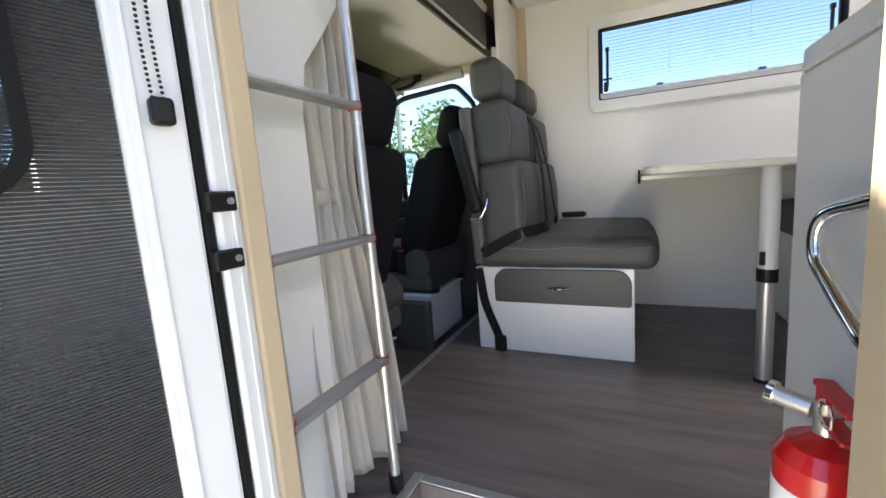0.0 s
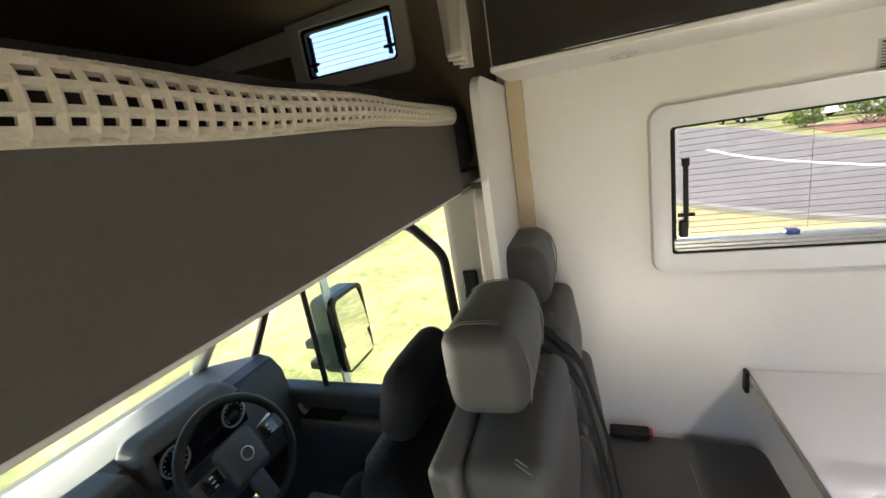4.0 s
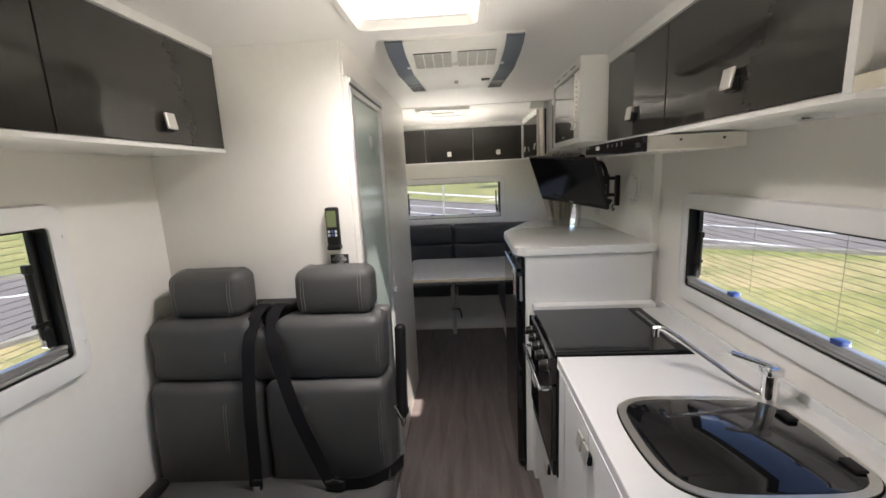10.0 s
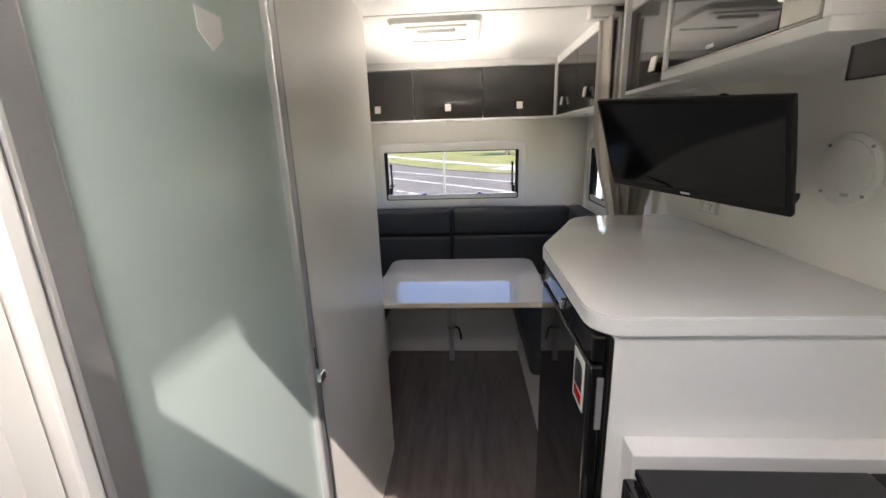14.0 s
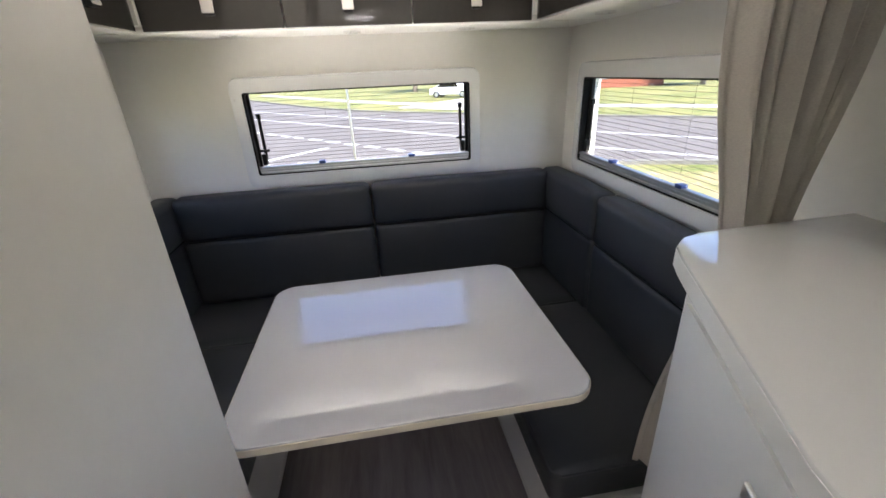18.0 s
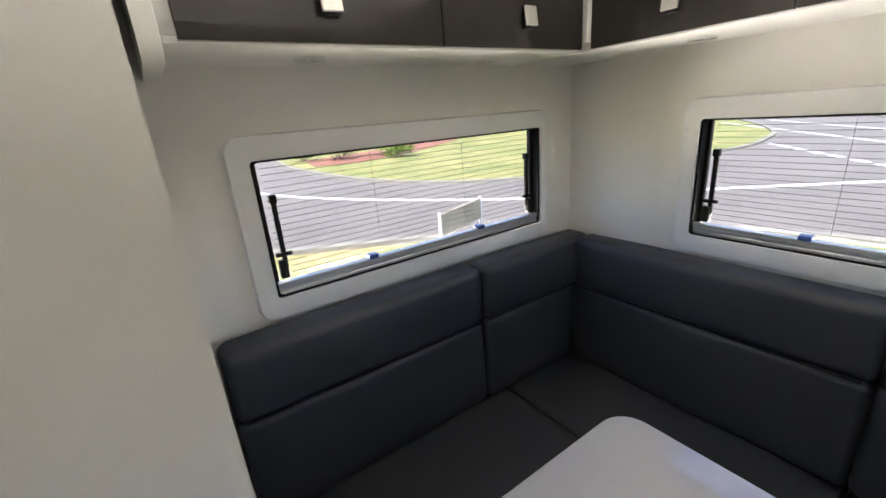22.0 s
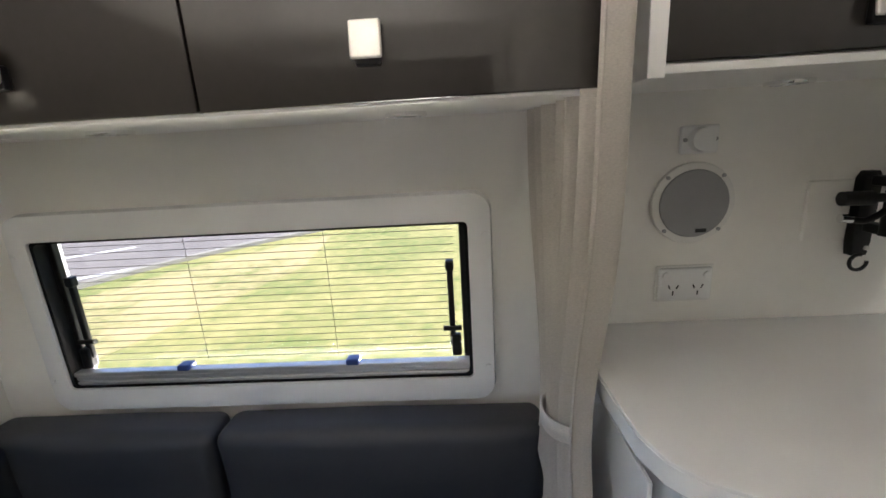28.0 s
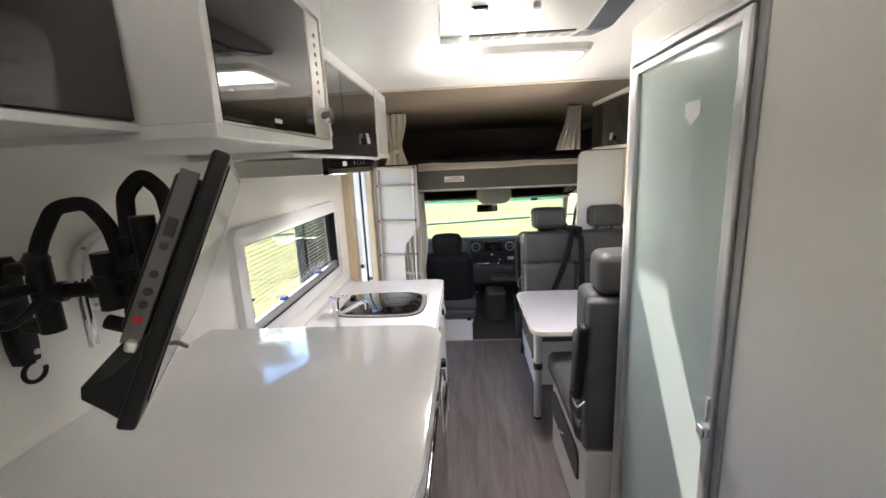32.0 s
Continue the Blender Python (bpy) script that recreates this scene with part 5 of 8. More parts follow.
part("aerial_connector", cyl((PX + 0.008, PY + 0.094, 1.494), (PX + 0.006, PY + 0.074, 1.492), 0.009, 12), CHROME, ar, "chrome screw connector", smooth=40)
part("thin_lead", tube(bend([(0.85, 3.50, 1.52), (0.80, 3.52, 1.46), (0.72, 3.56, 1.45), TV @ Vector((0.02, H2 - 0.10, 0.03 * side))], 5), 0.003, 8), BLACK, ar)
part("hook", tube([(XW - 0.02, PY + 0.006 - 0.018 * math.cos(a), 1.387 + 0.017 * math.sin(a)) for a in np.linspace(1.4, 6.4, 16)], 0.0038, 8), BLACK, ar, smooth=60)
for y in (3.505, 3.492):
    part("pin", cyl((PX - 0.02, y - 0.01, 1.41), (PX - 0.02, y - 0.01, 1.53), 0.0032, 8), CHROME, ar)
for o in ar.children_recursive:
    if o.name.split(".")[0] not in ("tilt_joint", "thin_lead"):
        o.data.transform(Matrix.Translation((-0.01, -0.008, 0.012)))
wo = thing("wall_outlet", XW, 3.615, 1.43, "white aerial outlet plate behind the arm", "socket")
part("plate", pad(XW - 0.008, XW + 0.001, 3.545, 3.635, 1.445, 1.575, 0.003, k=2, mids=2), WALL, wo)


def speaker(y, z, label, grille):
    s = thing("wall_speaker", XW, y, z, label, "speaker", "wall speakers")
    circ = [(y + math.cos(a), z + math.sin(a)) for a in np.linspace(0, 2 * math.pi, 40, endpoint=False)]
    at = lambda r: [(y + r * (p[0] - y), z + r * (p[1] - z)) for p in circ]
    part("rim", slab("x", at(0.088), XW - 0.012, XW + 0.001, 0.005), OFFWHITE, s, smooth=40)
    part("grille", slab("x", at(0.073), XW - 0.018, XW - 0.010, 0.004), grille, s, smooth=40)
    part("badge", box(XW - 0.0195, XW - 0.0178, y - 0.028, y - 0.006, z - 0.062, z - 0.054), INK if grille is SEAL_GREY else STICKER, s)
    for k in range(4):
        a = math.pi / 4 + k * math.pi / 2
        q = (y + 0.081 * math.cos(a), z + 0.081 * math.sin(a))
        part("screw", cyl((XW - 0.011, *q), (XW - 0.0145, *q), 0.0042, 10), GREY_ALU, s)
    return s


speaker(3.875, 1.541, "round grey loudspeaker with a white rim on the kitchen wall", SEAL_GREY)
speaker(3.32, 1.52, "round white loudspeaker beside the television", OFFWHITE)
so = thing("power_socket", XW, 3.875, 1.358, "white double power socket with two switches", "socket")
part("plate", pad(XW - 0.012, XW + 0.001, 3.817, 3.933, 1.320, 1.396, 0.005, k=2, mids=2), LABEL_WHITE, so)
part("backing_plate", pad(XW - 0.004, XW + 0.001, 3.812, 3.938, 1.315, 1.401, 0.003, k=2, mids=2), OFFWHITE, so)
for s in (-1, 1):
    y = 3.875 + s * 0.027
    part("switch", cyl((XW - 0.012, y + s * 0.018, 1.380), (XW - 0.017, y + s * 0.018, 1.380), 0.0085, 16), LABEL_WHITE, so, smooth=40)
    for dy, a in ((-0.009, 24), (0.009, -24), (0.0, 0)):
        p = box(-0.0005, 0.0005, -0.0014, 0.0014, -0.005, 0.005)
        bmesh.ops.transform(p, matrix=pose(XW - 0.0124, y + dy, 1.346 + (0.007 if a else -0.008), a), verts=p.verts)
        part("slot", p, INK, so)
tb = thing("aerial_socket", XW, 3.872, 1.674, "white round outlet on a square plate", "socket")
part("plate", pad(XW - 0.010, XW + 0.001, 3.833, 3.911, 1.645, 1.703, 0.005, k=2, mids=2), LABEL_WHITE, tb)
part("cap", cyl((XW - 0.010, 3.872, 1.674), (XW - 0.026, 3.872, 1.674), 0.026, 24, 0.023), LABEL_WHITE, tb, smooth=40)
for y in (3.841, 3.903):
    part("screw", cyl((XW - 0.010, y, 1.674), (XW - 0.0125, y, 1.674), 0.0042, 10), GREY_ALU, tb)

# ---- ceiling fittings ----
KX, KY = 0.0, 2.22
sl = thing("skylight", KX, KY, ZC, "square roof light in a cream moulded surround", "skylight")
rim = bmesh.new()
rings = [[rim.verts.new((u, v, z)) for u, v in rounded(w, h, r, 6, KX, KY)] for w, h, r, z in ((0.43, 0.43, 0.045, ZC), (0.41, 0.41, 0.04, ZC - 0.022), (0.37, 0.37, 0.03, ZC - 0.028), (0.314, 0.314, 0.02, ZC - 0.006), (0.314, 0.314, 0.02, ZC + 0.10))]
for p, q in zip(rings, rings[1:]):
    for i in range(len(p)):
        rim.faces.new((p[i], p[(i + 1) % len(p)], q[(i + 1) % len(p)], q[i]))
part("surround", rim, OFFWHITE, sl, smooth=35)
part("dome", pad(KX - 0.20, KX + 0.20, KY - 0.20, KY + 0.20, ZC + 0.10, ZC + 0.13, 0.012, puff=(0, 0, 0.02)), GLASS, sl).visible_shadow = False
part("blind_rail", box(KX - 0.152, KX + 0.152, KY - 0.150, KY - 0.132, ZC - 0.012, ZC + 0.004, 0.004), OFFWHITE, sl)
part("blind_rail", box(KX - 0.152, KX + 0.152, KY + 0.128, KY + 0.150, ZC - 0.014, ZC + 0.006, 0.004), OFFWHITE, sl)
for x in (-0.10, 0.12):
    part("catch", box(x - 0.012, x + 0.012, KY - 0.175, KY - 0.15, ZC - 0.036, ZC - 0.026, 0.004), OFFWHITE, sl)

ac = thing("air_conditioner", 0.11, 2.95, ZC, "white ceiling air conditioner with grey blue end caps and grilles", "air conditioner")
def ac_depth(y):
    """How far the housing hangs below the ceiling."""
    for (y0, d0), (y1, d1) in zip(AC_PROFILE, AC_PROFILE[1:]):
        if y <= y1:
            return d0 + (d1 - d0) * (y - y0) / (y1 - y0)
    return AC_PROFILE[-1][1]


def ac_half(y):
    """Half the housing's width."""
    return 0.25 - 0.03 * max(0.0, y - 2.72) / 0.60


AC_PROFILE = [(2.62, 0.012), (2.655, 0.024), (2.88, 0.062), (3.27, 0.058), (3.32, 0.030)]


def ac_strip(x_of, lift, th):
    """A strip of the housing's face between two offsets from its middle, following its profile."""
    bm = bmesh.new()
    rows = []
    for y in (2.62, 2.655, 2.72, 2.80, 2.88, 3.0, 3.15, 3.27, 3.32):
        x0, x1 = x_of(y)
        z = ZC - ac_depth(y) - lift
        rows.append([bm.verts.new(p) for p in ((x0, y, z), (x1, y, z), (x1, y, min(z + th, ZC)), (x0, y, min(z + th, ZC)))])
    for r0, r1 in zip(rows, rows[1:]):
        for k in range(4):
            bm.faces.new((r0[k], r0[(k + 1) % 4], r1[(k + 1) % 4], r1[k]))
    bm.faces.new(rows[0][::-1]), bm.faces.new(rows[-1])
    return bm


part("panel", ac_strip(lambda y: (0.11 - ac_half(y), 0.11 + ac_half(y)), 0.0, 0.2), OFFWHITE, ac, smooth=30)
SLATE = material("slate_blue_plastic", (0.13, 0.15, 0.18), 0.22, stain=0.03)
rng = random.Random(3)
for s in (-1, 1):
    cx = 0.11
    part("end_cap", ac_strip(lambda y: tuple(sorted((cx + s * ac_half(y), cx + s * (ac_half(y) - 0.065)))), 0.004, 0.008), SLATE, ac, "slate blue end cap", smooth=30)
    part("trim_line", ac_strip(lambda y: tuple(sorted((cx + s * (ac_half(y) - 0.066), cx + s * (ac_half(y) - 0.070)))), 0.003, 0.006), LABEL_WHITE, ac)
    tilt = Matrix.Translation((cx + s * 0.085, 2.765, ZC - ac_depth(2.765))) @ pose(0, 0, 0, -9.6)

    def on_face(x0, x1, y0, y1, z0, z1):
        t = box(x0, x1, y0, y1, z0, z1)
        bmesh.ops.transform(t, matrix=tilt, verts=t.verts)
        return t

    gr = part("grille", on_face(-0.072, 0.072, -0.06, 0.07, -0.002, 0.004), BLACK, ac)
    for i in range(8):
        part("louvre", on_face(-0.072, 0.072, -0.058 + 0.016 * i, -0.049 + 0.016 * i, -0.0055, -0.0022), STICKER, gr)
    for i in range(3):
        part("mullion", on_face(-0.037 + 0.036 * i, -0.033 + 0.036 * i, -0.06, 0.07, -0.0075, -0.0057), OFFWHITE, gr)
    part("corner_clip", on_face(s * 0.10 - 0.008, s * 0.10 + 0.008, 0.045, 0.065, -0.004, 0.002), STICKER, ac)
part("knob", cyl((0.11, 3.08, ZC - 0.058), (0.11, 3.08, ZC - 0.072), 0.009, 12), GREY_ALU, ac)
part("centre_clip", box(0.100, 0.120, 2.80, 2.835, ZC - 0.06, ZC - 0.045, 0.002), OFFWHITE, ac)
part("receiver", pad(0.225, 0.265, 3.055, 3.085, ZC - 0.066, ZC - 0.055, 0.004, k=2, mids=2), BLACK_GLASS, ac)

for o in ac.children_recursive:
    o.data.transform(Matrix.Translation((0.0, -0.04, 0.0)))

vh = thing("roof_vent", -0.01, 4.45, ZC, "small white roof hatch with a rolled screen", "vent")
rim = bmesh.new()
rings = [[rim.verts.new((u, v, z)) for u, v in rounded(w, h, r, 6, -0.01, 4.45)] for w, h, r, z in ((0.42, 0.50, 0.04, ZC), (0.40, 0.48, 0.035, ZC - 0.02), (0.36, 0.44, 0.03, ZC - 0.026), (0.29, 0.36, 0.02, ZC - 0.012))]
for p, q in zip(rings, rings[1:]):
    for i in range(len(p)):
        rim.faces.new((p[i], p[(i + 1) % len(p)], q[(i + 1) % len(p)], q[i]))
part("surround", rim, OFFWHITE, vh, smooth=35)
part("cover", box(-0.156, 0.136, 4.27, 4.63, ZC - 0.012, ZC - 0.004, 0.003), LABEL_WHITE, vh)
part("screen_rail", box(-0.15, 0.13, 4.58, 4.61, ZC - 0.022, ZC - 0.010, 0.003), OFFWHITE, vh)
part("screen_rail", box(-0.15, 0.13, 4.29, 4.32, ZC - 0.022, ZC - 0.010, 0.003), OFFWHITE, vh)
part("crank", box(-0.10, 0.08, 4.35, 4.37, ZC - 0.030, ZC - 0.012, 0.005), OFFWHITE, vh)


# ---- curtains ----
def curtain_mesh(base, along, z0, z1, width, folds, depth, pinch=None, flare=1.0, seed=0.0, nu=90, nv=44, lean=(0, 0)):
    """A hanging cloth: folds across its width, gathered at the height pinch."""
    bm = bmesh.new()
    base, along = Vector(base), Vector(along).normalized()
    out = Vector((-along.y, along.x, 0))
    rows = []
    for j in range(nv + 1):
        v = j / nv
        z = z1 + (z0 - z1) * v
        s = 1.0
        if pinch is not None:
            k = math.exp(-((z - pinch[0]) / pinch[2]) ** 2)
            s = 1 - (1 - pinch[1]) * k
        s *= 1 + (flare - 1) * v
        row = []
        for i in range(nu + 1):
            q = i / nu
            a = folds * 2 * math.pi * q + seed + 0.9 * noise.noise(Vector((q * 4 + seed, v * 1.5, 0)))
            d = depth * (0.55 + 0.45 * s) * (math.sin(a) + 0.35 * math.sin(2.3 * a + 1)) * (0.75 + 0.5 * noise.noise(Vector((q * 3, v * 2.5, seed))))
            w = (q - 0.5) * width * s + 0.006 * noise.noise(Vector((q * 6, v * 5, seed + 3)))
            p = base + along * (w + lean[0] * v) + out * (d + lean[1] * v)
            row.append(bm.verts.new((p.x, p.y, z)))
        rows.append(row)
    for a, b in zip(rows, rows[1:]):
        for i in range(nu):
            bm.faces.new((a[i], a[i + 1], b[i + 1], b[i]))
    return bm


def curtain(name, label, tie=None, **k):
    c = thing(name, *k["base"][:2], k["z0"], label, "curtain")
    cl = part("cloth", curtain_mesh(**k), CURTAIN, c, smooth=80)
    sol = cl.modifiers.new("thickness", "SOLIDIFY")
    sol.thickness = 0.002
    if tie:
        al = Vector(k["along"]).normalized()
        ou = Vector((-al.y, al.x, 0))
        b0 = Vector((*k["base"][:2], tie[0]))
        ring = [b0 + al * tie[1] * math.cos(a) + ou * tie[2] * math.sin(a) for a in np.linspace(0, 2 * math.pi, 22, endpoint=False)]
        t = bmesh.new()
        rr = [[t.verts.new(p + Vector((0, 0, dz))) for p in ring] for dz in (-0.018, 0.018)]
        for i in range(22):
            t.faces.new((rr[0][i], rr[0][(i + 1) % 22], rr[1][(i + 1) % 22], rr[1][i]))
        tb2 = part("tie_back", t, CURTAIN, c, smooth=60)
        tb2.modifiers.new("thickness", "SOLIDIFY").thickness = 0.004
    return c


curtain("curtain", "grey beige linen dividing curtain tied beside the tall counter", tie=(1.165, 0.062, 0.048), base=(0.855, 4.185, 0), along=(1, 0.08, 0), z0=0.53, z1=2.09, width=0.34, folds=6, depth=0.04, pinch=(1.165, 0.42, 0.30), flare=1.0, seed=1.0)
tr = thing("curtain_track", 0.4, 4.16, 2.10, "white ceiling track with an end stop for the dividing curtain", "rail")
part("rail", box(0.72, XW - 0.01, 4.165, 4.20, ZC - 0.028, ZC - 0.001, 0.003), OFFWHITE, tr)
part("end_stop", pad(0.635, 0.735, 4.155, 4.215, ZC - 0.05, ZC - 0.001, 0.008, k=2, mids=2), OFFWHITE, tr)

ns = thing("notice_strip", XK, 1.70, 1.35, "narrow strip of red printing beside the kitchen window", "label")
for i in range(9):
    part("print_mark", box(XK - 0.0012, XK - 0.0002, 1.688, 1.704 + 0.004 * (i % 3), 1.355 + 0.0165 * i, 1.366 + 0.0165 * i), RED, ns)

# ---- front bulkhead and entry ----
def corner_panel(x0, x1, y0, y1, z0, z1, r, inner):
    w = x1 - x0
    rs = (0.001, 0.001, r, 0.001) if inner == "+" else (0.001, 0.001, 0.001, r)
    return slab("y", rounded(w, z1 - z0, rs, 8, (x0 + x1) / 2, (z0 + z1) / 2), y0, y1, 0.002)


BH = [(0.70, 1.70), (0.70, 1.18), (0.76, 1.10), (0.83, 1.02), (0.85, 0.92), (0.85, 0.0), (XK, 0.0), (XK, 1.70)]
tagged(part("wall_bulkhead_right", slab("y", BH, 0.575, 0.592, 0.002), LAMINATE), "white bulkhead panel behind the ladder", "wall", kind="structure")
tagged(part("wall_bulkhead_left", corner_panel(-XW, -0.655, 0.565, 0.585, 0.0, 1.755, 0.06, "+"), LAMINATE), "white bulkhead panel behind the seat back", "wall", kind="structure")
tagged(part("trim", box(-XW, -XW + 0.03, 0.587, 0.637, 0.4, 1.784, 0.003), BEIGE), "beige timber strip in the wall corner", "trim", kind="structure")
tagged(part("trim", box(1.075, 1.118, 0.62, 0.702, 0.0, 1.80, 0.006), BEIGE), "beige timber lining of the entry", "trim", kind="structure")
tagged(part("trim", box(1.03, XK + 0.044, 1.405, 1.43, 0.0, 1.80, 0.004), BEIGE), "beige timber lining at the kitchen side of the entry", "trim", kind="structure")
tagged(part("trim", box(1.03, XK, 1.432, 1.50, 0.96, 1.86, 0.004), BEIGE), "beige timber post beside the kitchen lockers", "trim", kind="structure")

dj = thing("door_frame", 1.13, 0.70, -0.2, "white aluminium entry door frame with black seal and catches", "door frame")
part("front_jamb", box(1.1185, 1.157, 0.63, 0.700, -0.25, 1.85, 0.006), TRIM_WHITE, dj)
part("step_rib", box(1.131, 1.136, 0.7005, 0.7035, -0.25, 1.85, 0.001), GELCOAT, dj)
part("seal", box(1.1575, 1.174, 0.672, 0.694, -0.25, 1.85, 0.005), RUBBER, dj, "black rubber door seal")
part("rear_jamb", box(XK + 0.046, 1.165, 1.405, 1.45, -0.25, 1.85, 0.006), TRIM_WHITE, dj)
part("header", box(XK + 0.046, 1.165, 0.70, 1.405, 1.80, 1.85, 0.006), TRIM_WHITE, dj)
for z in (0.748, 0.668):
    c = part("catch", box(1.128, 1.172, 0.690, 0.706, z - 0.014, z + 0.014, 0.003), BLACK, dj, "black steel catch")
    part("screw", cyl((1.139, 0.706, z), (1.139, 0.709, z), 0.005, 10), GREY_ALU, c)
ro = thing("screen_roller", XK, 1.0, 1.74, "black flyscreen roller over the entry door", "blind")
part("tube", cyl((1.05, 0.72, 1.755), (1.05, 1.39, 1.755), 0.022, 20), BLACK, ro, smooth=40)
part("bracket", box(1.03, XK + 0.01, 0.704, 0.72, 1.73, 1.785, 0.003), BLACK, ro)
part("bracket", box(1.03, XK + 0.01, 1.39, 1.404, 1.73, 1.785, 0.003), BLACK, ro)

# the door stands open, swung out to the nose
DM = pose(1.176, 0.696, -0.28, 0, 0, -13)
ed = thing("entry_door", 0, 0, 0, "entry door swung wide open, its window covered by a dark fly mesh", "door")
part("leaf", wall_mesh("y", -0.045, -0.012, 0.0, 0.70, 0.0, 2.05, [(0.147, 0.597, 1.05, 1.72)]), GELCOAT, ed)
part("edge_frame", box(0.0, 0.072, -0.05, 0.0, 0.0, 2.05, 0.006), TRIM_WHITE, ed, "white door edge")
part("frame_bead", box(0.052, 0.058, 0.0, 0.003, 0.0, 2.05, 0.001), GELCOAT, ed)
mesh_bm = bmesh.new()
for i in range(430):
    z = 0.04 + i * 0.0047
    add_box(mesh_bm, 0.073, 0.69, -0.0105, -0.0085, z, z + 0.0036)
part("pleated_mesh", mesh_bm, FROST_MESH, ed, "dark pleated fly mesh")
part("window_gasket", add_ring(bmesh.new(), "y", rounded(0.45, 0.70, 0.07, 6, 0.372, 1.385), rounded(0.425, 0.675, 0.06, 6, 0.372, 1.385), -0.009, 0.008), RUBBER, ed, "black window gasket", smooth=40)
part("pane", box(0.147, 0.597, -0.035, -0.03, 1.05, 1.72), GLASS, ed).visible_shadow = False
ch = bmesh.new()
for dx in (0.0, 0.012):
    for i in range(62):
        t = bmesh.new()
        bmesh.ops.create_icosphere(t, subdivisions=1, radius=0.0024)
        bmesh.ops.translate(t, vec=(0.026 + dx + 0.003 * math.sin(i * 0.12), 0.008, 1.155 + 0.0064 * i), verts=t.verts)
        join(ch, t)
cn = part("bead_chain", ch, BLACK, ed, "black beaded blind chain")
part("chain_weight", pad(0.018, 0.044, 0.001, 0.020, 1.122, 1.155, 0.006, k=2, mids=2), BLACK, cn)
ed.matrix_world = DM

# step well and threshold
strip = bmesh.new()
add_box(strip, 0.68, XK, 0.68, 0.708, 0.0005, 0.006, 0.002)
add_box(strip, 0.68, 0.708, 0.709, 1.40, 0.0005, 0.006, 0.002)
tagged(part("trim", strip, ALU), "aluminium edge strip round the entry step", "trim", kind="structure")
tagged(part("floor_step_well", wall_mesh("z", -0.25, -0.23, 0.70, XK + 0.045, 0.70, 1.41), GREY_ALU), "grey metal bottom of the entry step well", "floor", kind="structure")
well = bmesh.new()
add_box(well, 0.695, 0.709, 0.70, 1.41, -0.23, -0.001)
add_box(well, 0.71, XK, 0.697, 0.709, -0.23, -0.001)
add_box(well, 0.71, XK, 1.401, 1.412, -0.23, -0.001)
tagged(part("wall_step_well", well, LAMINATE), "white riser of the entry step well", "wall", kind="structure")
stp = thing("entry_step", 1.25, 1.05, -0.45, "fold-out aluminium entry step", "step")
part("tread", box(1.10, 1.42, 0.75, 1.36, -0.36, -0.325, 0.006), ALU, stp)
part("arm", box(1.06, 1.12, 0.78, 0.81, -0.44, -0.30, 0.004), GREY_ALU, stp)
part("arm", box(1.06, 1.12, 1.30, 1.33, -0.44, -0.30, 0.004), GREY_ALU, stp)

# ladder to the bed
ld = thing("bed_ladder", 0.87, 0.64, 0.0, "slim aluminium bed ladder with red rung caps on the bulkhead", "ladder")
for x in (1.045, 0.74):
    s = part("stile", tube([(x + 0.01, 0.665, 0.03), (x - 0.001, 0.644, 0.85), (x - 0.012, 0.622, 1.69)], 0.0125, 14), ALU, ld, smooth=50)
    part("foot", cyl((x + 0.01, 0.666, 0.0), (x + 0.01, 0.665, 0.045), 0.018, 16), BLACK, s, smooth=40)
for z in (0.345, 0.643, 0.942, 1.24, 1.54, 1.685):
    y, dx = 0.665 - 0.043 * z / 1.7, 0.01 - 0.022 * z / 1.7
    r = part("rung", box(0.74 + dx, 1.045 + dx, y - 0.020, y + 0.020, z - 0.008, z + 0.008, 0.006), GREY_ALU if z < 1.6 else ALU, ld, smooth=40)
    for x in (1.045, 0.74):
        part("cap", cyl((x + dx, y, z - 0.010), (x + dx, y, z + 0.010), 0.0155, 16), RED_PLASTIC, r, "red plastic cap", smooth=40)

# at the kitchen's end
gh = thing("grab_bar", 0.83, 1.50, 0.5, "chrome grab bar on the kitchen end panel", "grab bar")
part("bar", tube(bend([(0.825, 1.512, 0.695), (0.735, 1.466, 0.668), (0.735, 1.462, 0.60), (0.91, 1.466, 0.515), (0.95, 1.512, 0.50)], 8, 0.48), 0.0115, 16), CHROME, gh, smooth=60)
for p in ((0.825, 0.695), (0.95, 0.50)):
    part("mount", cyl((p[0], 1.512, p[1]), (p[0], 1.506, p[1]), 0.019, 18), CHROME, gh)
fe = thing("fire_extinguisher", 0.706, 1.45, 0.0, "red fire extinguisher with a white label at the entry", "fire extinguisher")
EX, EY = 0.706, 1.450
part("cylinder", add_cyl(add_cyl(cyl((EX, EY, 0.0), (EX, EY, 0.235), 0.046, 36), (EX, EY, 0.235), (EX, EY, 0.254), 0.046, 36, 0.036), (EX, EY, 0.254), (EX, EY, 0.268), 0.036, 36, 0.014), RED, fe, smooth=50)
lb = part("label", cyl((EX, EY, 0.03), (EX, EY, 0.205), 0.0464, 36), LABEL_WHITE, fe, "white band label", smooth=50)
part("red_panel", cyl((EX, EY, 0.05), (EX, EY, 0.15), 0.0467, 36), RED_PLASTIC, lb, smooth=50)
tx = box(-0.016, 0.016, -0.0005, 0.0005, 0.06, 0.14)
bmesh.ops.transform(tx, matrix=pose(EX + 0.033, EY - 0.0335, 0.0, 0, 0, 45), verts=tx.verts)
part("text_block", tx, LABEL_WHITE, lb)
part("valve", cyl((EX, EY, 0.265), (EX, EY, 0.305), 0.012, 18), SATIN, fe, smooth=40)
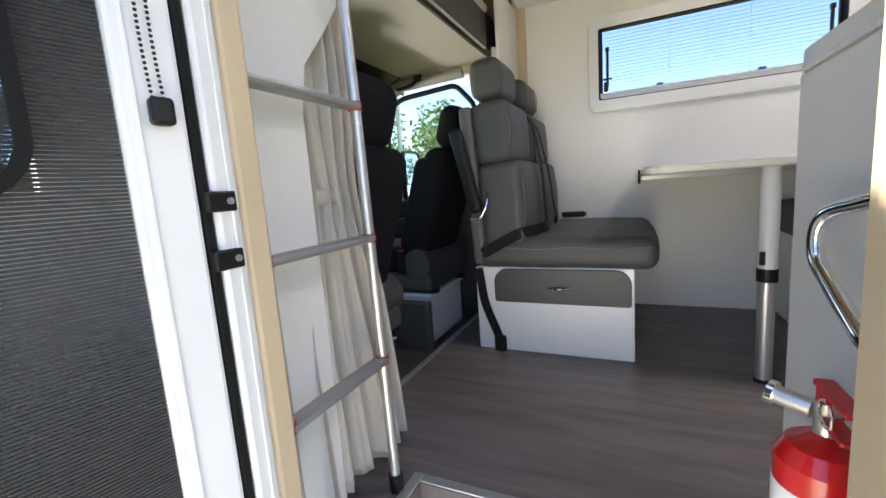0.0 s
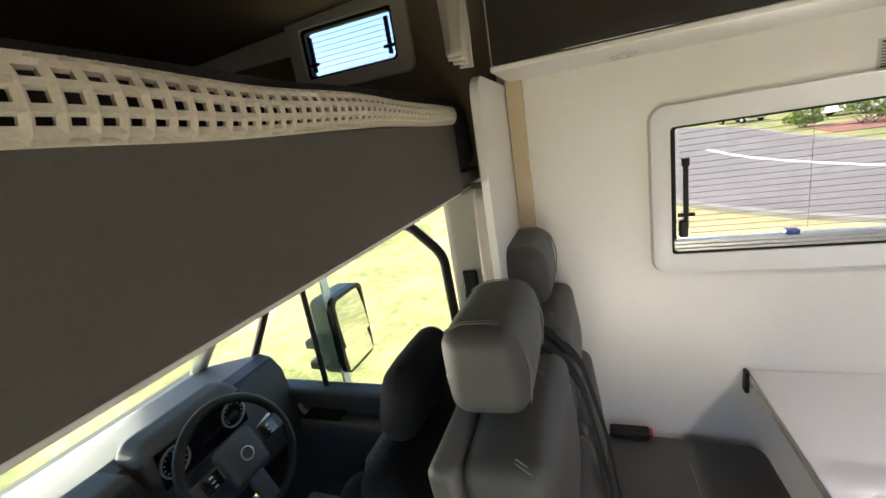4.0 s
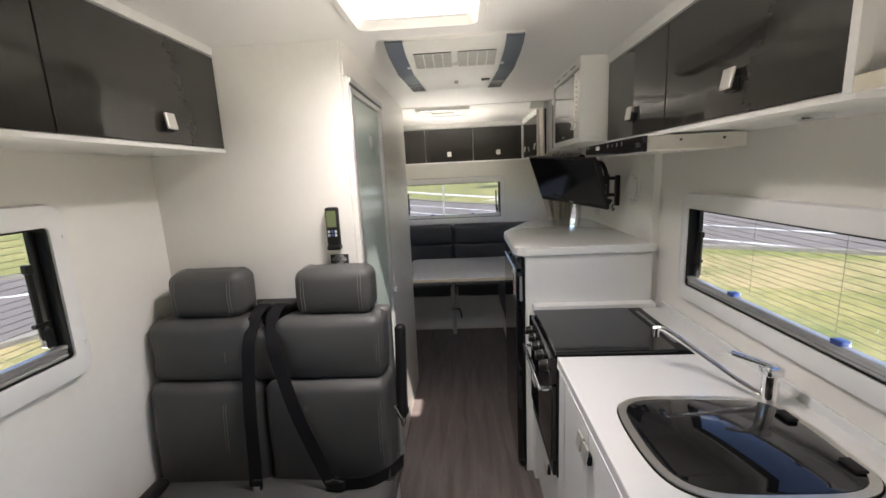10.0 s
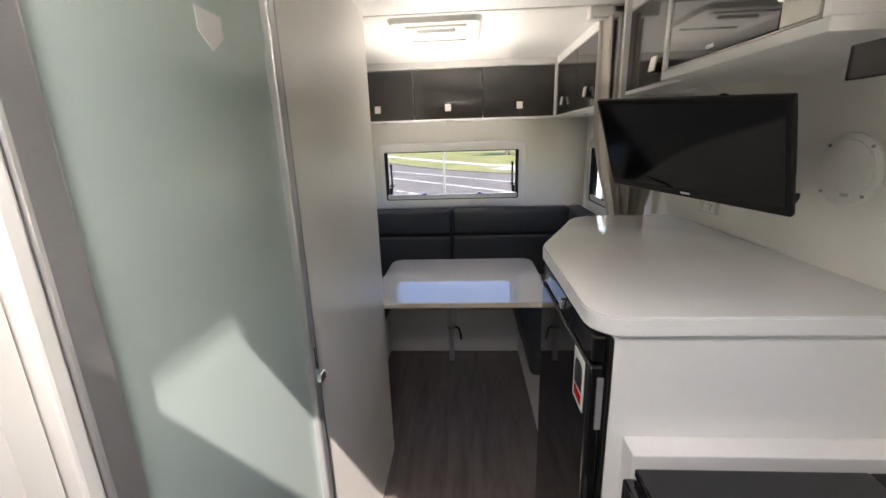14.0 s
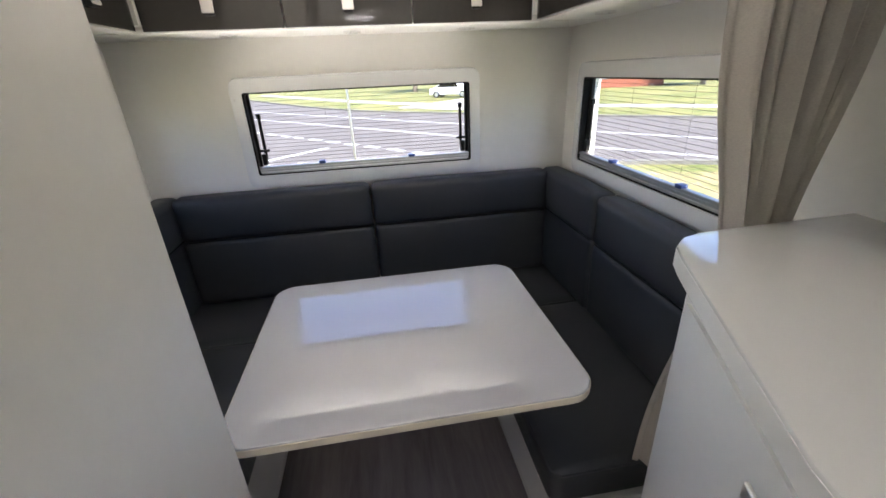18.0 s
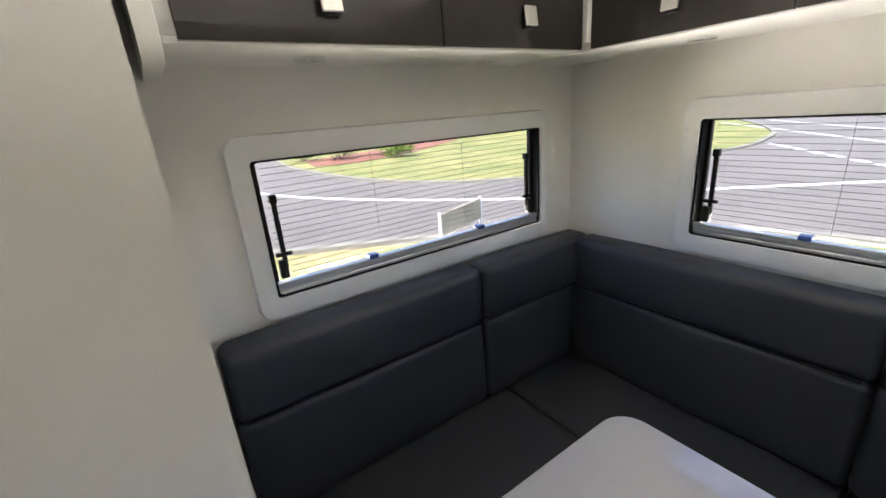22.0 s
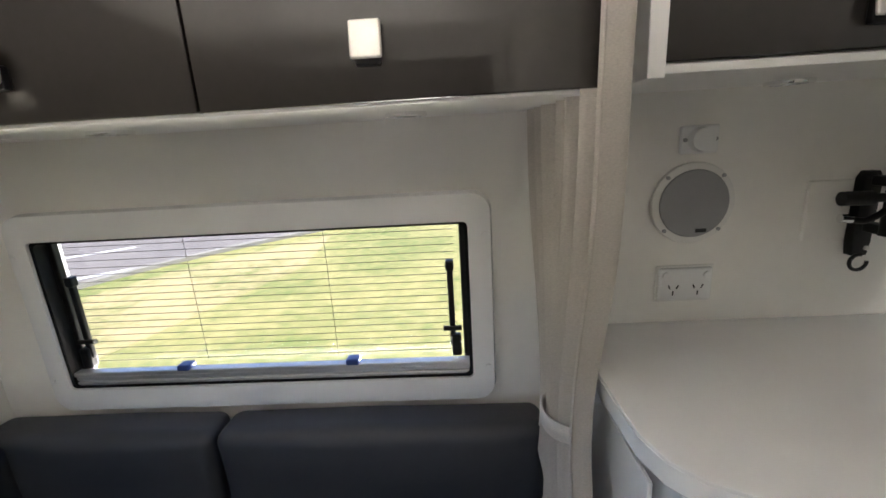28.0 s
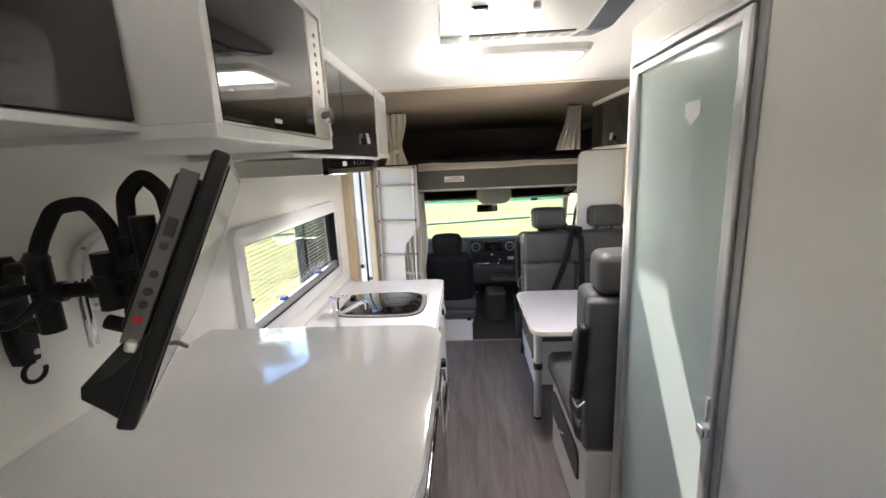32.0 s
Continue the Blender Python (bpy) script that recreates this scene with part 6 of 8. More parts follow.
part("gauge", cyl((EX - 0.01, EY - 0.01, 0.290), (EX - 0.03, EY - 0.04, 0.294), 0.011, 18), SATIN, fe, smooth=40)
part("gauge_rim", cyl((EX - 0.029, EY - 0.039, 0.294), (EX - 0.033, EY - 0.045, 0.295), 0.015, 18), CHROME, fe, smooth=40)
part("lower_lever", box(EX - 0.01, EX + 0.06, EY - 0.010, EY + 0.010, 0.285, 0.292, 0.003), RED_PLASTIC, fe)
part("upper_lever", pad(EX - 0.015, EX + 0.065, EY - 0.010, EY + 0.010, 0.318, 0.326, 0.003, k=2, mids=2), RED_PLASTIC, fe)
part("lever_post", box(EX - 0.008, EX + 0.008, EY - 0.009, EY + 0.009, 0.30, 0.322, 0.002), RED_PLASTIC, fe)
part("hose", tube(bend([(EX - 0.01, EY + 0.012, 0.285), (EX - 0.03, EY + 0.02, 0.275), (EX - 0.045, EY + 0.012, 0.262)], 4), 0.007, 10), RUBBER, fe)
part("pull_ring", tube([(EX + 0.03 + 0.016 * math.cos(a), EY - 0.012, 0.305 + 0.014 * math.sin(a)) for a in np.linspace(0, 2 * math.pi, 16, endpoint=False)], 0.0018, 6, True), CHROME, fe)
part("wall_bracket", add_box(box(EX + 0.047, EX + 0.050, EY - 0.01, EY + 0.048, 0.19, 0.215, 0.001), EX + 0.01, EX + 0.050, EY + 0.049, 1.511, 0.15, 0.25, 0.002), RED_PLASTIC, fe)
GROW = Matrix.Translation((0.885, 1.438, 0.08)) @ Matrix.Scale(1.17, 4) @ Matrix.Translation((-EX, -EY, 0))
for o in fe.children_recursive:
    o.data.transform(GROW)
lk = thing("switch_panel", 0.845, 1.51, 0.75, "black recessed switch plate on the kitchen end panel", "switch")
part("plate", pad(0.79, 0.90, 1.498, 1.513, 0.69, 0.90, 0.012, k=3, mids=2), BLACK, lk, smooth=50)
part("rocker", box(0.815, 0.875, 1.494, 1.499, 0.745, 0.845, 0.003), BLACK_GLASS, lk)

curtain("curtain", "grey beige linen cab curtain tied back behind the ladder", tie=(0.745, 0.105, 0.042), base=(0.79, 0.53, 0), along=(1, 0.0, 0), z0=0.05, z1=1.46, width=0.27, folds=5, depth=0.024, pinch=(0.745, 0.66, 0.20), flare=1.2, seed=2.0, lean=(-0.05, 0.06))
curtain("curtain", "grey beige linen cab curtain by the driver's door pillar", base=(-0.76, 0.53, 0), along=(1, 0.2, 0), z0=0.30, z1=1.47, width=0.16, folds=3, depth=0.022, seed=4.0, nv=24, nu=60)
curtain("curtain", "grey beige linen bed curtain gathered at the ladder", tie=(1.82, 0.03, 0.03), base=(0.86, 0.62, 0), along=(1, 0, 0), z0=1.71, z1=2.12, width=0.20, folds=4, depth=0.02, pinch=(1.86, 0.5, 0.12), flare=1.1, seed=6.0, nv=26, nu=60)
curtain("curtain", "grey beige linen bed curtain gathered at the lockers", base=(-0.62, 0.57, 0), along=(1, 0.15, 0), z0=1.77, z1=2.12, width=0.20, folds=4, depth=0.022, pinch=(2.10, 0.55, 0.25), flare=1.1, seed=8.0, nv=26, nu=60, lean=(0.06, 0))

# ---- bed over the cab ----
prof = [(1.65, 2.128), (0.55, 2.128), (-0.70, 2.06), (-1.25, 1.72), (-1.38, 1.46), (-1.44, 1.46), (-1.30, 1.78), (-0.72, 2.12), (0.55, 2.19), (1.65, 2.19)]
rf = slab("x", prof, -XW, XK + 0.04)
tagged(part("ceiling_overcab", rf, LUTON), "brown carpeted lining over the cab bed", "ceiling", kind="structure")
tagged(part("trim", box(-XW, XK, 1.635, 1.662, ZC - 0.008, ZC + 0.001, 0.003), EDGE), "pale edging where the ceiling meets the bed lining", "trim", kind="structure")
for s in (-1, 1):
    lin = [(0.56, 1.50), (0.56, 2.10), (-0.70, 2.06), (-1.25, 1.72), (-1.36, 1.50)]
    n = "wall_overcab_" + ("left" if s < 0 else "right")
    bm = bmesh.new()
    if s < 0:
        for u0, u1, v0, v1 in ((-1.3, -0.12, 1.48, 2.0), (0.27, 0.56, 1.48, 2.12), (-0.12, 0.27, 1.48, 1.895), (-0.12, 0.27, 2.075, 2.12)):
            add_box(bm, -XW + 0.001, -XW + 0.012, u0, u1, v0, v1)
    else:
        add_box(bm, XW - 0.012, XW - 0.001, -1.3, 0.56, 1.48, 2.12)
    tagged(part(n, bm, LUTON), "brown carpeted side of the bed recess", "wall", kind="structure")
    tagged(part("wall_nose_" + ("left" if s < 0 else "right"), box(*sorted((s * XW, s * (XW + 0.045))), -1.44, -0.30, 1.40, 2.2), GELCOAT), "white side of the nose over the cab", "wall", kind="structure")
lw = thing("window_6", -XW, 0.075, 1.985, "small window of the bed recess in a pale frame", "window")
tagged(lw, kind="structure")
part("window_frame", add_ring(bmesh.new(), "x", rounded(0.46, 0.25, 0.03, 6, 0.075, 1.985), rounded(0.36, 0.165, 0.015, 6, 0.075, 1.985), -XW + 0.002, -XW + 0.035), OFFWHITE, lw, smooth=40)
part("gasket", add_ring(bmesh.new(), "x", rounded(0.364, 0.169, 0.015, 6, 0.075, 1.985), rounded(0.335, 0.145, 0.015, 6, 0.075, 1.985), -XW - 0.01, -XW + 0.02), RUBBER, lw)
part("pane", box(-XW - 0.03, -XW - 0.026, -0.12, 0.27, 1.895, 2.075), GLASS, lw).visible_shadow = False
wr = bmesh.new()
for i in range(9):
    add_box(wr, -XW + 0.004, -XW + 0.0052, -0.09, 0.24, 1.92 + 0.017 * i, 1.9213 + 0.017 * i)
part("pleated_flyscreen", wr, GREY_ALU, lw)
for y in (-0.075, 0.225):
    part("stay", add_cyl(box(-XW + 0.01, -XW + 0.022, y - 0.007, y + 0.007, 1.925, 2.04, 0.003), (-XW + 0.02, y - 0.02, 1.95), (-XW + 0.02, y + 0.02, 1.95), 0.006, 8), BLACK, lw)

va = thing("bed_valance", 0.0, 0.49, 1.46, "grey padded front edge of the bed over the cab", "panel")
part("panel", pad(-0.70, 0.70, 0.465, 0.505, 1.482, 1.655, 0.008, k=2, mids=6), DARK_LINING, va, smooth=40)
part("lower_bead", tube([(-0.70, 0.49, 1.481), (0.0, 0.492, 1.481), (0.70, 0.49, 1.481)], 0.007, 8), OFFWHITE, va)
vl = part("notice", box(0.30, 0.47, 0.505, 0.507, 1.545, 1.592), LABEL_WHITE, va, "small white printed notice")
part("print_line", box(0.31, 0.46, 0.507, 0.5075, 1.556, 1.564), RED, vl)
part("print_line", box(0.33, 0.43, 0.507, 0.5075, 1.574, 1.581), RED, vl)
part("bed_base", box(-XW + 0.013, XW - 0.013, -1.30, 0.464, 1.480, 1.52, 0.002), DARK_LINING, va)
mt = thing("mattress", 0.0, -0.35, 1.52, "dark mattress on the bed over the cab", "mattress")
part("cover", pad(-1.02, 1.02, -1.22, 0.47, 1.522, 1.735, 0.05, puff=(0, 0, 0.015), wrinkle=0.012, freq=4, mids=12), MATTRESS, mt, smooth=60)
part("folded_end", pad(-0.95, 0.55, -1.0, -0.4, 1.725, 1.80, 0.035, puff=(0, 0, 0.015), wrinkle=0.015, freq=4, mids=10), MATTRESS, mt, smooth=60)
nb = bmesh.new()


def net_at(u, a):
    """A point of the rolled net: u along the bed's edge, a round the roll."""
    x = -0.70 + 1.39 * u
    s = 0.7 + 0.5 * u + 0.12 * noise.noise(Vector((u * 6, 0, 0)))
    return Vector((x, 0.500 + 0.014 * math.cos(a) * s, 1.655 + 0.008 * noise.noise(Vector((u * 5, 2, 0))) + 0.024 * s * math.sin(a) + 0.022))


for k in range(6):
    add_tube(nb, [net_at(i / 60, -1.5 + 0.6 * k) for i in range(61)], 0.0042 if k else 0.006, 5)
for i in range(76):
    add_tube(nb, [net_at(i / 75, -1.5 + 0.6 * k) for k in range(6)], 0.0046, 5)
nt = thing("safety_net", 0.0, 0.50, 1.65, "cream webbing safety net rolled along the bed edge", "net")
part("webbing", nb, NET, nt)

# ---- cab shell ----
hl = [(0.465, 1.462), (0.20, 1.46), (-0.10, 1.43), (-0.34, 1.345), (-0.40, 1.325), (-0.40, 1.36), (-0.10, 1.47), (0.465, 1.474)]
tagged(part("ceiling_cab", slab("x", hl, -0.97, 0.97), CAB_LINING), "grey cloth headlining of the cab", "ceiling", kind="structure")
tagged(part("floor_cab", box(-0.97, 0.97, -1.0, 0.378, -0.10, -0.05), CAB_PLASTIC), "black rubber cab floor", "floor", kind="structure")
tagged(part("trim", box(-XW, XW, 0.365, 0.392, -0.055, 0.004, 0.003), GREY_ALU), "grey edge strip between cab and living floor", "trim", kind="structure")
tagged(part("wall_firewall", box(-0.97, 0.97, -1.08, -1.0, -0.3, 0.74), CAB_PLASTIC), "black firewall under the dashboard", "wall", kind="structure")

wsn = thing("windscreen", 0.0, -0.65, 0.75, "tinted windscreen with a blue top band", "windscreen")


def glass_sheet(pts, th=0.004):
    bm = bmesh.new()
    a = [Vector(p) for p in pts]
    n = (a[1] - a[0]).cross(a[2] - a[0]).normalized() * th
    lo, hi = [bm.verts.new(p) for p in a], [bm.verts.new(p + n) for p in a]
    bm.faces.new(lo[::-1]), bm.faces.new(hi)
    for i in range(len(a)):
        j = (i + 1) % len(a)
        bm.faces.new((lo[i], lo[j], hi[j], hi[i]))
    return bm


part("glass", glass_sheet([(-0.88, -1.0, 0.73), (0.88, -1.0, 0.73), (0.78, -0.40, 1.34), (-0.78, -0.40, 1.34)]), CAB_GLASS, wsn).visible_shadow = False
TINT = glass("blue_tint_band", (0.42, 0.78, 0.86))
part("tint_band", glass_sheet([(-0.793, -0.48, 1.262), (0.793, -0.48, 1.262), (0.78, -0.402, 1.342), (-0.78, -0.402, 1.342)], 0.001), TINT, wsn, "blue shade band").visible_shadow = False
part("sticker", glass_sheet([(-0.50, -0.475, 1.258), (-0.43, -0.475, 1.258), (-0.43, -0.445, 1.29), (-0.50, -0.445, 1.29)], 0.001), BLUE, wsn)

for s in (-1, 1):
    nm = "driver" if s < 0 else "passenger"
    pi = thing("windscreen_pillar", s * 0.85, -0.7, 0.75, "grey plastic windscreen pillar on the %s side" % nm, "pillar", "cab pillars")
    part("cover", tube(bend([(s * 0.90, -1.02, 0.72), (s * 0.87, -0.80, 0.95), (s * 0.80, -0.42, 1.335), (s * 0.80, -0.2, 1.39), (s * 0.84, 0.3, 1.42)], 5), 0.032, 12), CAB_LINING, pi, smooth=60)
    cd = thing("cab_door", s * 0.97, 0.0, -0.1, "grey plastic trimmed cab door with its window on the %s side" % nm, "door", "cab doors")
    part("panel", pad(*sorted((s * 0.93, s * 1.0)), -0.80, 0.47, -0.15, 0.665, 0.02, puff=(0.01, 0, 0), mids=5), CAB_PLASTIC, cd, smooth=50)
    part("sill_cap", pad(*sorted((s * 0.90, s * 0.99)), -0.80, 0.47, 0.64, 0.69, 0.018, mids=4), CAB_PLASTIC, cd, smooth=50)
    part("frame", tube(bend([(s * 0.955, 0.34, 0.66), (s * 0.93, 0.33, 1.25), (s * 0.915, 0.22, 1.375), (s * 0.90, -0.18, 1.345), (s * 0.91, -0.42, 1.17), (s * 0.94, -0.72, 0.72)], 6, 0.25), 0.017, 10), BLACK, cd, smooth=60)
    part("quarter_bar", tube([(s * 0.95, -0.31, 0.68), (s * 0.925, -0.29, 1.26)], 0.012, 8), BLACK, cd)
    part("pane", glass_sheet([(s * 0.965, 0.34, 0.66), (s * 0.93, 0.30, 1.36), (s * 0.91, -0.22, 1.33), (s * 0.95, -0.76, 0.68)]), CAB_GLASS, cd).visible_shadow = False
    part("armrest", pad(*sorted((s * 0.845, s * 0.935)), -0.42, 0.20, 0.50, 0.58, 0.025, mids=4), CAB_PLASTIC, cd, smooth=50)
    part("switch_plate", pad(*sorted((s * 0.86, s * 0.93)), -0.40, -0.22, 0.578, 0.588, 0.004, k=2, mids=2), BLACK_GLASS, cd)
    part("handle", tube(bend([(s * 0.922, -0.46, 0.60), (s * 0.90, -0.42, 0.58), (s * 0.90, -0.30, 0.56), (s * 0.922, -0.27, 0.57)], 4), 0.010, 10), SATIN, cd, smooth=60)
    pl2 = thing("door_pillar", s * 0.93, 0.45, 0.0, "grey plastic door pillar with a belt mount on the %s side" % nm, "pillar", "cab pillars")
    part("cover", pad(*sorted((s * 0.90, s * 1.045)), 0.36, 0.56, -0.05, 1.47, 0.03, mids=4), CAB_LINING, pl2, smooth=50)
    part("belt_mount", pad(*sorted((s * 0.885, s * 0.905)), 0.40, 0.45, 1.08, 1.20, 0.008), BLACK, pl2)
    part("belt", strap([(s * 0.885, 0.42, 1.10), (s * 0.88, 0.41, 0.6), (s * 0.885, 0.40, 0.12)], 0.045, side=(0, 1, 0)), WEBBING, pl2)
    em = thing("door_mirror", s * 1.2, -0.5, 0.7, "large split-glass door mirror on its arm", "mirror", "door mirrors")
    part("housing", pad(*sorted((s * 1.05, s * 1.30)), -0.40, -0.275, 0.67, 1.04, 0.035, mids=4), CAB_LINING, em, smooth=50)
    part("bezel", add_ring(bmesh.new(), "y", rounded(0.25, 0.37, 0.04, 6, s * 1.175, 0.855), rounded(0.215, 0.335, 0.03, 6, s * 1.175, 0.855), -0.30, -0.262), BLACK, em, smooth=40)
    for nm2, z0, z1 in (("glass", 0.805, 1.022), ("wide_glass", 0.688, 0.795)):
        gm = box(*sorted((s * 1.068, s * 1.282)), -0.003, 0.0, z0 - 0.5 * (z0 + z1), z1 - 0.5 * (z0 + z1))
        bmesh.ops.transform(gm, matrix=pose(0, -0.262, 0.5 * (z0 + z1), 5, 0, 0), verts=gm.verts)
        part(nm2, gm, MIRROR, em)
    for z in (0.76, 0.86):
        part("arm", box(*sorted((s * 0.98, s * 1.07)), -0.40, -0.34, z - 0.02, z + 0.02, 0.01), CAB_LINING, em)
    gb = thing("grab_rail", s * 0.7, 0.0, 1.40, "black grab rail over the cab door", "handle", "cab grab rails")
    part("bar", tube(bend([(s * 0.80, 0.02, 1.425), (s * 0.76, 0.0, 1.38), (s * 0.70, -0.18, 1.335), (s * 0.72, -0.22, 1.36)], 5), 0.012, 10), BLACK, gb, smooth=60)
    part("mount", pad(*sorted((s * 0.78, s * 0.82)), 0.0, 0.05, 1.40, 1.445, 0.01), BLACK, gb, smooth=50)
    vi = thing("sun_visor", s * 0.45, -0.33, 1.34, "grey cloth sun visor folded against the roof", "visor", "sun visors")
    part("board", pad(*sorted((s * 0.22, s * 0.70)), -0.42, -0.26, 1.325, 1.348, 0.010, mids=4, m=Matrix.Translation((0, -0.34, 1.34)) @ pose(0, 0, 0, -14) @ Matrix.Translation((0, 0.34, -1.34))), CAB_LINING, vi, smooth=50)
    sh = thing("overhead_shelf", s * 0.5, -0.1, 1.38, "dark open storage shelf over the windscreen", "shelf", "cab shelves")
    part("tray", box(*sorted((s * 0.17, s * 0.76)), -0.36, -0.075, 1.334, 1.342, 0.003), BLACK, sh, smooth=40)
    part("back", box(*sorted((s * 0.17, s * 0.76)), -0.352, -0.340, 1.343, 1.352), BLACK, sh)
    part("top_liner", slab("x", [(-0.02, 1.4545), (-0.105, 1.4245), (-0.335, 1.343), (-0.335, 1.340), (-0.105, 1.4195), (-0.02, 1.4495)], *sorted((s * 0.17, s * 0.76))), BLACK, sh)
    part("lip", pad(*sorted((s * 0.18, s * 0.76)), -0.074, -0.056, 1.328, 1.346, 0.006, k=2, mids=2), CAB_LINING, sh, smooth=40)
oc = thing("overhead_console", 0.0, -0.15, 1.30, "grey overhead console with lamp and controls", "console")
part("housing", pad(-0.17, 0.17, -0.38, 0.0, 1.285, 1.46, 0.075, k=4, puff=(0.01, 0.02, 0.01), mids=6), CAB_LINING, oc, smooth=60)
part("control_panel", pad(-0.11, 0.13, -0.34, -0.16, 1.272, 1.292, 0.008, mids=3), CAB_PLASTIC, oc, smooth=50)
part("lamp", pad(-0.05, 0.06, -0.30, -0.24, 1.266, 1.275, 0.003, k=2, mids=2), OFFWHITE, oc)
rm = thing("rear_view_mirror", 0.06, -0.42, 1.19, "black framed rear view mirror under the console", "mirror")
part("housing", pad(-0.06, 0.17, -0.46, -0.42, 1.155, 1.24, 0.018, mids=3), BLACK, rm, smooth=50)
part("glass", box(-0.048, 0.158, -0.4195, -0.417, 1.165, 1.23), MIRROR, rm)
part("stem", cyl((0.055, -0.44, 1.23), (0.055, -0.44, 1.31), 0.012, 10), BLACK, rm)

# dashboard
db = thing("dashboard", 0.0, -0.75, 0.2, "wide dark grey plastic dashboard with a small screen and round vents", "dashboard")
dpro = [(-0.46, 0.50), (-0.50, 0.78), (-0.545, 0.835), (-0.60, 0.845), (-1.0, 0.755), (-1.0, 0.25), (-0.70, 0.22), (-0.56, 0.36)]
part("body", slab("x", dpro, -0.93, 0.93, 0.015, 3), CAB_PLASTIC, db, smooth=40)
part("top_pad", slab("x", [(-0.54, 0.838), (-0.60, 0.849), (-1.0, 0.759), (-1.0, 0.752), (-0.60, 0.84)], -0.92, 0.92), material("dash_top", (0.06, 0.062, 0.065), 0.55, grain=0.05, bump=0.3, bump_scale=600), db)
cs = part("centre_console", pad(-0.275, 0.275, -0.62, -0.462, 0.52, 0.850, 0.035, k=3, mids=5), CAB_PLASTIC, db, smooth=50)
part("face_plate", pad(-0.255, 0.255, -0.47, -0.457, 0.545, 0.832, 0.006, k=2, mids=2), material("console_face", (0.020, 0.021, 0.023), 0.5, grain=0.05, stain=0.06, bump=0.2, bump_scale=500), cs, "dark grey face plate", smooth=40)
part("screen", box(-0.095, 0.095, -0.4585, -0.452, 0.705, 0.806, 0.003), BLACK_GLASS, cs, "dark display")
for x in (0.19, -0.19):
    v = part("air_vent", cyl((x, -0.47, 0.757), (x, -0.452, 0.756), 0.046, 28), BLACK, cs, "round air vent", smooth=40)
    for r, mt_ in ((0.047, SATIN), (0.022, GREY_ALU)):
        part("ring", tube([(x + r * math.cos(a), -0.451, 0.756 + r * math.sin(a)) for a in np.linspace(0, 2 * math.pi, 28, endpoint=False)], 0.004 if r > 0.03 else 0.002, 8, True), mt_, v, smooth=60)
    for k in range(-1, 2):
        part("blade", box(x - 0.038, x + 0.038, -0.454, -0.449, 0.753 + 0.018 * k, 0.758 + 0.018 * k, 0.001), GREY_ALU if k == 0 else BLACK, v)
for i in range(9):
    part("button", box(0.145 - 0.036 * i, 0.168 - 0.036 * i, -0.4575, -0.452, 0.655, 0.672, 0.002), LABEL_WHITE if i == 4 else BLACK_GLASS, cs)
    part("button", box(0.145 - 0.036 * i, 0.168 - 0.036 * i, -0.4575, -0.453, 0.556, 0.566, 0.002), LABEL_WHITE if i in (2, 6) else BLACK_GLASS, cs)
for x0, x1 in ((0.145, 0.245), (-0.245, -0.145)):
    part("slot", box(x0, x1, -0.4575, -0.454, 0.665, 0.695, 0.006), INK, cs)
part("tray_slot", box(-0.15, 0.24, -0.4575, -0.454, 0.585, 0.630, 0.010), INK, cs)
part("tray_light", box(-0.09, -0.065, -0.4545, -0.452, 0.600, 0.608), LABEL_WHITE, cs)
part("notice", box(-0.235, -0.165, -0.4575, -0.455, 0.600, 0.635), LABEL_WHITE, cs, "small white notice")
part("notice_line", box(-0.228, -0.172, -0.4555, -0.4545, 0.618, 0.623), GREY_ALU, cs)
part("lower_console", pad(-0.25, 0.25, -0.60, -0.445, 0.30, 0.535, 0.04, k=3, mids=4), CAB_PLASTIC, db, smooth=50)
cu = part("cup_tray", pad(-0.255, 0.03, -0.50, -0.315, 0.36, 0.43, 0.035, mids=4), CAB_PLASTIC, db, smooth=50)
for x in (-0.055, -0.165):
    part("cup_ring", tube([(x + 0.043 * math.cos(a), -0.39 + 0.043 * math.sin(a), 0.431) for a in np.linspace(0, 2 * math.pi, 24, endpoint=False)], 0.005, 8, True), BLACK, cu)
    # flat dark disc on the tray: the shade of a cup well, put into colour
    part("cup_well", cyl((x, -0.39, 0.4305), (x, -0.39, 0.4325), 0.041, 24), INK, cu)
part("start_button", pad(-0.285, -0.255, -0.452, -0.440, 0.66, 0.70, 0.008, k=2, mids=2), BLACK_GLASS, db)
hood = part("cluster_hood", pad(-0.68, -0.29, -0.62, -0.45, 0.72, 0.895, 0.06, k=4, mids=5), CAB_PLASTIC, db, smooth=60)
part("cluster_face", box(-0.65, -0.32, -0.4495, -0.446, 0.735, 0.86), BLACK_GLASS, hood)
for x in (-0.60, -0.37):
    part("gauge", add_ring(bmesh.new(), "y", [(x + 0.05 * math.cos(a), 0.80 + 0.05 * math.sin(a)) for a in np.linspace(0, 2 * math.pi, 28, endpoint=False)], [(x + 0.044 * math.cos(a), 0.80 + 0.044 * math.sin(a)) for a in np.linspace(0, 2 * math.pi, 28, endpoint=False)], -0.446, -0.441), SATIN, hood)
    for k in range(11):
        a = -0.6 + k * 0.44
        part("tick", cyl((x + 0.036 * math.cos(a), -0.4445, 0.80 + 0.036 * math.sin(a)), (x + 0.036 * math.cos(a), -0.4435, 0.80 + 0.036 * math.sin(a)), 0.0025, 6), LABEL_WHITE, hood)

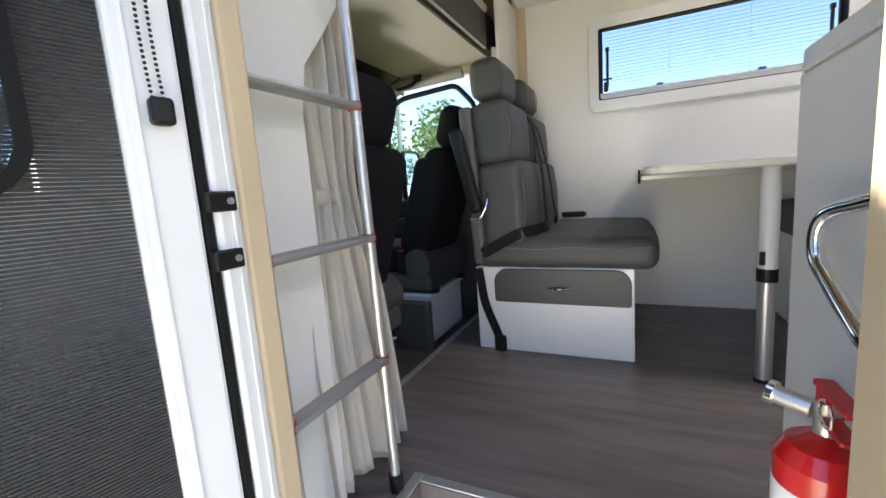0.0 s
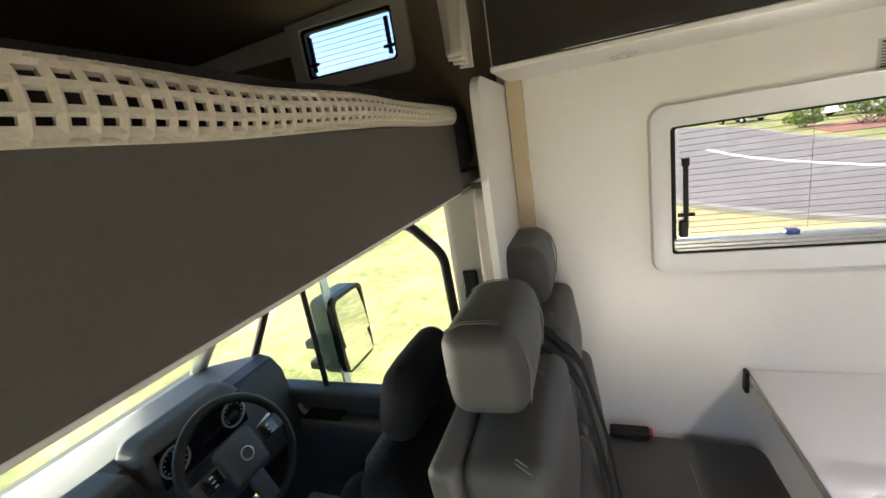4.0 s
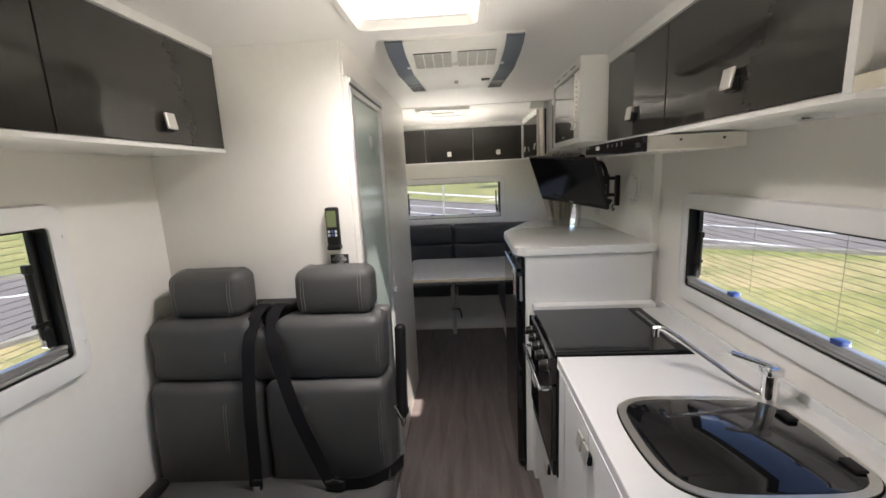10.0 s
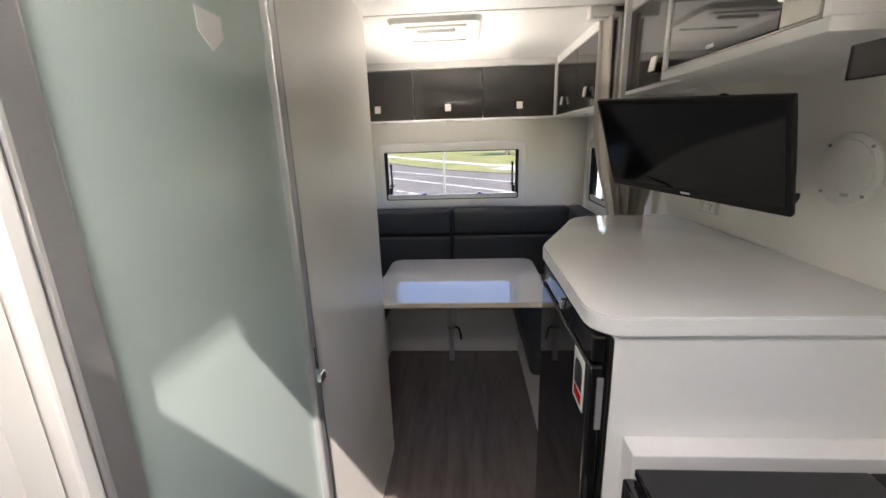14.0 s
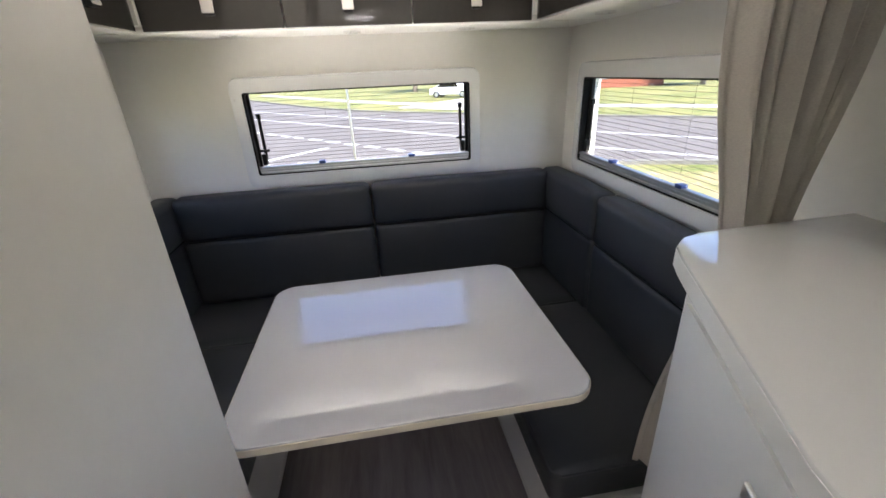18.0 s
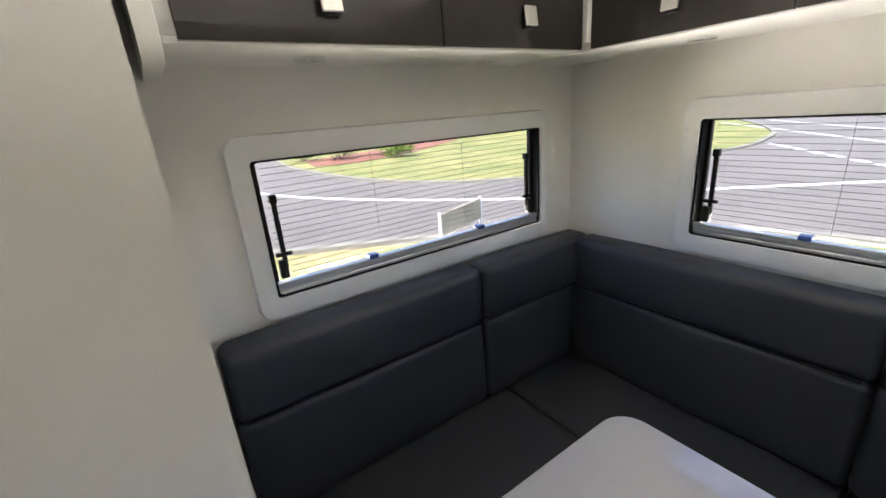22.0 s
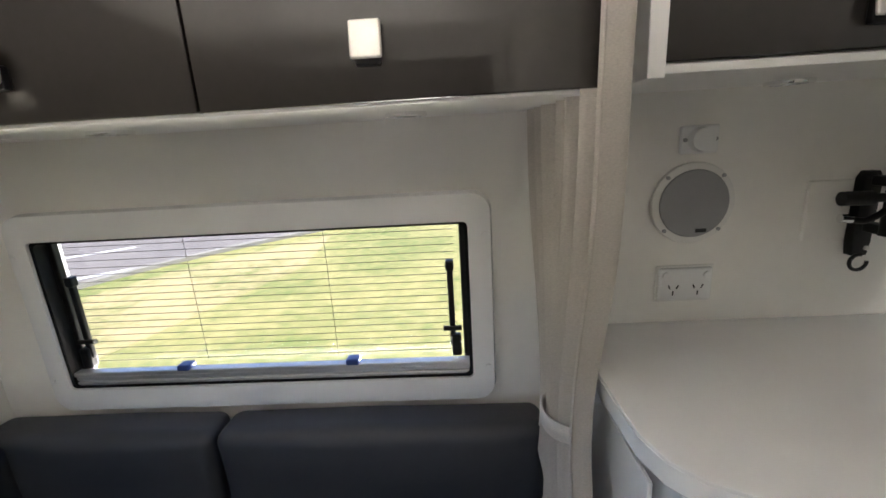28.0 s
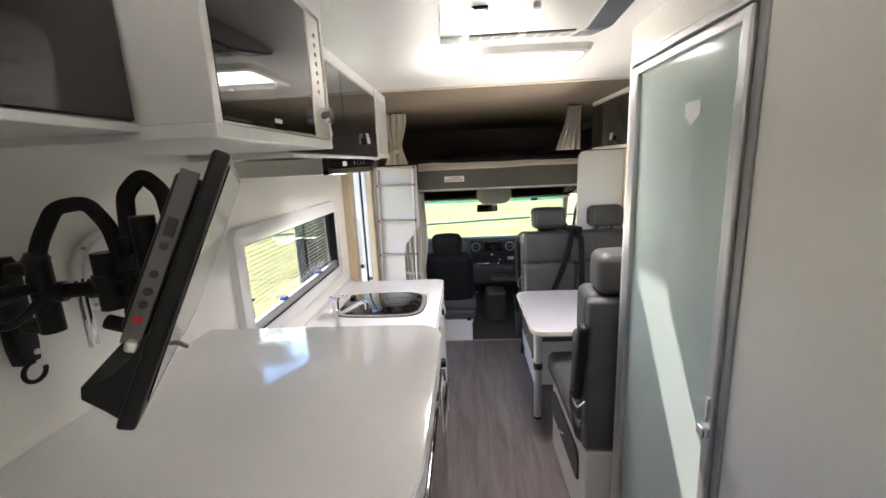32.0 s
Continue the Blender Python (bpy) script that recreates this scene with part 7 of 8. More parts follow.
SWM = pose(-0.475, -0.30, 0.745, 62, 0, 180)
sw = thing("steering_wheel", 0, 0, 0, "black three-spoke steering wheel with button pads", "steering wheel")
ring = [(0.19 * math.cos(a), 0.19 * math.sin(a), 0) for a in np.linspace(0, 2 * math.pi, 56, endpoint=False)]
part("rim", tube(ring, 0.0165, 14, True), BLACK, sw, smooth=60)
hub = part("hub", pad(-0.075, 0.075, -0.075, 0.07, -0.03, 0.022, 0.03, k=4, puff=(0, 0, 0.01), mids=4), CAB_PLASTIC, sw, smooth=60)
part("emblem_ring", tube([(0.021 * math.cos(a), 0.021 * math.sin(a), 0.034) for a in np.linspace(0, 2 * math.pi, 28, endpoint=False)], 0.0025, 6, True), SATIN, hub, smooth=60)
for s in (-1, 1):
    sp = part("spoke", pad(*sorted((s * 0.06, s * 0.185)), -0.022, 0.035, -0.015, 0.010, 0.008, mids=3), CAB_PLASTIC, sw, smooth=50)
    part("button_pad", pad(*sorted((s * 0.085, s * 0.150)), -0.018, 0.032, 0.008, 0.018, 0.006, mids=2), BLACK_GLASS, sp, smooth=50)
    for i in range(3):
        part("button_mark", box(s * 0.118 - 0.006, s * 0.118 + 0.006, -0.012 + 0.015 * i, -0.007 + 0.015 * i, 0.018, 0.0188), STICKER, sp)
part("lower_spoke", pad(-0.030, 0.030, -0.18, -0.06, -0.015, 0.006, 0.008, mids=3), CAB_PLASTIC, sw, smooth=50)
part("column", cyl((0, 0, -0.02), (0, 0.0, -0.24), 0.045, 18), CAB_PLASTIC, sw, smooth=50)
part("stalk", cyl((0.03, 0, -0.06), (0.20, 0.03, -0.06), 0.009, 10), SATIN, sw)
part("stalk", cyl((-0.03, 0, -0.06), (-0.18, 0.03, -0.06), 0.009, 10), BLACK, sw)
sw.matrix_world = SWM


def cab_seat(x, y, dz, label, cloth, low=0.0):
    """A bucket seat. Local: faces -y, origin on the floor under its middle."""
    s = thing("cab_seat", 0, 0, 0, label, "seat", "cab seats")
    part("pedestal", add_box(box(-0.21, 0.21, -0.27, 0.16, -0.05, 0.21, 0.012), -0.22, 0.22, -0.28, 0.17, 0.195, 0.22, 0.006), TRIM_WHITE, s, "white painted seat box")
    part("runner", box(-0.20, -0.16, -0.30, 0.20, 0.22, 0.245, 0.004), BLACK, s)
    part("runner", box(0.16, 0.20, -0.30, 0.20, 0.22, 0.245, 0.004), BLACK, s)
    part("side_shield", pad(-0.245, 0.245, -0.30, 0.19, 0.235, 0.33, 0.03, mids=5), CAB_PLASTIC, s, smooth=50)
    part("cushion", pad(-0.225, 0.225, -0.34, 0.13, 0.32 + dz, 0.45 + dz, 0.05, k=4, puff=(0, 0.01, 0.012), wrinkle=0.003, mids=8), CLOTH, s, smooth=60)
    part("cushion_insert", pad(-0.14, 0.14, -0.32, 0.10, 0.43 + dz, 0.466 + dz, 0.012, puff=(0, 0, 0.006), mids=6), cloth, s, smooth=60)
    lean = Matrix.Translation((0, 0.12, 0.42 + dz)) @ pose(0, 0, 0, -17) @ Matrix.Translation((0, -0.12, -0.42 - dz))
    part("backrest", pad(-0.225, 0.225, 0.04, 0.155, 0.36 + dz, 0.955 + dz - 0.7 * low, 0.05, k=4, puff=(0.0, 0.018, 0.02), wrinkle=0.003, mids=8, m=lean), CLOTH, s, smooth=60)
    for e in (-1, 1):
        part("side_bolster", pad(*sorted((e * 0.13, e * 0.235)), -0.005, 0.11, 0.42 + dz, 0.90 + dz - 0.7 * low, 0.045, k=4, mids=6, m=lean), CLOTH, s, smooth=60)
    part("back_insert", pad(-0.125, 0.125, 0.012, 0.06, 0.46 + dz, 0.90 + dz - 0.7 * low, 0.015, puff=(0, 0.006, 0), mids=5, m=lean), cloth, s, smooth=60)
    hd2 = part("headrest", pad(-0.135, 0.135, 0.035, 0.13, 0.975 + dz - low, 1.165 + dz - low, 0.058, k=5, puff=(0.0, 0.012, 0.016), mids=6, m=lean), CLOTH, s, smooth=60)
    for e in (-0.06, 0.06):
        part("post", cyl(lean @ Vector((e, 0.085, 0.93 + dz - low)), lean @ Vector((e, 0.085, 1.0 + dz - low)), 0.007, 10), BLACK, hd2)
    part("recliner", cyl((-0.25, 0.12, 0.38 + dz), (0.25, 0.12, 0.38 + dz), 0.075, 24), CAB_PLASTIC, s, smooth=40)
    bk2 = part("buckle", box(*((-0.275, -0.245) if x > 0 else (0.245, 0.275)), 0.03, 0.06, 0.33, 0.45, 0.006), BLACK, s)
    part("release_button", box(*((-0.272, -0.248) if x > 0 else (0.248, 0.272)), 0.033, 0.057, 0.449, 0.457, 0.002), RED_PLASTIC, bk2)
    s.matrix_world = pose(x, y, 0)
    return s


cab_seat(-0.49, 0.10, 0.0, "black cloth driver's seat with a patterned middle on a white box", CLOTH_PATTERN)
cab_seat(0.475, 0.22, -0.015, "black cloth passenger seat on a white box", CLOTH, 0.055)
gl = thing("gear_console", -0.02, -0.15, -0.05, "dark floor console between the cab seats", "console")
part("housing", pad(-0.12, 0.10, -0.45, -0.18, -0.05, 0.30, 0.04, mids=4), CAB_PLASTIC, gl, smooth=50)
hb = thing("handbrake", -0.18, 0.1, 0.0, "black handbrake lever beside the driver's seat", "lever")
part("lever", tube([(-0.20, 0.20, 0.16), (-0.20, 0.05, 0.24), (-0.20, -0.08, 0.30)], 0.017, 12), BLACK, hb, smooth=60)
part("mount", box(-0.225, -0.175, 0.10, 0.30, -0.05, 0.20, 0.008), CAB_PLASTIC, hb)

# ---- outside ----
def turf(name, green, straw, low, high):
    """Mown grass, patchy between green and straw."""
    m = material(name, green, 0.95, bump=0.4, bump_scale=60)
    n, l = m.node_tree.nodes, m.node_tree.links
    tc = n.new("ShaderNodeTexCoord")
    add = None
    for scale, weight, detail in ((0.55, 0.45, 5.0), (5.0, 0.42, 5.0), (34.0, 0.42, 4.0)):
        t, k = n.new("ShaderNodeTexNoise"), n.new("ShaderNodeMath")
        t.inputs["Scale"].default_value, t.inputs["Detail"].default_value = scale, detail
        l.new(tc.outputs["Object"], t.inputs["Vector"])
        k.operation, k.inputs[1].default_value, k.inputs[2].default_value = "MULTIPLY_ADD", weight, 0.0
        l.new(t.outputs["Fac"], k.inputs[0])
        if add:
            l.new(add, k.inputs[2])
        add = k.outputs[0]
    r = n.new("ShaderNodeValToRGB")
    r.color_ramp.elements[0].position, r.color_ramp.elements[1].position = low, high
    r.color_ramp.elements[0].color, r.color_ramp.elements[1].color = (*green, 1), (*straw, 1)
    l.new(add, r.inputs["Fac"])
    l.new(r.outputs["Color"], n["Principled BSDF"].inputs["Base Color"])
    return m


GRASS = turf("lawn", (0.085, 0.125, 0.022), (0.33, 0.28, 0.11), 0.50, 0.80)
DRY = turf("dry_grass", (0.12, 0.145, 0.035), (0.37, 0.29, 0.14), 0.50, 0.72)
ASPHALT = material("asphalt", (0.15, 0.132, 0.118), 0.9, grain=0.25, grain_scale=60, stain=0.15, stain_scale=0.4, bump=0.3, bump_scale=200)
PAINT = material("road_paint", (0.75, 0.75, 0.73), 0.7, grain=0.1, stain=0.15, stain_scale=3)
KERB = material("kerb_concrete", (0.22, 0.205, 0.17), 0.85, grain=0.15, grain_scale=20, stain=0.15, stain_scale=1.5, bump=0.3)
PATHC = material("pale_concrete", (0.50, 0.47, 0.42), 0.85, grain=0.12, grain_scale=15, stain=0.12, stain_scale=0.8)
MULCH = material("red_mulch", (0.22, 0.09, 0.06), 0.95, grain=0.4, grain_scale=25, stain=0.2)
LEAF = material("foliage", (0.13, 0.19, 0.03), 0.75, grain=0.35, grain_scale=3, stain=0.35, stain_scale=0.8)
LEAF_DARK = material("dark_foliage", (0.085, 0.115, 0.03), 0.8, grain=0.35, grain_scale=3, stain=0.35, stain_scale=0.8)
BARK = material("bark", (0.20, 0.16, 0.12), 0.9, grain=0.3, grain_scale=20, stain=0.2, bump=0.5, bump_scale=40)
FENCE = material("green_paint", (0.05, 0.14, 0.09), 0.5, stain=0.1)
BRICK = material("red_brick_far", (0.30, 0.10, 0.06), 0.85, grain=0.25, grain_scale=8, stain=0.15, stain_scale=0.6)
ROOF = material("terracotta_roof", (0.32, 0.10, 0.06), 0.8, grain=0.2, grain_scale=6, stain=0.15)
YELLOW = material("yellow_sign", (0.75, 0.42, 0.02), 0.5, stain=0.05)
CARPAINT = material("pale_car_paint", (0.55, 0.57, 0.60), 0.25, metal=0.3, coat=0.5, stain=0.02)
ZG = -0.85
DARKPAINT = material("dark_car_paint", (0.03, 0.032, 0.04), 0.25, metal=0.3, coat=0.5, stain=0.02)


def sheet(name, outline, z, mat, label, category, th=0.02, kind="structure"):
    bm = bmesh.new()
    n = len(outline)
    top = [bm.verts.new((x, y, ZG + z)) for x, y in outline]
    bot = [bm.verts.new((x, y, ZG + z - th)) for x, y in outline]
    bm.faces.new(top), bm.faces.new(bot[::-1])
    for i in range(n):
        bm.faces.new((top[i], bot[i], bot[(i + 1) % n], top[(i + 1) % n]))
    bm.normal_update()
    bmesh.ops.triangulate(bm, faces=[f for f in bm.faces if len(f.verts) > 4])
    return tagged(part(name, bm, mat), label, category, kind=kind)


def curve(pts, k=8):
    """An open smooth line through points in the plane."""
    p = [Vector(q) for q in pts]
    p = [2 * p[0] - p[1]] + p + [2 * p[-1] - p[-2]]
    out = []
    for i in range(1, len(p) - 2):
        a, b, c, d = p[i - 1:i + 3]
        for u in (j / k for j in range(k)):
            out.append(tuple(0.5 * (2 * b + (c - a) * u + (2 * a - 5 * b + 4 * c - d) * u * u + (3 * b - a - 3 * c + d) * u ** 3)))
    return out + [tuple(p[-2])]


def band(pts, w0, w1):
    """The outline of a band beside a line, from w0 to w1 to its left."""
    p = [Vector(q) for q in pts]
    nrm = []
    for i in range(len(p)):
        d = (p[min(i + 1, len(p) - 1)] - p[max(i - 1, 0)]).normalized()
        nrm.append(Vector((-d.y, d.x)))
    return [tuple(a + n * w0) for a, n in zip(p, nrm)] + [tuple(a + n * w1) for a, n in zip(p, nrm)][::-1]


g = bmesh.new()
bmesh.ops.create_grid(g, x_segments=40, y_segments=40, size=600)
bmesh.ops.translate(g, vec=(0, 0, ZG), verts=g.verts)
tagged(part("ground", g, GRASS), "mown green and yellowing grass round the vehicle", "grass", kind="structure")
NEAR = curve([(-60, -16), (-30, -3.5), (-16, 1.0), (-9.6, 4.2), (-6.6, 8.6), (-3.2, 12.2), (0.5, 13.3), (4.5, 13.6), (9, 12.2), (13, 9.2), (19, 3), (40, -22)])
FARL = curve([(-70, 4), (-42, 11.5), (-25, 10.8), (-15, 11.6), (-10.4, 14.8), (-8.6, 21), (-7.8, 28), (-12, 40), (-30, 70)])
d2, n2 = Vector((0.63, -0.77)), Vector((0.77, 0.63))
FARR = curve([(-22, 76), (-4, 40), (6, 28), (16, 19), (24, 11), (34, 0), (56, -24)])
sheet("road", NEAR + [(80, -60), (90, -20)] + FARR[::-1] + FARL[::-1], 0.012, ASPHALT, "grey asphalt street junction behind the vehicle", "road")
sheet("ground_verge", curve([(-60, -20), (-30, -8), (-16, -4), (-1.6, -6)]) + [(-1.6, 9.6), (-3.6, 11.6), (-6.9, 8.0), (-9.9, 3.6), (-16.5, 0.2), (-30, -4.4), (-60, -17)], 0.006, DRY, "dry yellow grass verge beside the street", "grass")
sheet("ground_verge", [(-3.4, 11.4), (0.5, 12.6), (4.5, 12.9), (9, 11.3), (12.6, 8.4), (9.0, 8.0), (3.5, 9.8), (-1.5, 9.0)], 0.006, DRY, "dry grass verge behind the vehicle", "grass")
for ln, nm in ((NEAR, "near"), (FARL, "far"), (FARR, "far")):
    sheet("pavement_kerb", band(ln, -0.12, 0.12), 0.10, KERB, "concrete kerb of the %s side of the street" % nm, "kerb", 0.13)
sheet("road_marking", band(curve([(-24.5, 6.6), (-19, 6.9), (-14.5, 8.2), (-10.3, 10.6), (-7.5, 12.9), (-4.9, 15.9), (-1.7, 19.3)]), -0.11, 0.11), 0.02, PAINT, "solid white line along the side street", "road marking", 0.005)
for i in range(16):
    a = Vector((-7.4, 27.7)) + d2 * (1.25 * i)
    b = a + d2 * 0.75
    sheet("road_marking", [tuple(a - n2 * 0.12), tuple(b - n2 * 0.12), tuple(b + n2 * 0.12), tuple(a + n2 * 0.12)], 0.02, PAINT, "white dash of the give way line", "road marking", 0.005)
for off in (3.4, 6.6):
    a, b = Vector((-1.9, 21)) + n2 * off - d2 * 26, Vector((-1.9, 21)) + n2 * off + d2 * 14
    sheet("road_marking", band([a, b], -0.09, 0.09), 0.02, PAINT, "white line of the main street", "road marking", 0.005)
sheet("pavement", [(2, 36), (6, 31), (12, 36), (10, 44)], 0.05, PATHC, "pale concrete driveway across the street", "pavement", 0.06)
sheet("pavement", band(curve([(-18, 78), (0, 43), (10, 31.5), (20, 22), (40, 2)]), 0, 1.6), 0.04, PATHC, "pale footpath across the street", "pavement", 0.05)
sheet("pavement", [(-30, 12.8), (-25, 12.0), (-24, 14.5), (-27, 21), (-33, 29), (-38, 27), (-31, 18)], 0.03, MULCH, "red brick driveway beside the bushes", "pavement", 0.05)


def leaf_cloud(rng, cx, cy, cz, rx, ry, rz, count, size, lumps=9):
    """Leaves scattered through a handful of clumps; returns vertices and faces."""
    cl = [(cx + rng.uniform(-1, 1) * rx * 0.62, cy + rng.uniform(-1, 1) * ry * 0.62, cz + rng.uniform(-1, 1) * rz * 0.62, rng.uniform(0.30, 0.52)) for _ in range(lumps)]
    vs, fs = [], []
    for _ in range(count):
        x, y, z, s = cl[rng.randrange(lumps)]
        d = Vector((rng.gauss(0, 1), rng.gauss(0, 1), rng.gauss(0, 1))).normalized() * (rng.random() ** 0.4) * s
        p = Vector((x + d.x * rx, y + d.y * ry, z + d.z * rz))
        a = Vector((rng.gauss(0, 1), rng.gauss(0, 1), rng.gauss(0, 0.6))).normalized() * size * rng.uniform(0.6, 1.3)
        b = a.cross(Vector((rng.gauss(0, 1), rng.gauss(0, 1), rng.gauss(0, 1)))).normalized() * size * 0.45
        k = len(vs)
        vs += [p - a, p + b, p + a, p - b]
        fs.append((k, k + 1, k + 2, k + 3))
    return vs, fs


def tree(x, y, h, r, label, seed, mat=LEAF, stems=1, count=1500, low=0.35, size=0.16, category="tree"):
    rng = random.Random(seed)
    t = thing("tree" if category == "tree" else "bush", x, y, ZG, label, category, "trees" if category == "tree" else "bushes")
    tr = bmesh.new()
    for s in range(stems):
        a = 6.28 * s / max(stems, 1) + rng.random()
        sp = 0.12 * r if stems > 1 else 0.0
        base = Vector((x + sp * 0.4 * math.cos(a), y + sp * 0.4 * math.sin(a), ZG - 0.05))
        mid = base + Vector((sp * math.cos(a) * 1.5, sp * math.sin(a) * 1.5, h * low))
        rad = 0.035 * h / (1.6 if stems > 1 else 1)
        add_cyl(tr, base, mid, rad, 8, rad * 0.7)
        for k in range(4):
            b = a + 1.57 * k + rng.uniform(-0.4, 0.4)
            end = mid + Vector((math.cos(b) * r * 0.55, math.sin(b) * r * 0.55, h * rng.uniform(0.25, 0.45)))
            add_cyl(tr, mid, end, rad * 0.6, 6, rad * 0.2)
    part("trunk", tr, BARK, t)
    vs, fs = leaf_cloud(rng, x, y, ZG + h * (low + 1) / 2, r, r, h * (1 - low) / 2, count, size, 12)
    me = bpy.data.meshes.new("crown")
    me.from_pydata(vs, [], fs)
    me.materials.append(mat)
    cr = new("crown", me)
    cr.parent = t
    cr.matrix_parent_inverse = t.matrix_world.inverted()
    return t


# in front: park with a rail fence and small trees
tree(-13.5, -21, 4.6, 3.4, "spreading multi-stemmed green tree in the park", 1, stems=5, count=2600, low=0.22, size=0.17)
tree(-24, -16, 5.5, 3.2, "leafy green park tree", 2, stems=3, count=1800, low=0.25, size=0.2)
tree(6, -30, 6.0, 3.6, "leafy green park tree", 3, stems=3, count=1800, low=0.3, size=0.22)
for i, (x, y, h, r) in enumerate(((-34, -34, 11, 5), (-22, -46, 12, 6), (-6, -55, 11, 6), (12, -52, 12, 6), (-46, -22, 12, 6), (28, -44, 12, 6), (-56, -6, 11, 4.5), (-60, 6.5, 9.5, 3.2), (-60, 12.2, 10.2, 1.7), (-60, 18.6, 11.0, 2.6), (-64, 14.5, 7, 2.2), (-64, 30, 13, 5), (-48, -12, 10, 4), (44, -30, 12, 6), (-14, -38, 7, 4.5), (-4, -40, 7, 5), (4, -42, 8, 5), (-28, -30, 7, 4.5), (14, -38, 8, 5), (-40, -28, 8, 5), (-18, -30, 6, 4))):
    tree(x, y, h, r, "tall grey green gum tree in the distance", 20 + i, LEAF_DARK if i % 2 else LEAF, count=1700, low=0.28, size=0.42)
sheet("ground_bed", [(-18, -24), (-15, -17.5), (-10.5, -18), (-9.5, -23), (-13, -26)], 0.01, MULCH, "mulched bed round the park tree", "garden bed", 0.03)
fn = thing("rail_fence", -6, -8.5, ZG, "green painted post and rail fence along the park", "fence")
fp = [(8.0, -5.2), (2.6, -6.4), (-2.0, -7.5), (-6.6, -8.8), (-12.5, -10.4), (-19.5, -12.1), (-27, -13.8)]
for x, y in fp:
    part("post", cyl((x, y, ZG - 0.05), (x, y, ZG + 1.0), 0.035, 10), FENCE, fn)
for a, b in zip(fp, fp[1:]):
    part("rail", cyl((*a, ZG + 0.97), (*b, ZG + 0.97), 0.03, 8), FENCE, fn)


def house(x, y, w, d, h, rz, label, garage=True):
    o = thing("house", 0, 0, 0, label, "house", "houses")
    part("wall", box(-w / 2, w / 2, -d / 2, d / 2, 0, h), BRICK, o, "red brick wall")
    rbm = bmesh.new()
    v = [rbm.verts.new(p) for p in ((-w / 2 - 0.5, -d / 2 - 0.5, h), (w / 2 + 0.5, -d / 2 - 0.5, h), (w / 2 + 0.5, d / 2 + 0.5, h), (-w / 2 - 0.5, d / 2 + 0.5, h), (-w / 2 + d / 2, 0, h + d * 0.24), (w / 2 - d / 2, 0, h + d * 0.24))]
    for f in ((0, 1, 5, 4), (1, 2, 5), (2, 3, 4, 5), (3, 0, 4), (3, 2, 1, 0)):
        rbm.faces.new([v[i] for i in f])
    part("roof", rbm, ROOF, o, "terracotta tiled hip roof")
    for i in range(4):
        u = -w * 0.36 + i * w * 0.24
        if garage and i < 2:
            part("garage_door", box(u - w * 0.10, u + w * 0.10, -d / 2 - 0.06, -d / 2 + 0.05, 0.0, 2.2, 0.02), LABEL_WHITE, o, "white garage door")
        else:
            wd = part("window", box(u - 0.8, u + 0.8, -d / 2 - 0.06, -d / 2 + 0.05, 0.9, 2.1, 0.02), LABEL_WHITE, o)
            part("pane", box(u - 0.7, u + 0.7, -d / 2 - 0.08, -d / 2 - 0.055, 1.0, 2.0), BLACK_GLASS, wd)
    o.matrix_world = pose(x, y, ZG, 0, 0, rz)
    return o


house(-44, 47, 17, 9, 3.0, 48, "red brick house with white garage doors across the lawn")
house(-68, 31, 14, 9, 3.2, 65, "red brick house with a terracotta roof down the street")
house(-62, -2, 14, 9, 3.0, 90, "pale roofed house in the distance", False)
house(24, 52, 16, 9, 3.0, -10, "brick house across the main street")
house(44, 26, 16, 9, 3.0, -60, "brick house beyond the main street")
for i, (x, y, h, r) in enumerate(((-27.5, 14.5, 1.9, 1.5), (-26.0, 17.5, 2.2, 1.7), (-24.0, 17.2, 1.2, 1.1), (-30, 12.8, 1.3, 1.2), (-34, 31, 1.0, 2.2), (-22, 36, 2.4, 1.8))):
    tree(x, y, h, r, "rounded green garden bush beside the driveway", 60 + i, LEAF, stems=3, count=1100, low=0.08, size=0.10, category="bush")
for i, (x, y, h, r) in enumerate(((-50, 40, 9, 4), (-30, 60, 10, 5), (6, 62, 10, 5), (34, 44, 9, 4.5), (52, 10, 9, 5), (-78, 20, 12, 5), (60, -6, 10, 5))):
    tree(x, y, h, r, "leafy street tree behind the houses", 80 + i, LEAF_DARK, count=1300, low=0.3, size=0.4)
# palm seen beyond the dinette window
pm = thing("palm_tree", -52, 16, ZG, "slender palm tree with drooping fronds", "tree", "trees")
part("trunk", cyl((-52, 16, ZG), (-52, 16, ZG + 7.0), 0.22, 10, 0.16), BARK, pm)
fb = bmesh.new()
rng = random.Random(5)
for i in range(26):
    a, l = i * 0.97, rng.uniform(1.8, 2.6)
    up = rng.uniform(-0.1, 0.9)
    prev = None
    for j in range(7):
        u = j / 6
        p = Vector((-52 + math.cos(a) * l * u, 16 + math.sin(a) * l * u, ZG + 7.0 + up * l * u - 1.5 * u * u))
        s = Vector((-math.sin(a), math.cos(a), -0.3)) * 0.22 * (1 - 0.7 * u)
        cur = (fb.verts.new(p - s), fb.verts.new(p + Vector((0, 0, 0.06))), fb.verts.new(p + s))
        if prev:
            fb.faces.new((prev[0], prev[1], cur[1], cur[0])), fb.faces.new((prev[1], prev[2], cur[2], cur[1]))
        prev = cur
part("frond_crown", fb, LEAF, pm)


def street_pole(x, y, h, label, sign=None):
    o = thing("sign_post", x, y, ZG, label, "sign")
    part("post", cyl((x, y, ZG - 0.05), (x, y, ZG + h), 0.03, 10), SATIN, o)
    if sign:
        part("plate", box(x - 0.3, x + 0.3, y - 0.012, y + 0.012, ZG + h - 0.65, ZG + h - 0.05, 0.01), sign, o)
    return o


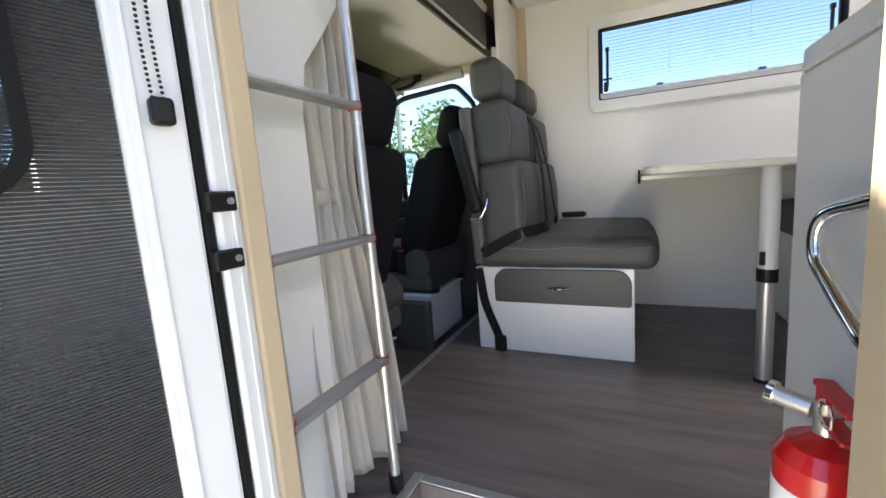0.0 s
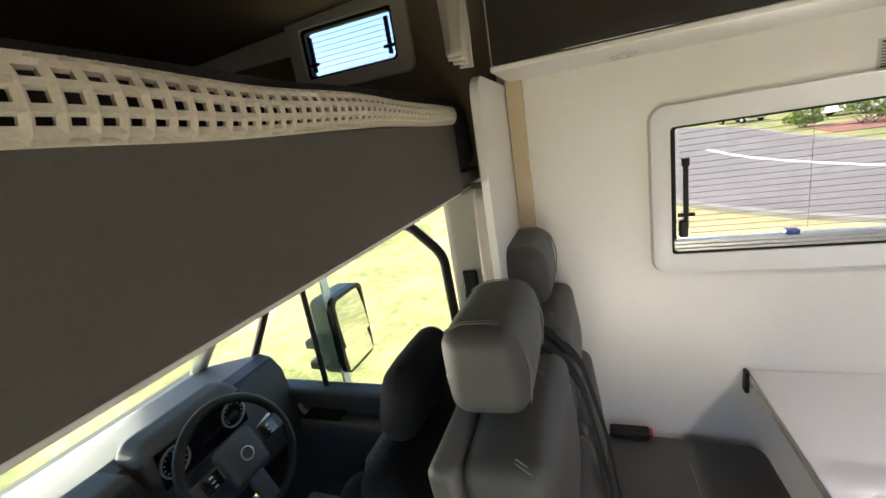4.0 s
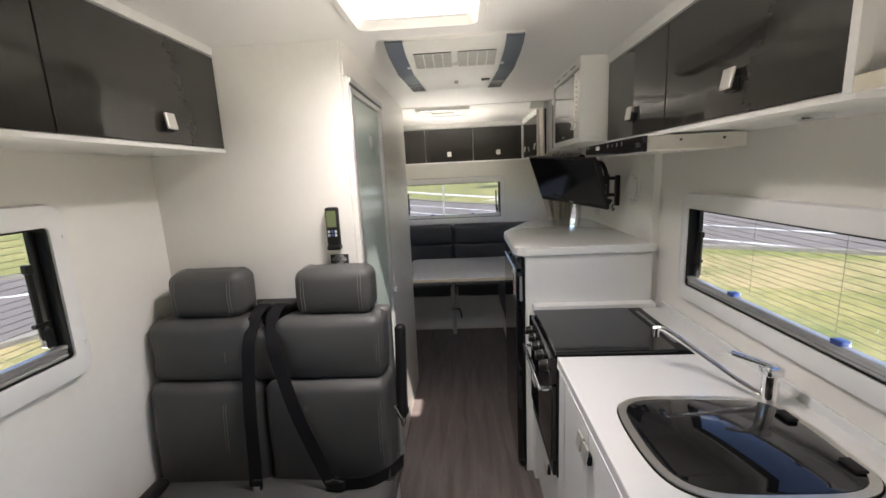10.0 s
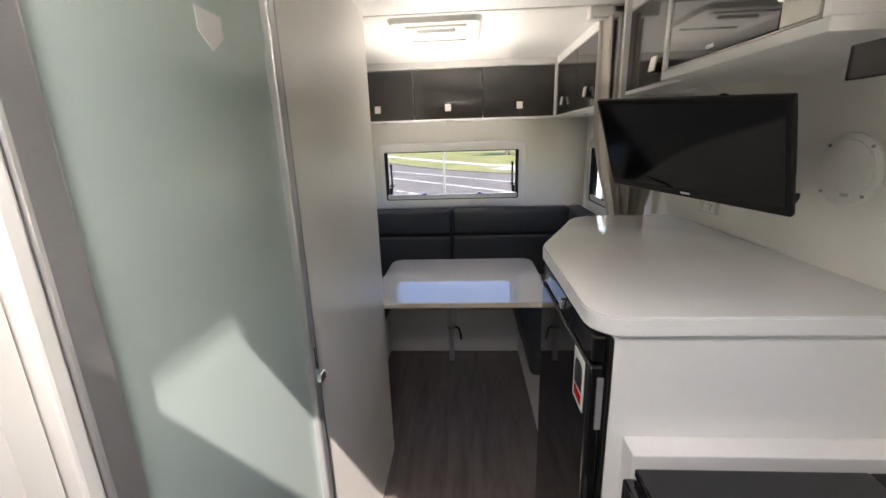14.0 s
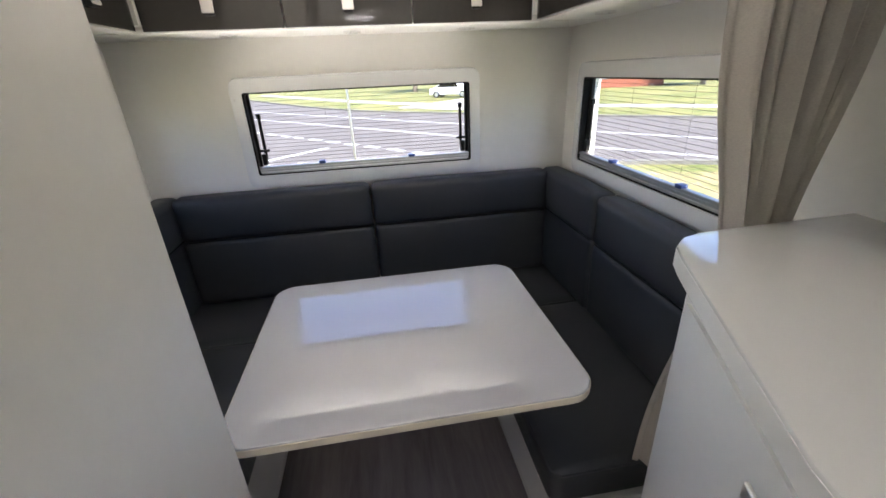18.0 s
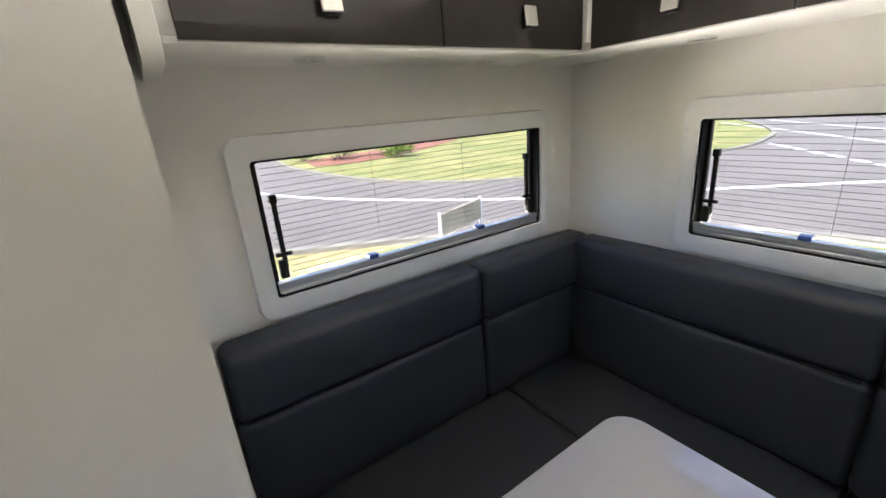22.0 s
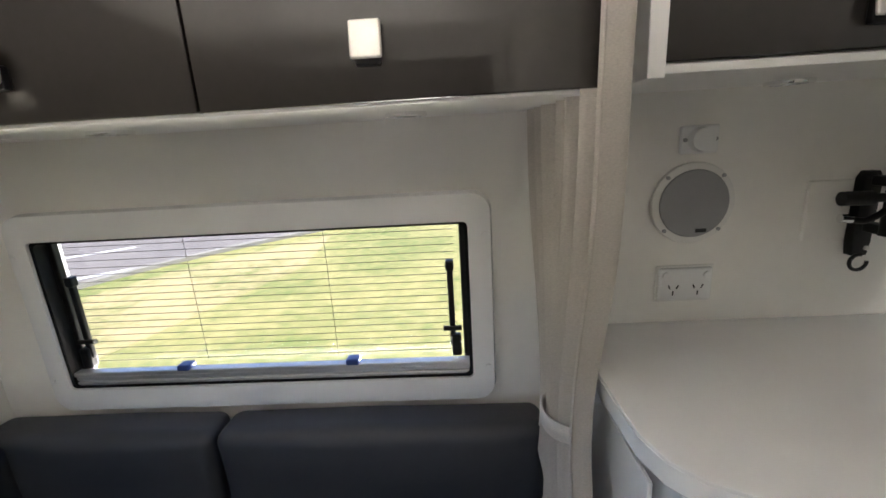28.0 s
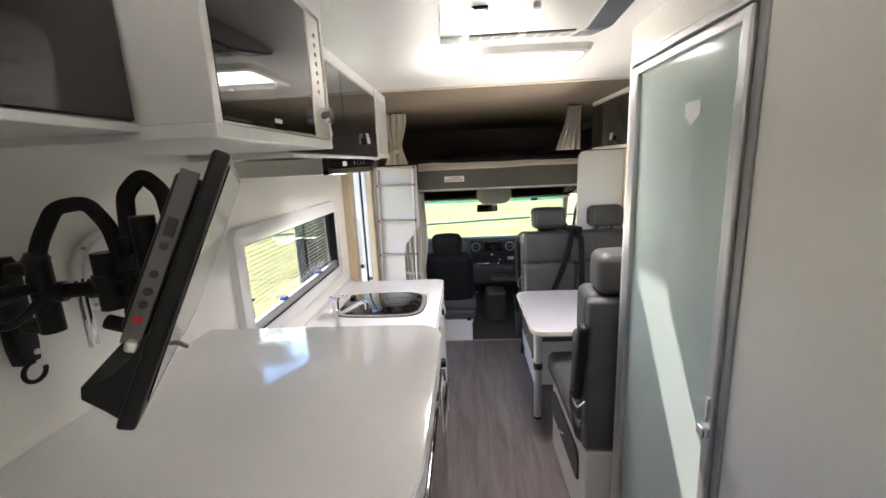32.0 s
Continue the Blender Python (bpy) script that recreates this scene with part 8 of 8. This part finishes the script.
street_pole(-0.45, 13.1, 3.2, "slim grey steel post at the kerb")
street_pole(-10.2, 27.5, 1.4, "yellow marker sign on the far corner", YELLOW)
nb2 = thing("street_sign", -5.9, 8.5, ZG, "low street name board on two white posts", "sign")
for p in ((-5.62, 7.9), (-6.1, 9.2)):
    part("post", cyl((*p, ZG - 0.05), (*p, ZG + 0.85), 0.03, 10), LABEL_WHITE, nb2)
bd = box(-0.72, 0.72, -0.02, 0.02, 0.42, 0.82, 0.01)
bmesh.ops.transform(bd, matrix=pose(-5.86, 8.55, ZG, 0, 0, 110), verts=bd.verts)
part("board", bd, material("weathered_board", (0.42, 0.36, 0.28), 0.7, grain=0.15, stain=0.2), nb2)
lp = thing("street_lamp", -46, 9, ZG, "tall grey street lamp with a curved arm", "street lamp")
part("pole", tube(bend([(-46, 9, ZG), (-46, 9, ZG + 6.5), (-46.2, 10.6, ZG + 7.2)], 6, 0.2), 0.07, 8), SATIN, lp)
part("head", pad(-46.4, -46.0, 10.4, 11.2, ZG + 7.1, ZG + 7.25, 0.05), STICKER, lp)


def car(x, y, rz, mat, label):
    o = thing("car", 0, 0, 0, label, "car", "parked cars")
    pro = [(-2.1, 0.3), (-2.15, 0.75), (-1.9, 0.95), (-1.2, 1.02), (-0.6, 1.45), (0.8, 1.47), (1.5, 1.0), (2.05, 0.85), (2.1, 0.3)]
    part("body", slab("x", pro, -0.85, 0.85, 0.06, 3), mat, o, smooth=40)
    for s in (-1, 1):
        part("window", slab("x", [(-1.05, 1.0), (-0.55, 1.38), (0.75, 1.40), (1.3, 1.0)], s * 0.85, s * 0.862), BLACK_GLASS, o)
        for yy in (-1.35, 1.35):
            w = part("wheel", cyl((s * 0.70, yy, 0.31), (s * 0.88, yy, 0.31), 0.31, 20), RUBBER, o, smooth=40)
            part("rim", cyl((s * 0.875, yy, 0.31), (s * 0.89, yy, 0.31), 0.2, 16), SATIN, w)
    part("windscreen", glass_sheet([(-0.7, 1.45, 1.02), (0.7, 1.45, 1.02), (0.62, 0.85, 1.45), (-0.62, 0.85, 1.45)], 0.01), BLACK_GLASS, o)
    o.matrix_world = pose(x, y, ZG, 0, 0, rz)
    return o


car(-53, 5.5, 100, DARKPAINT, "dark hatchback parked far down the street")
car(-45, 14, 110, CARPAINT, "pale blue sedan parked on the far verge")
car(-36, 17.5, 130, TRIM_WHITE, "white van parked at the house")
car(8, 46, 60, TRIM_WHITE, "white car parked across the main street")
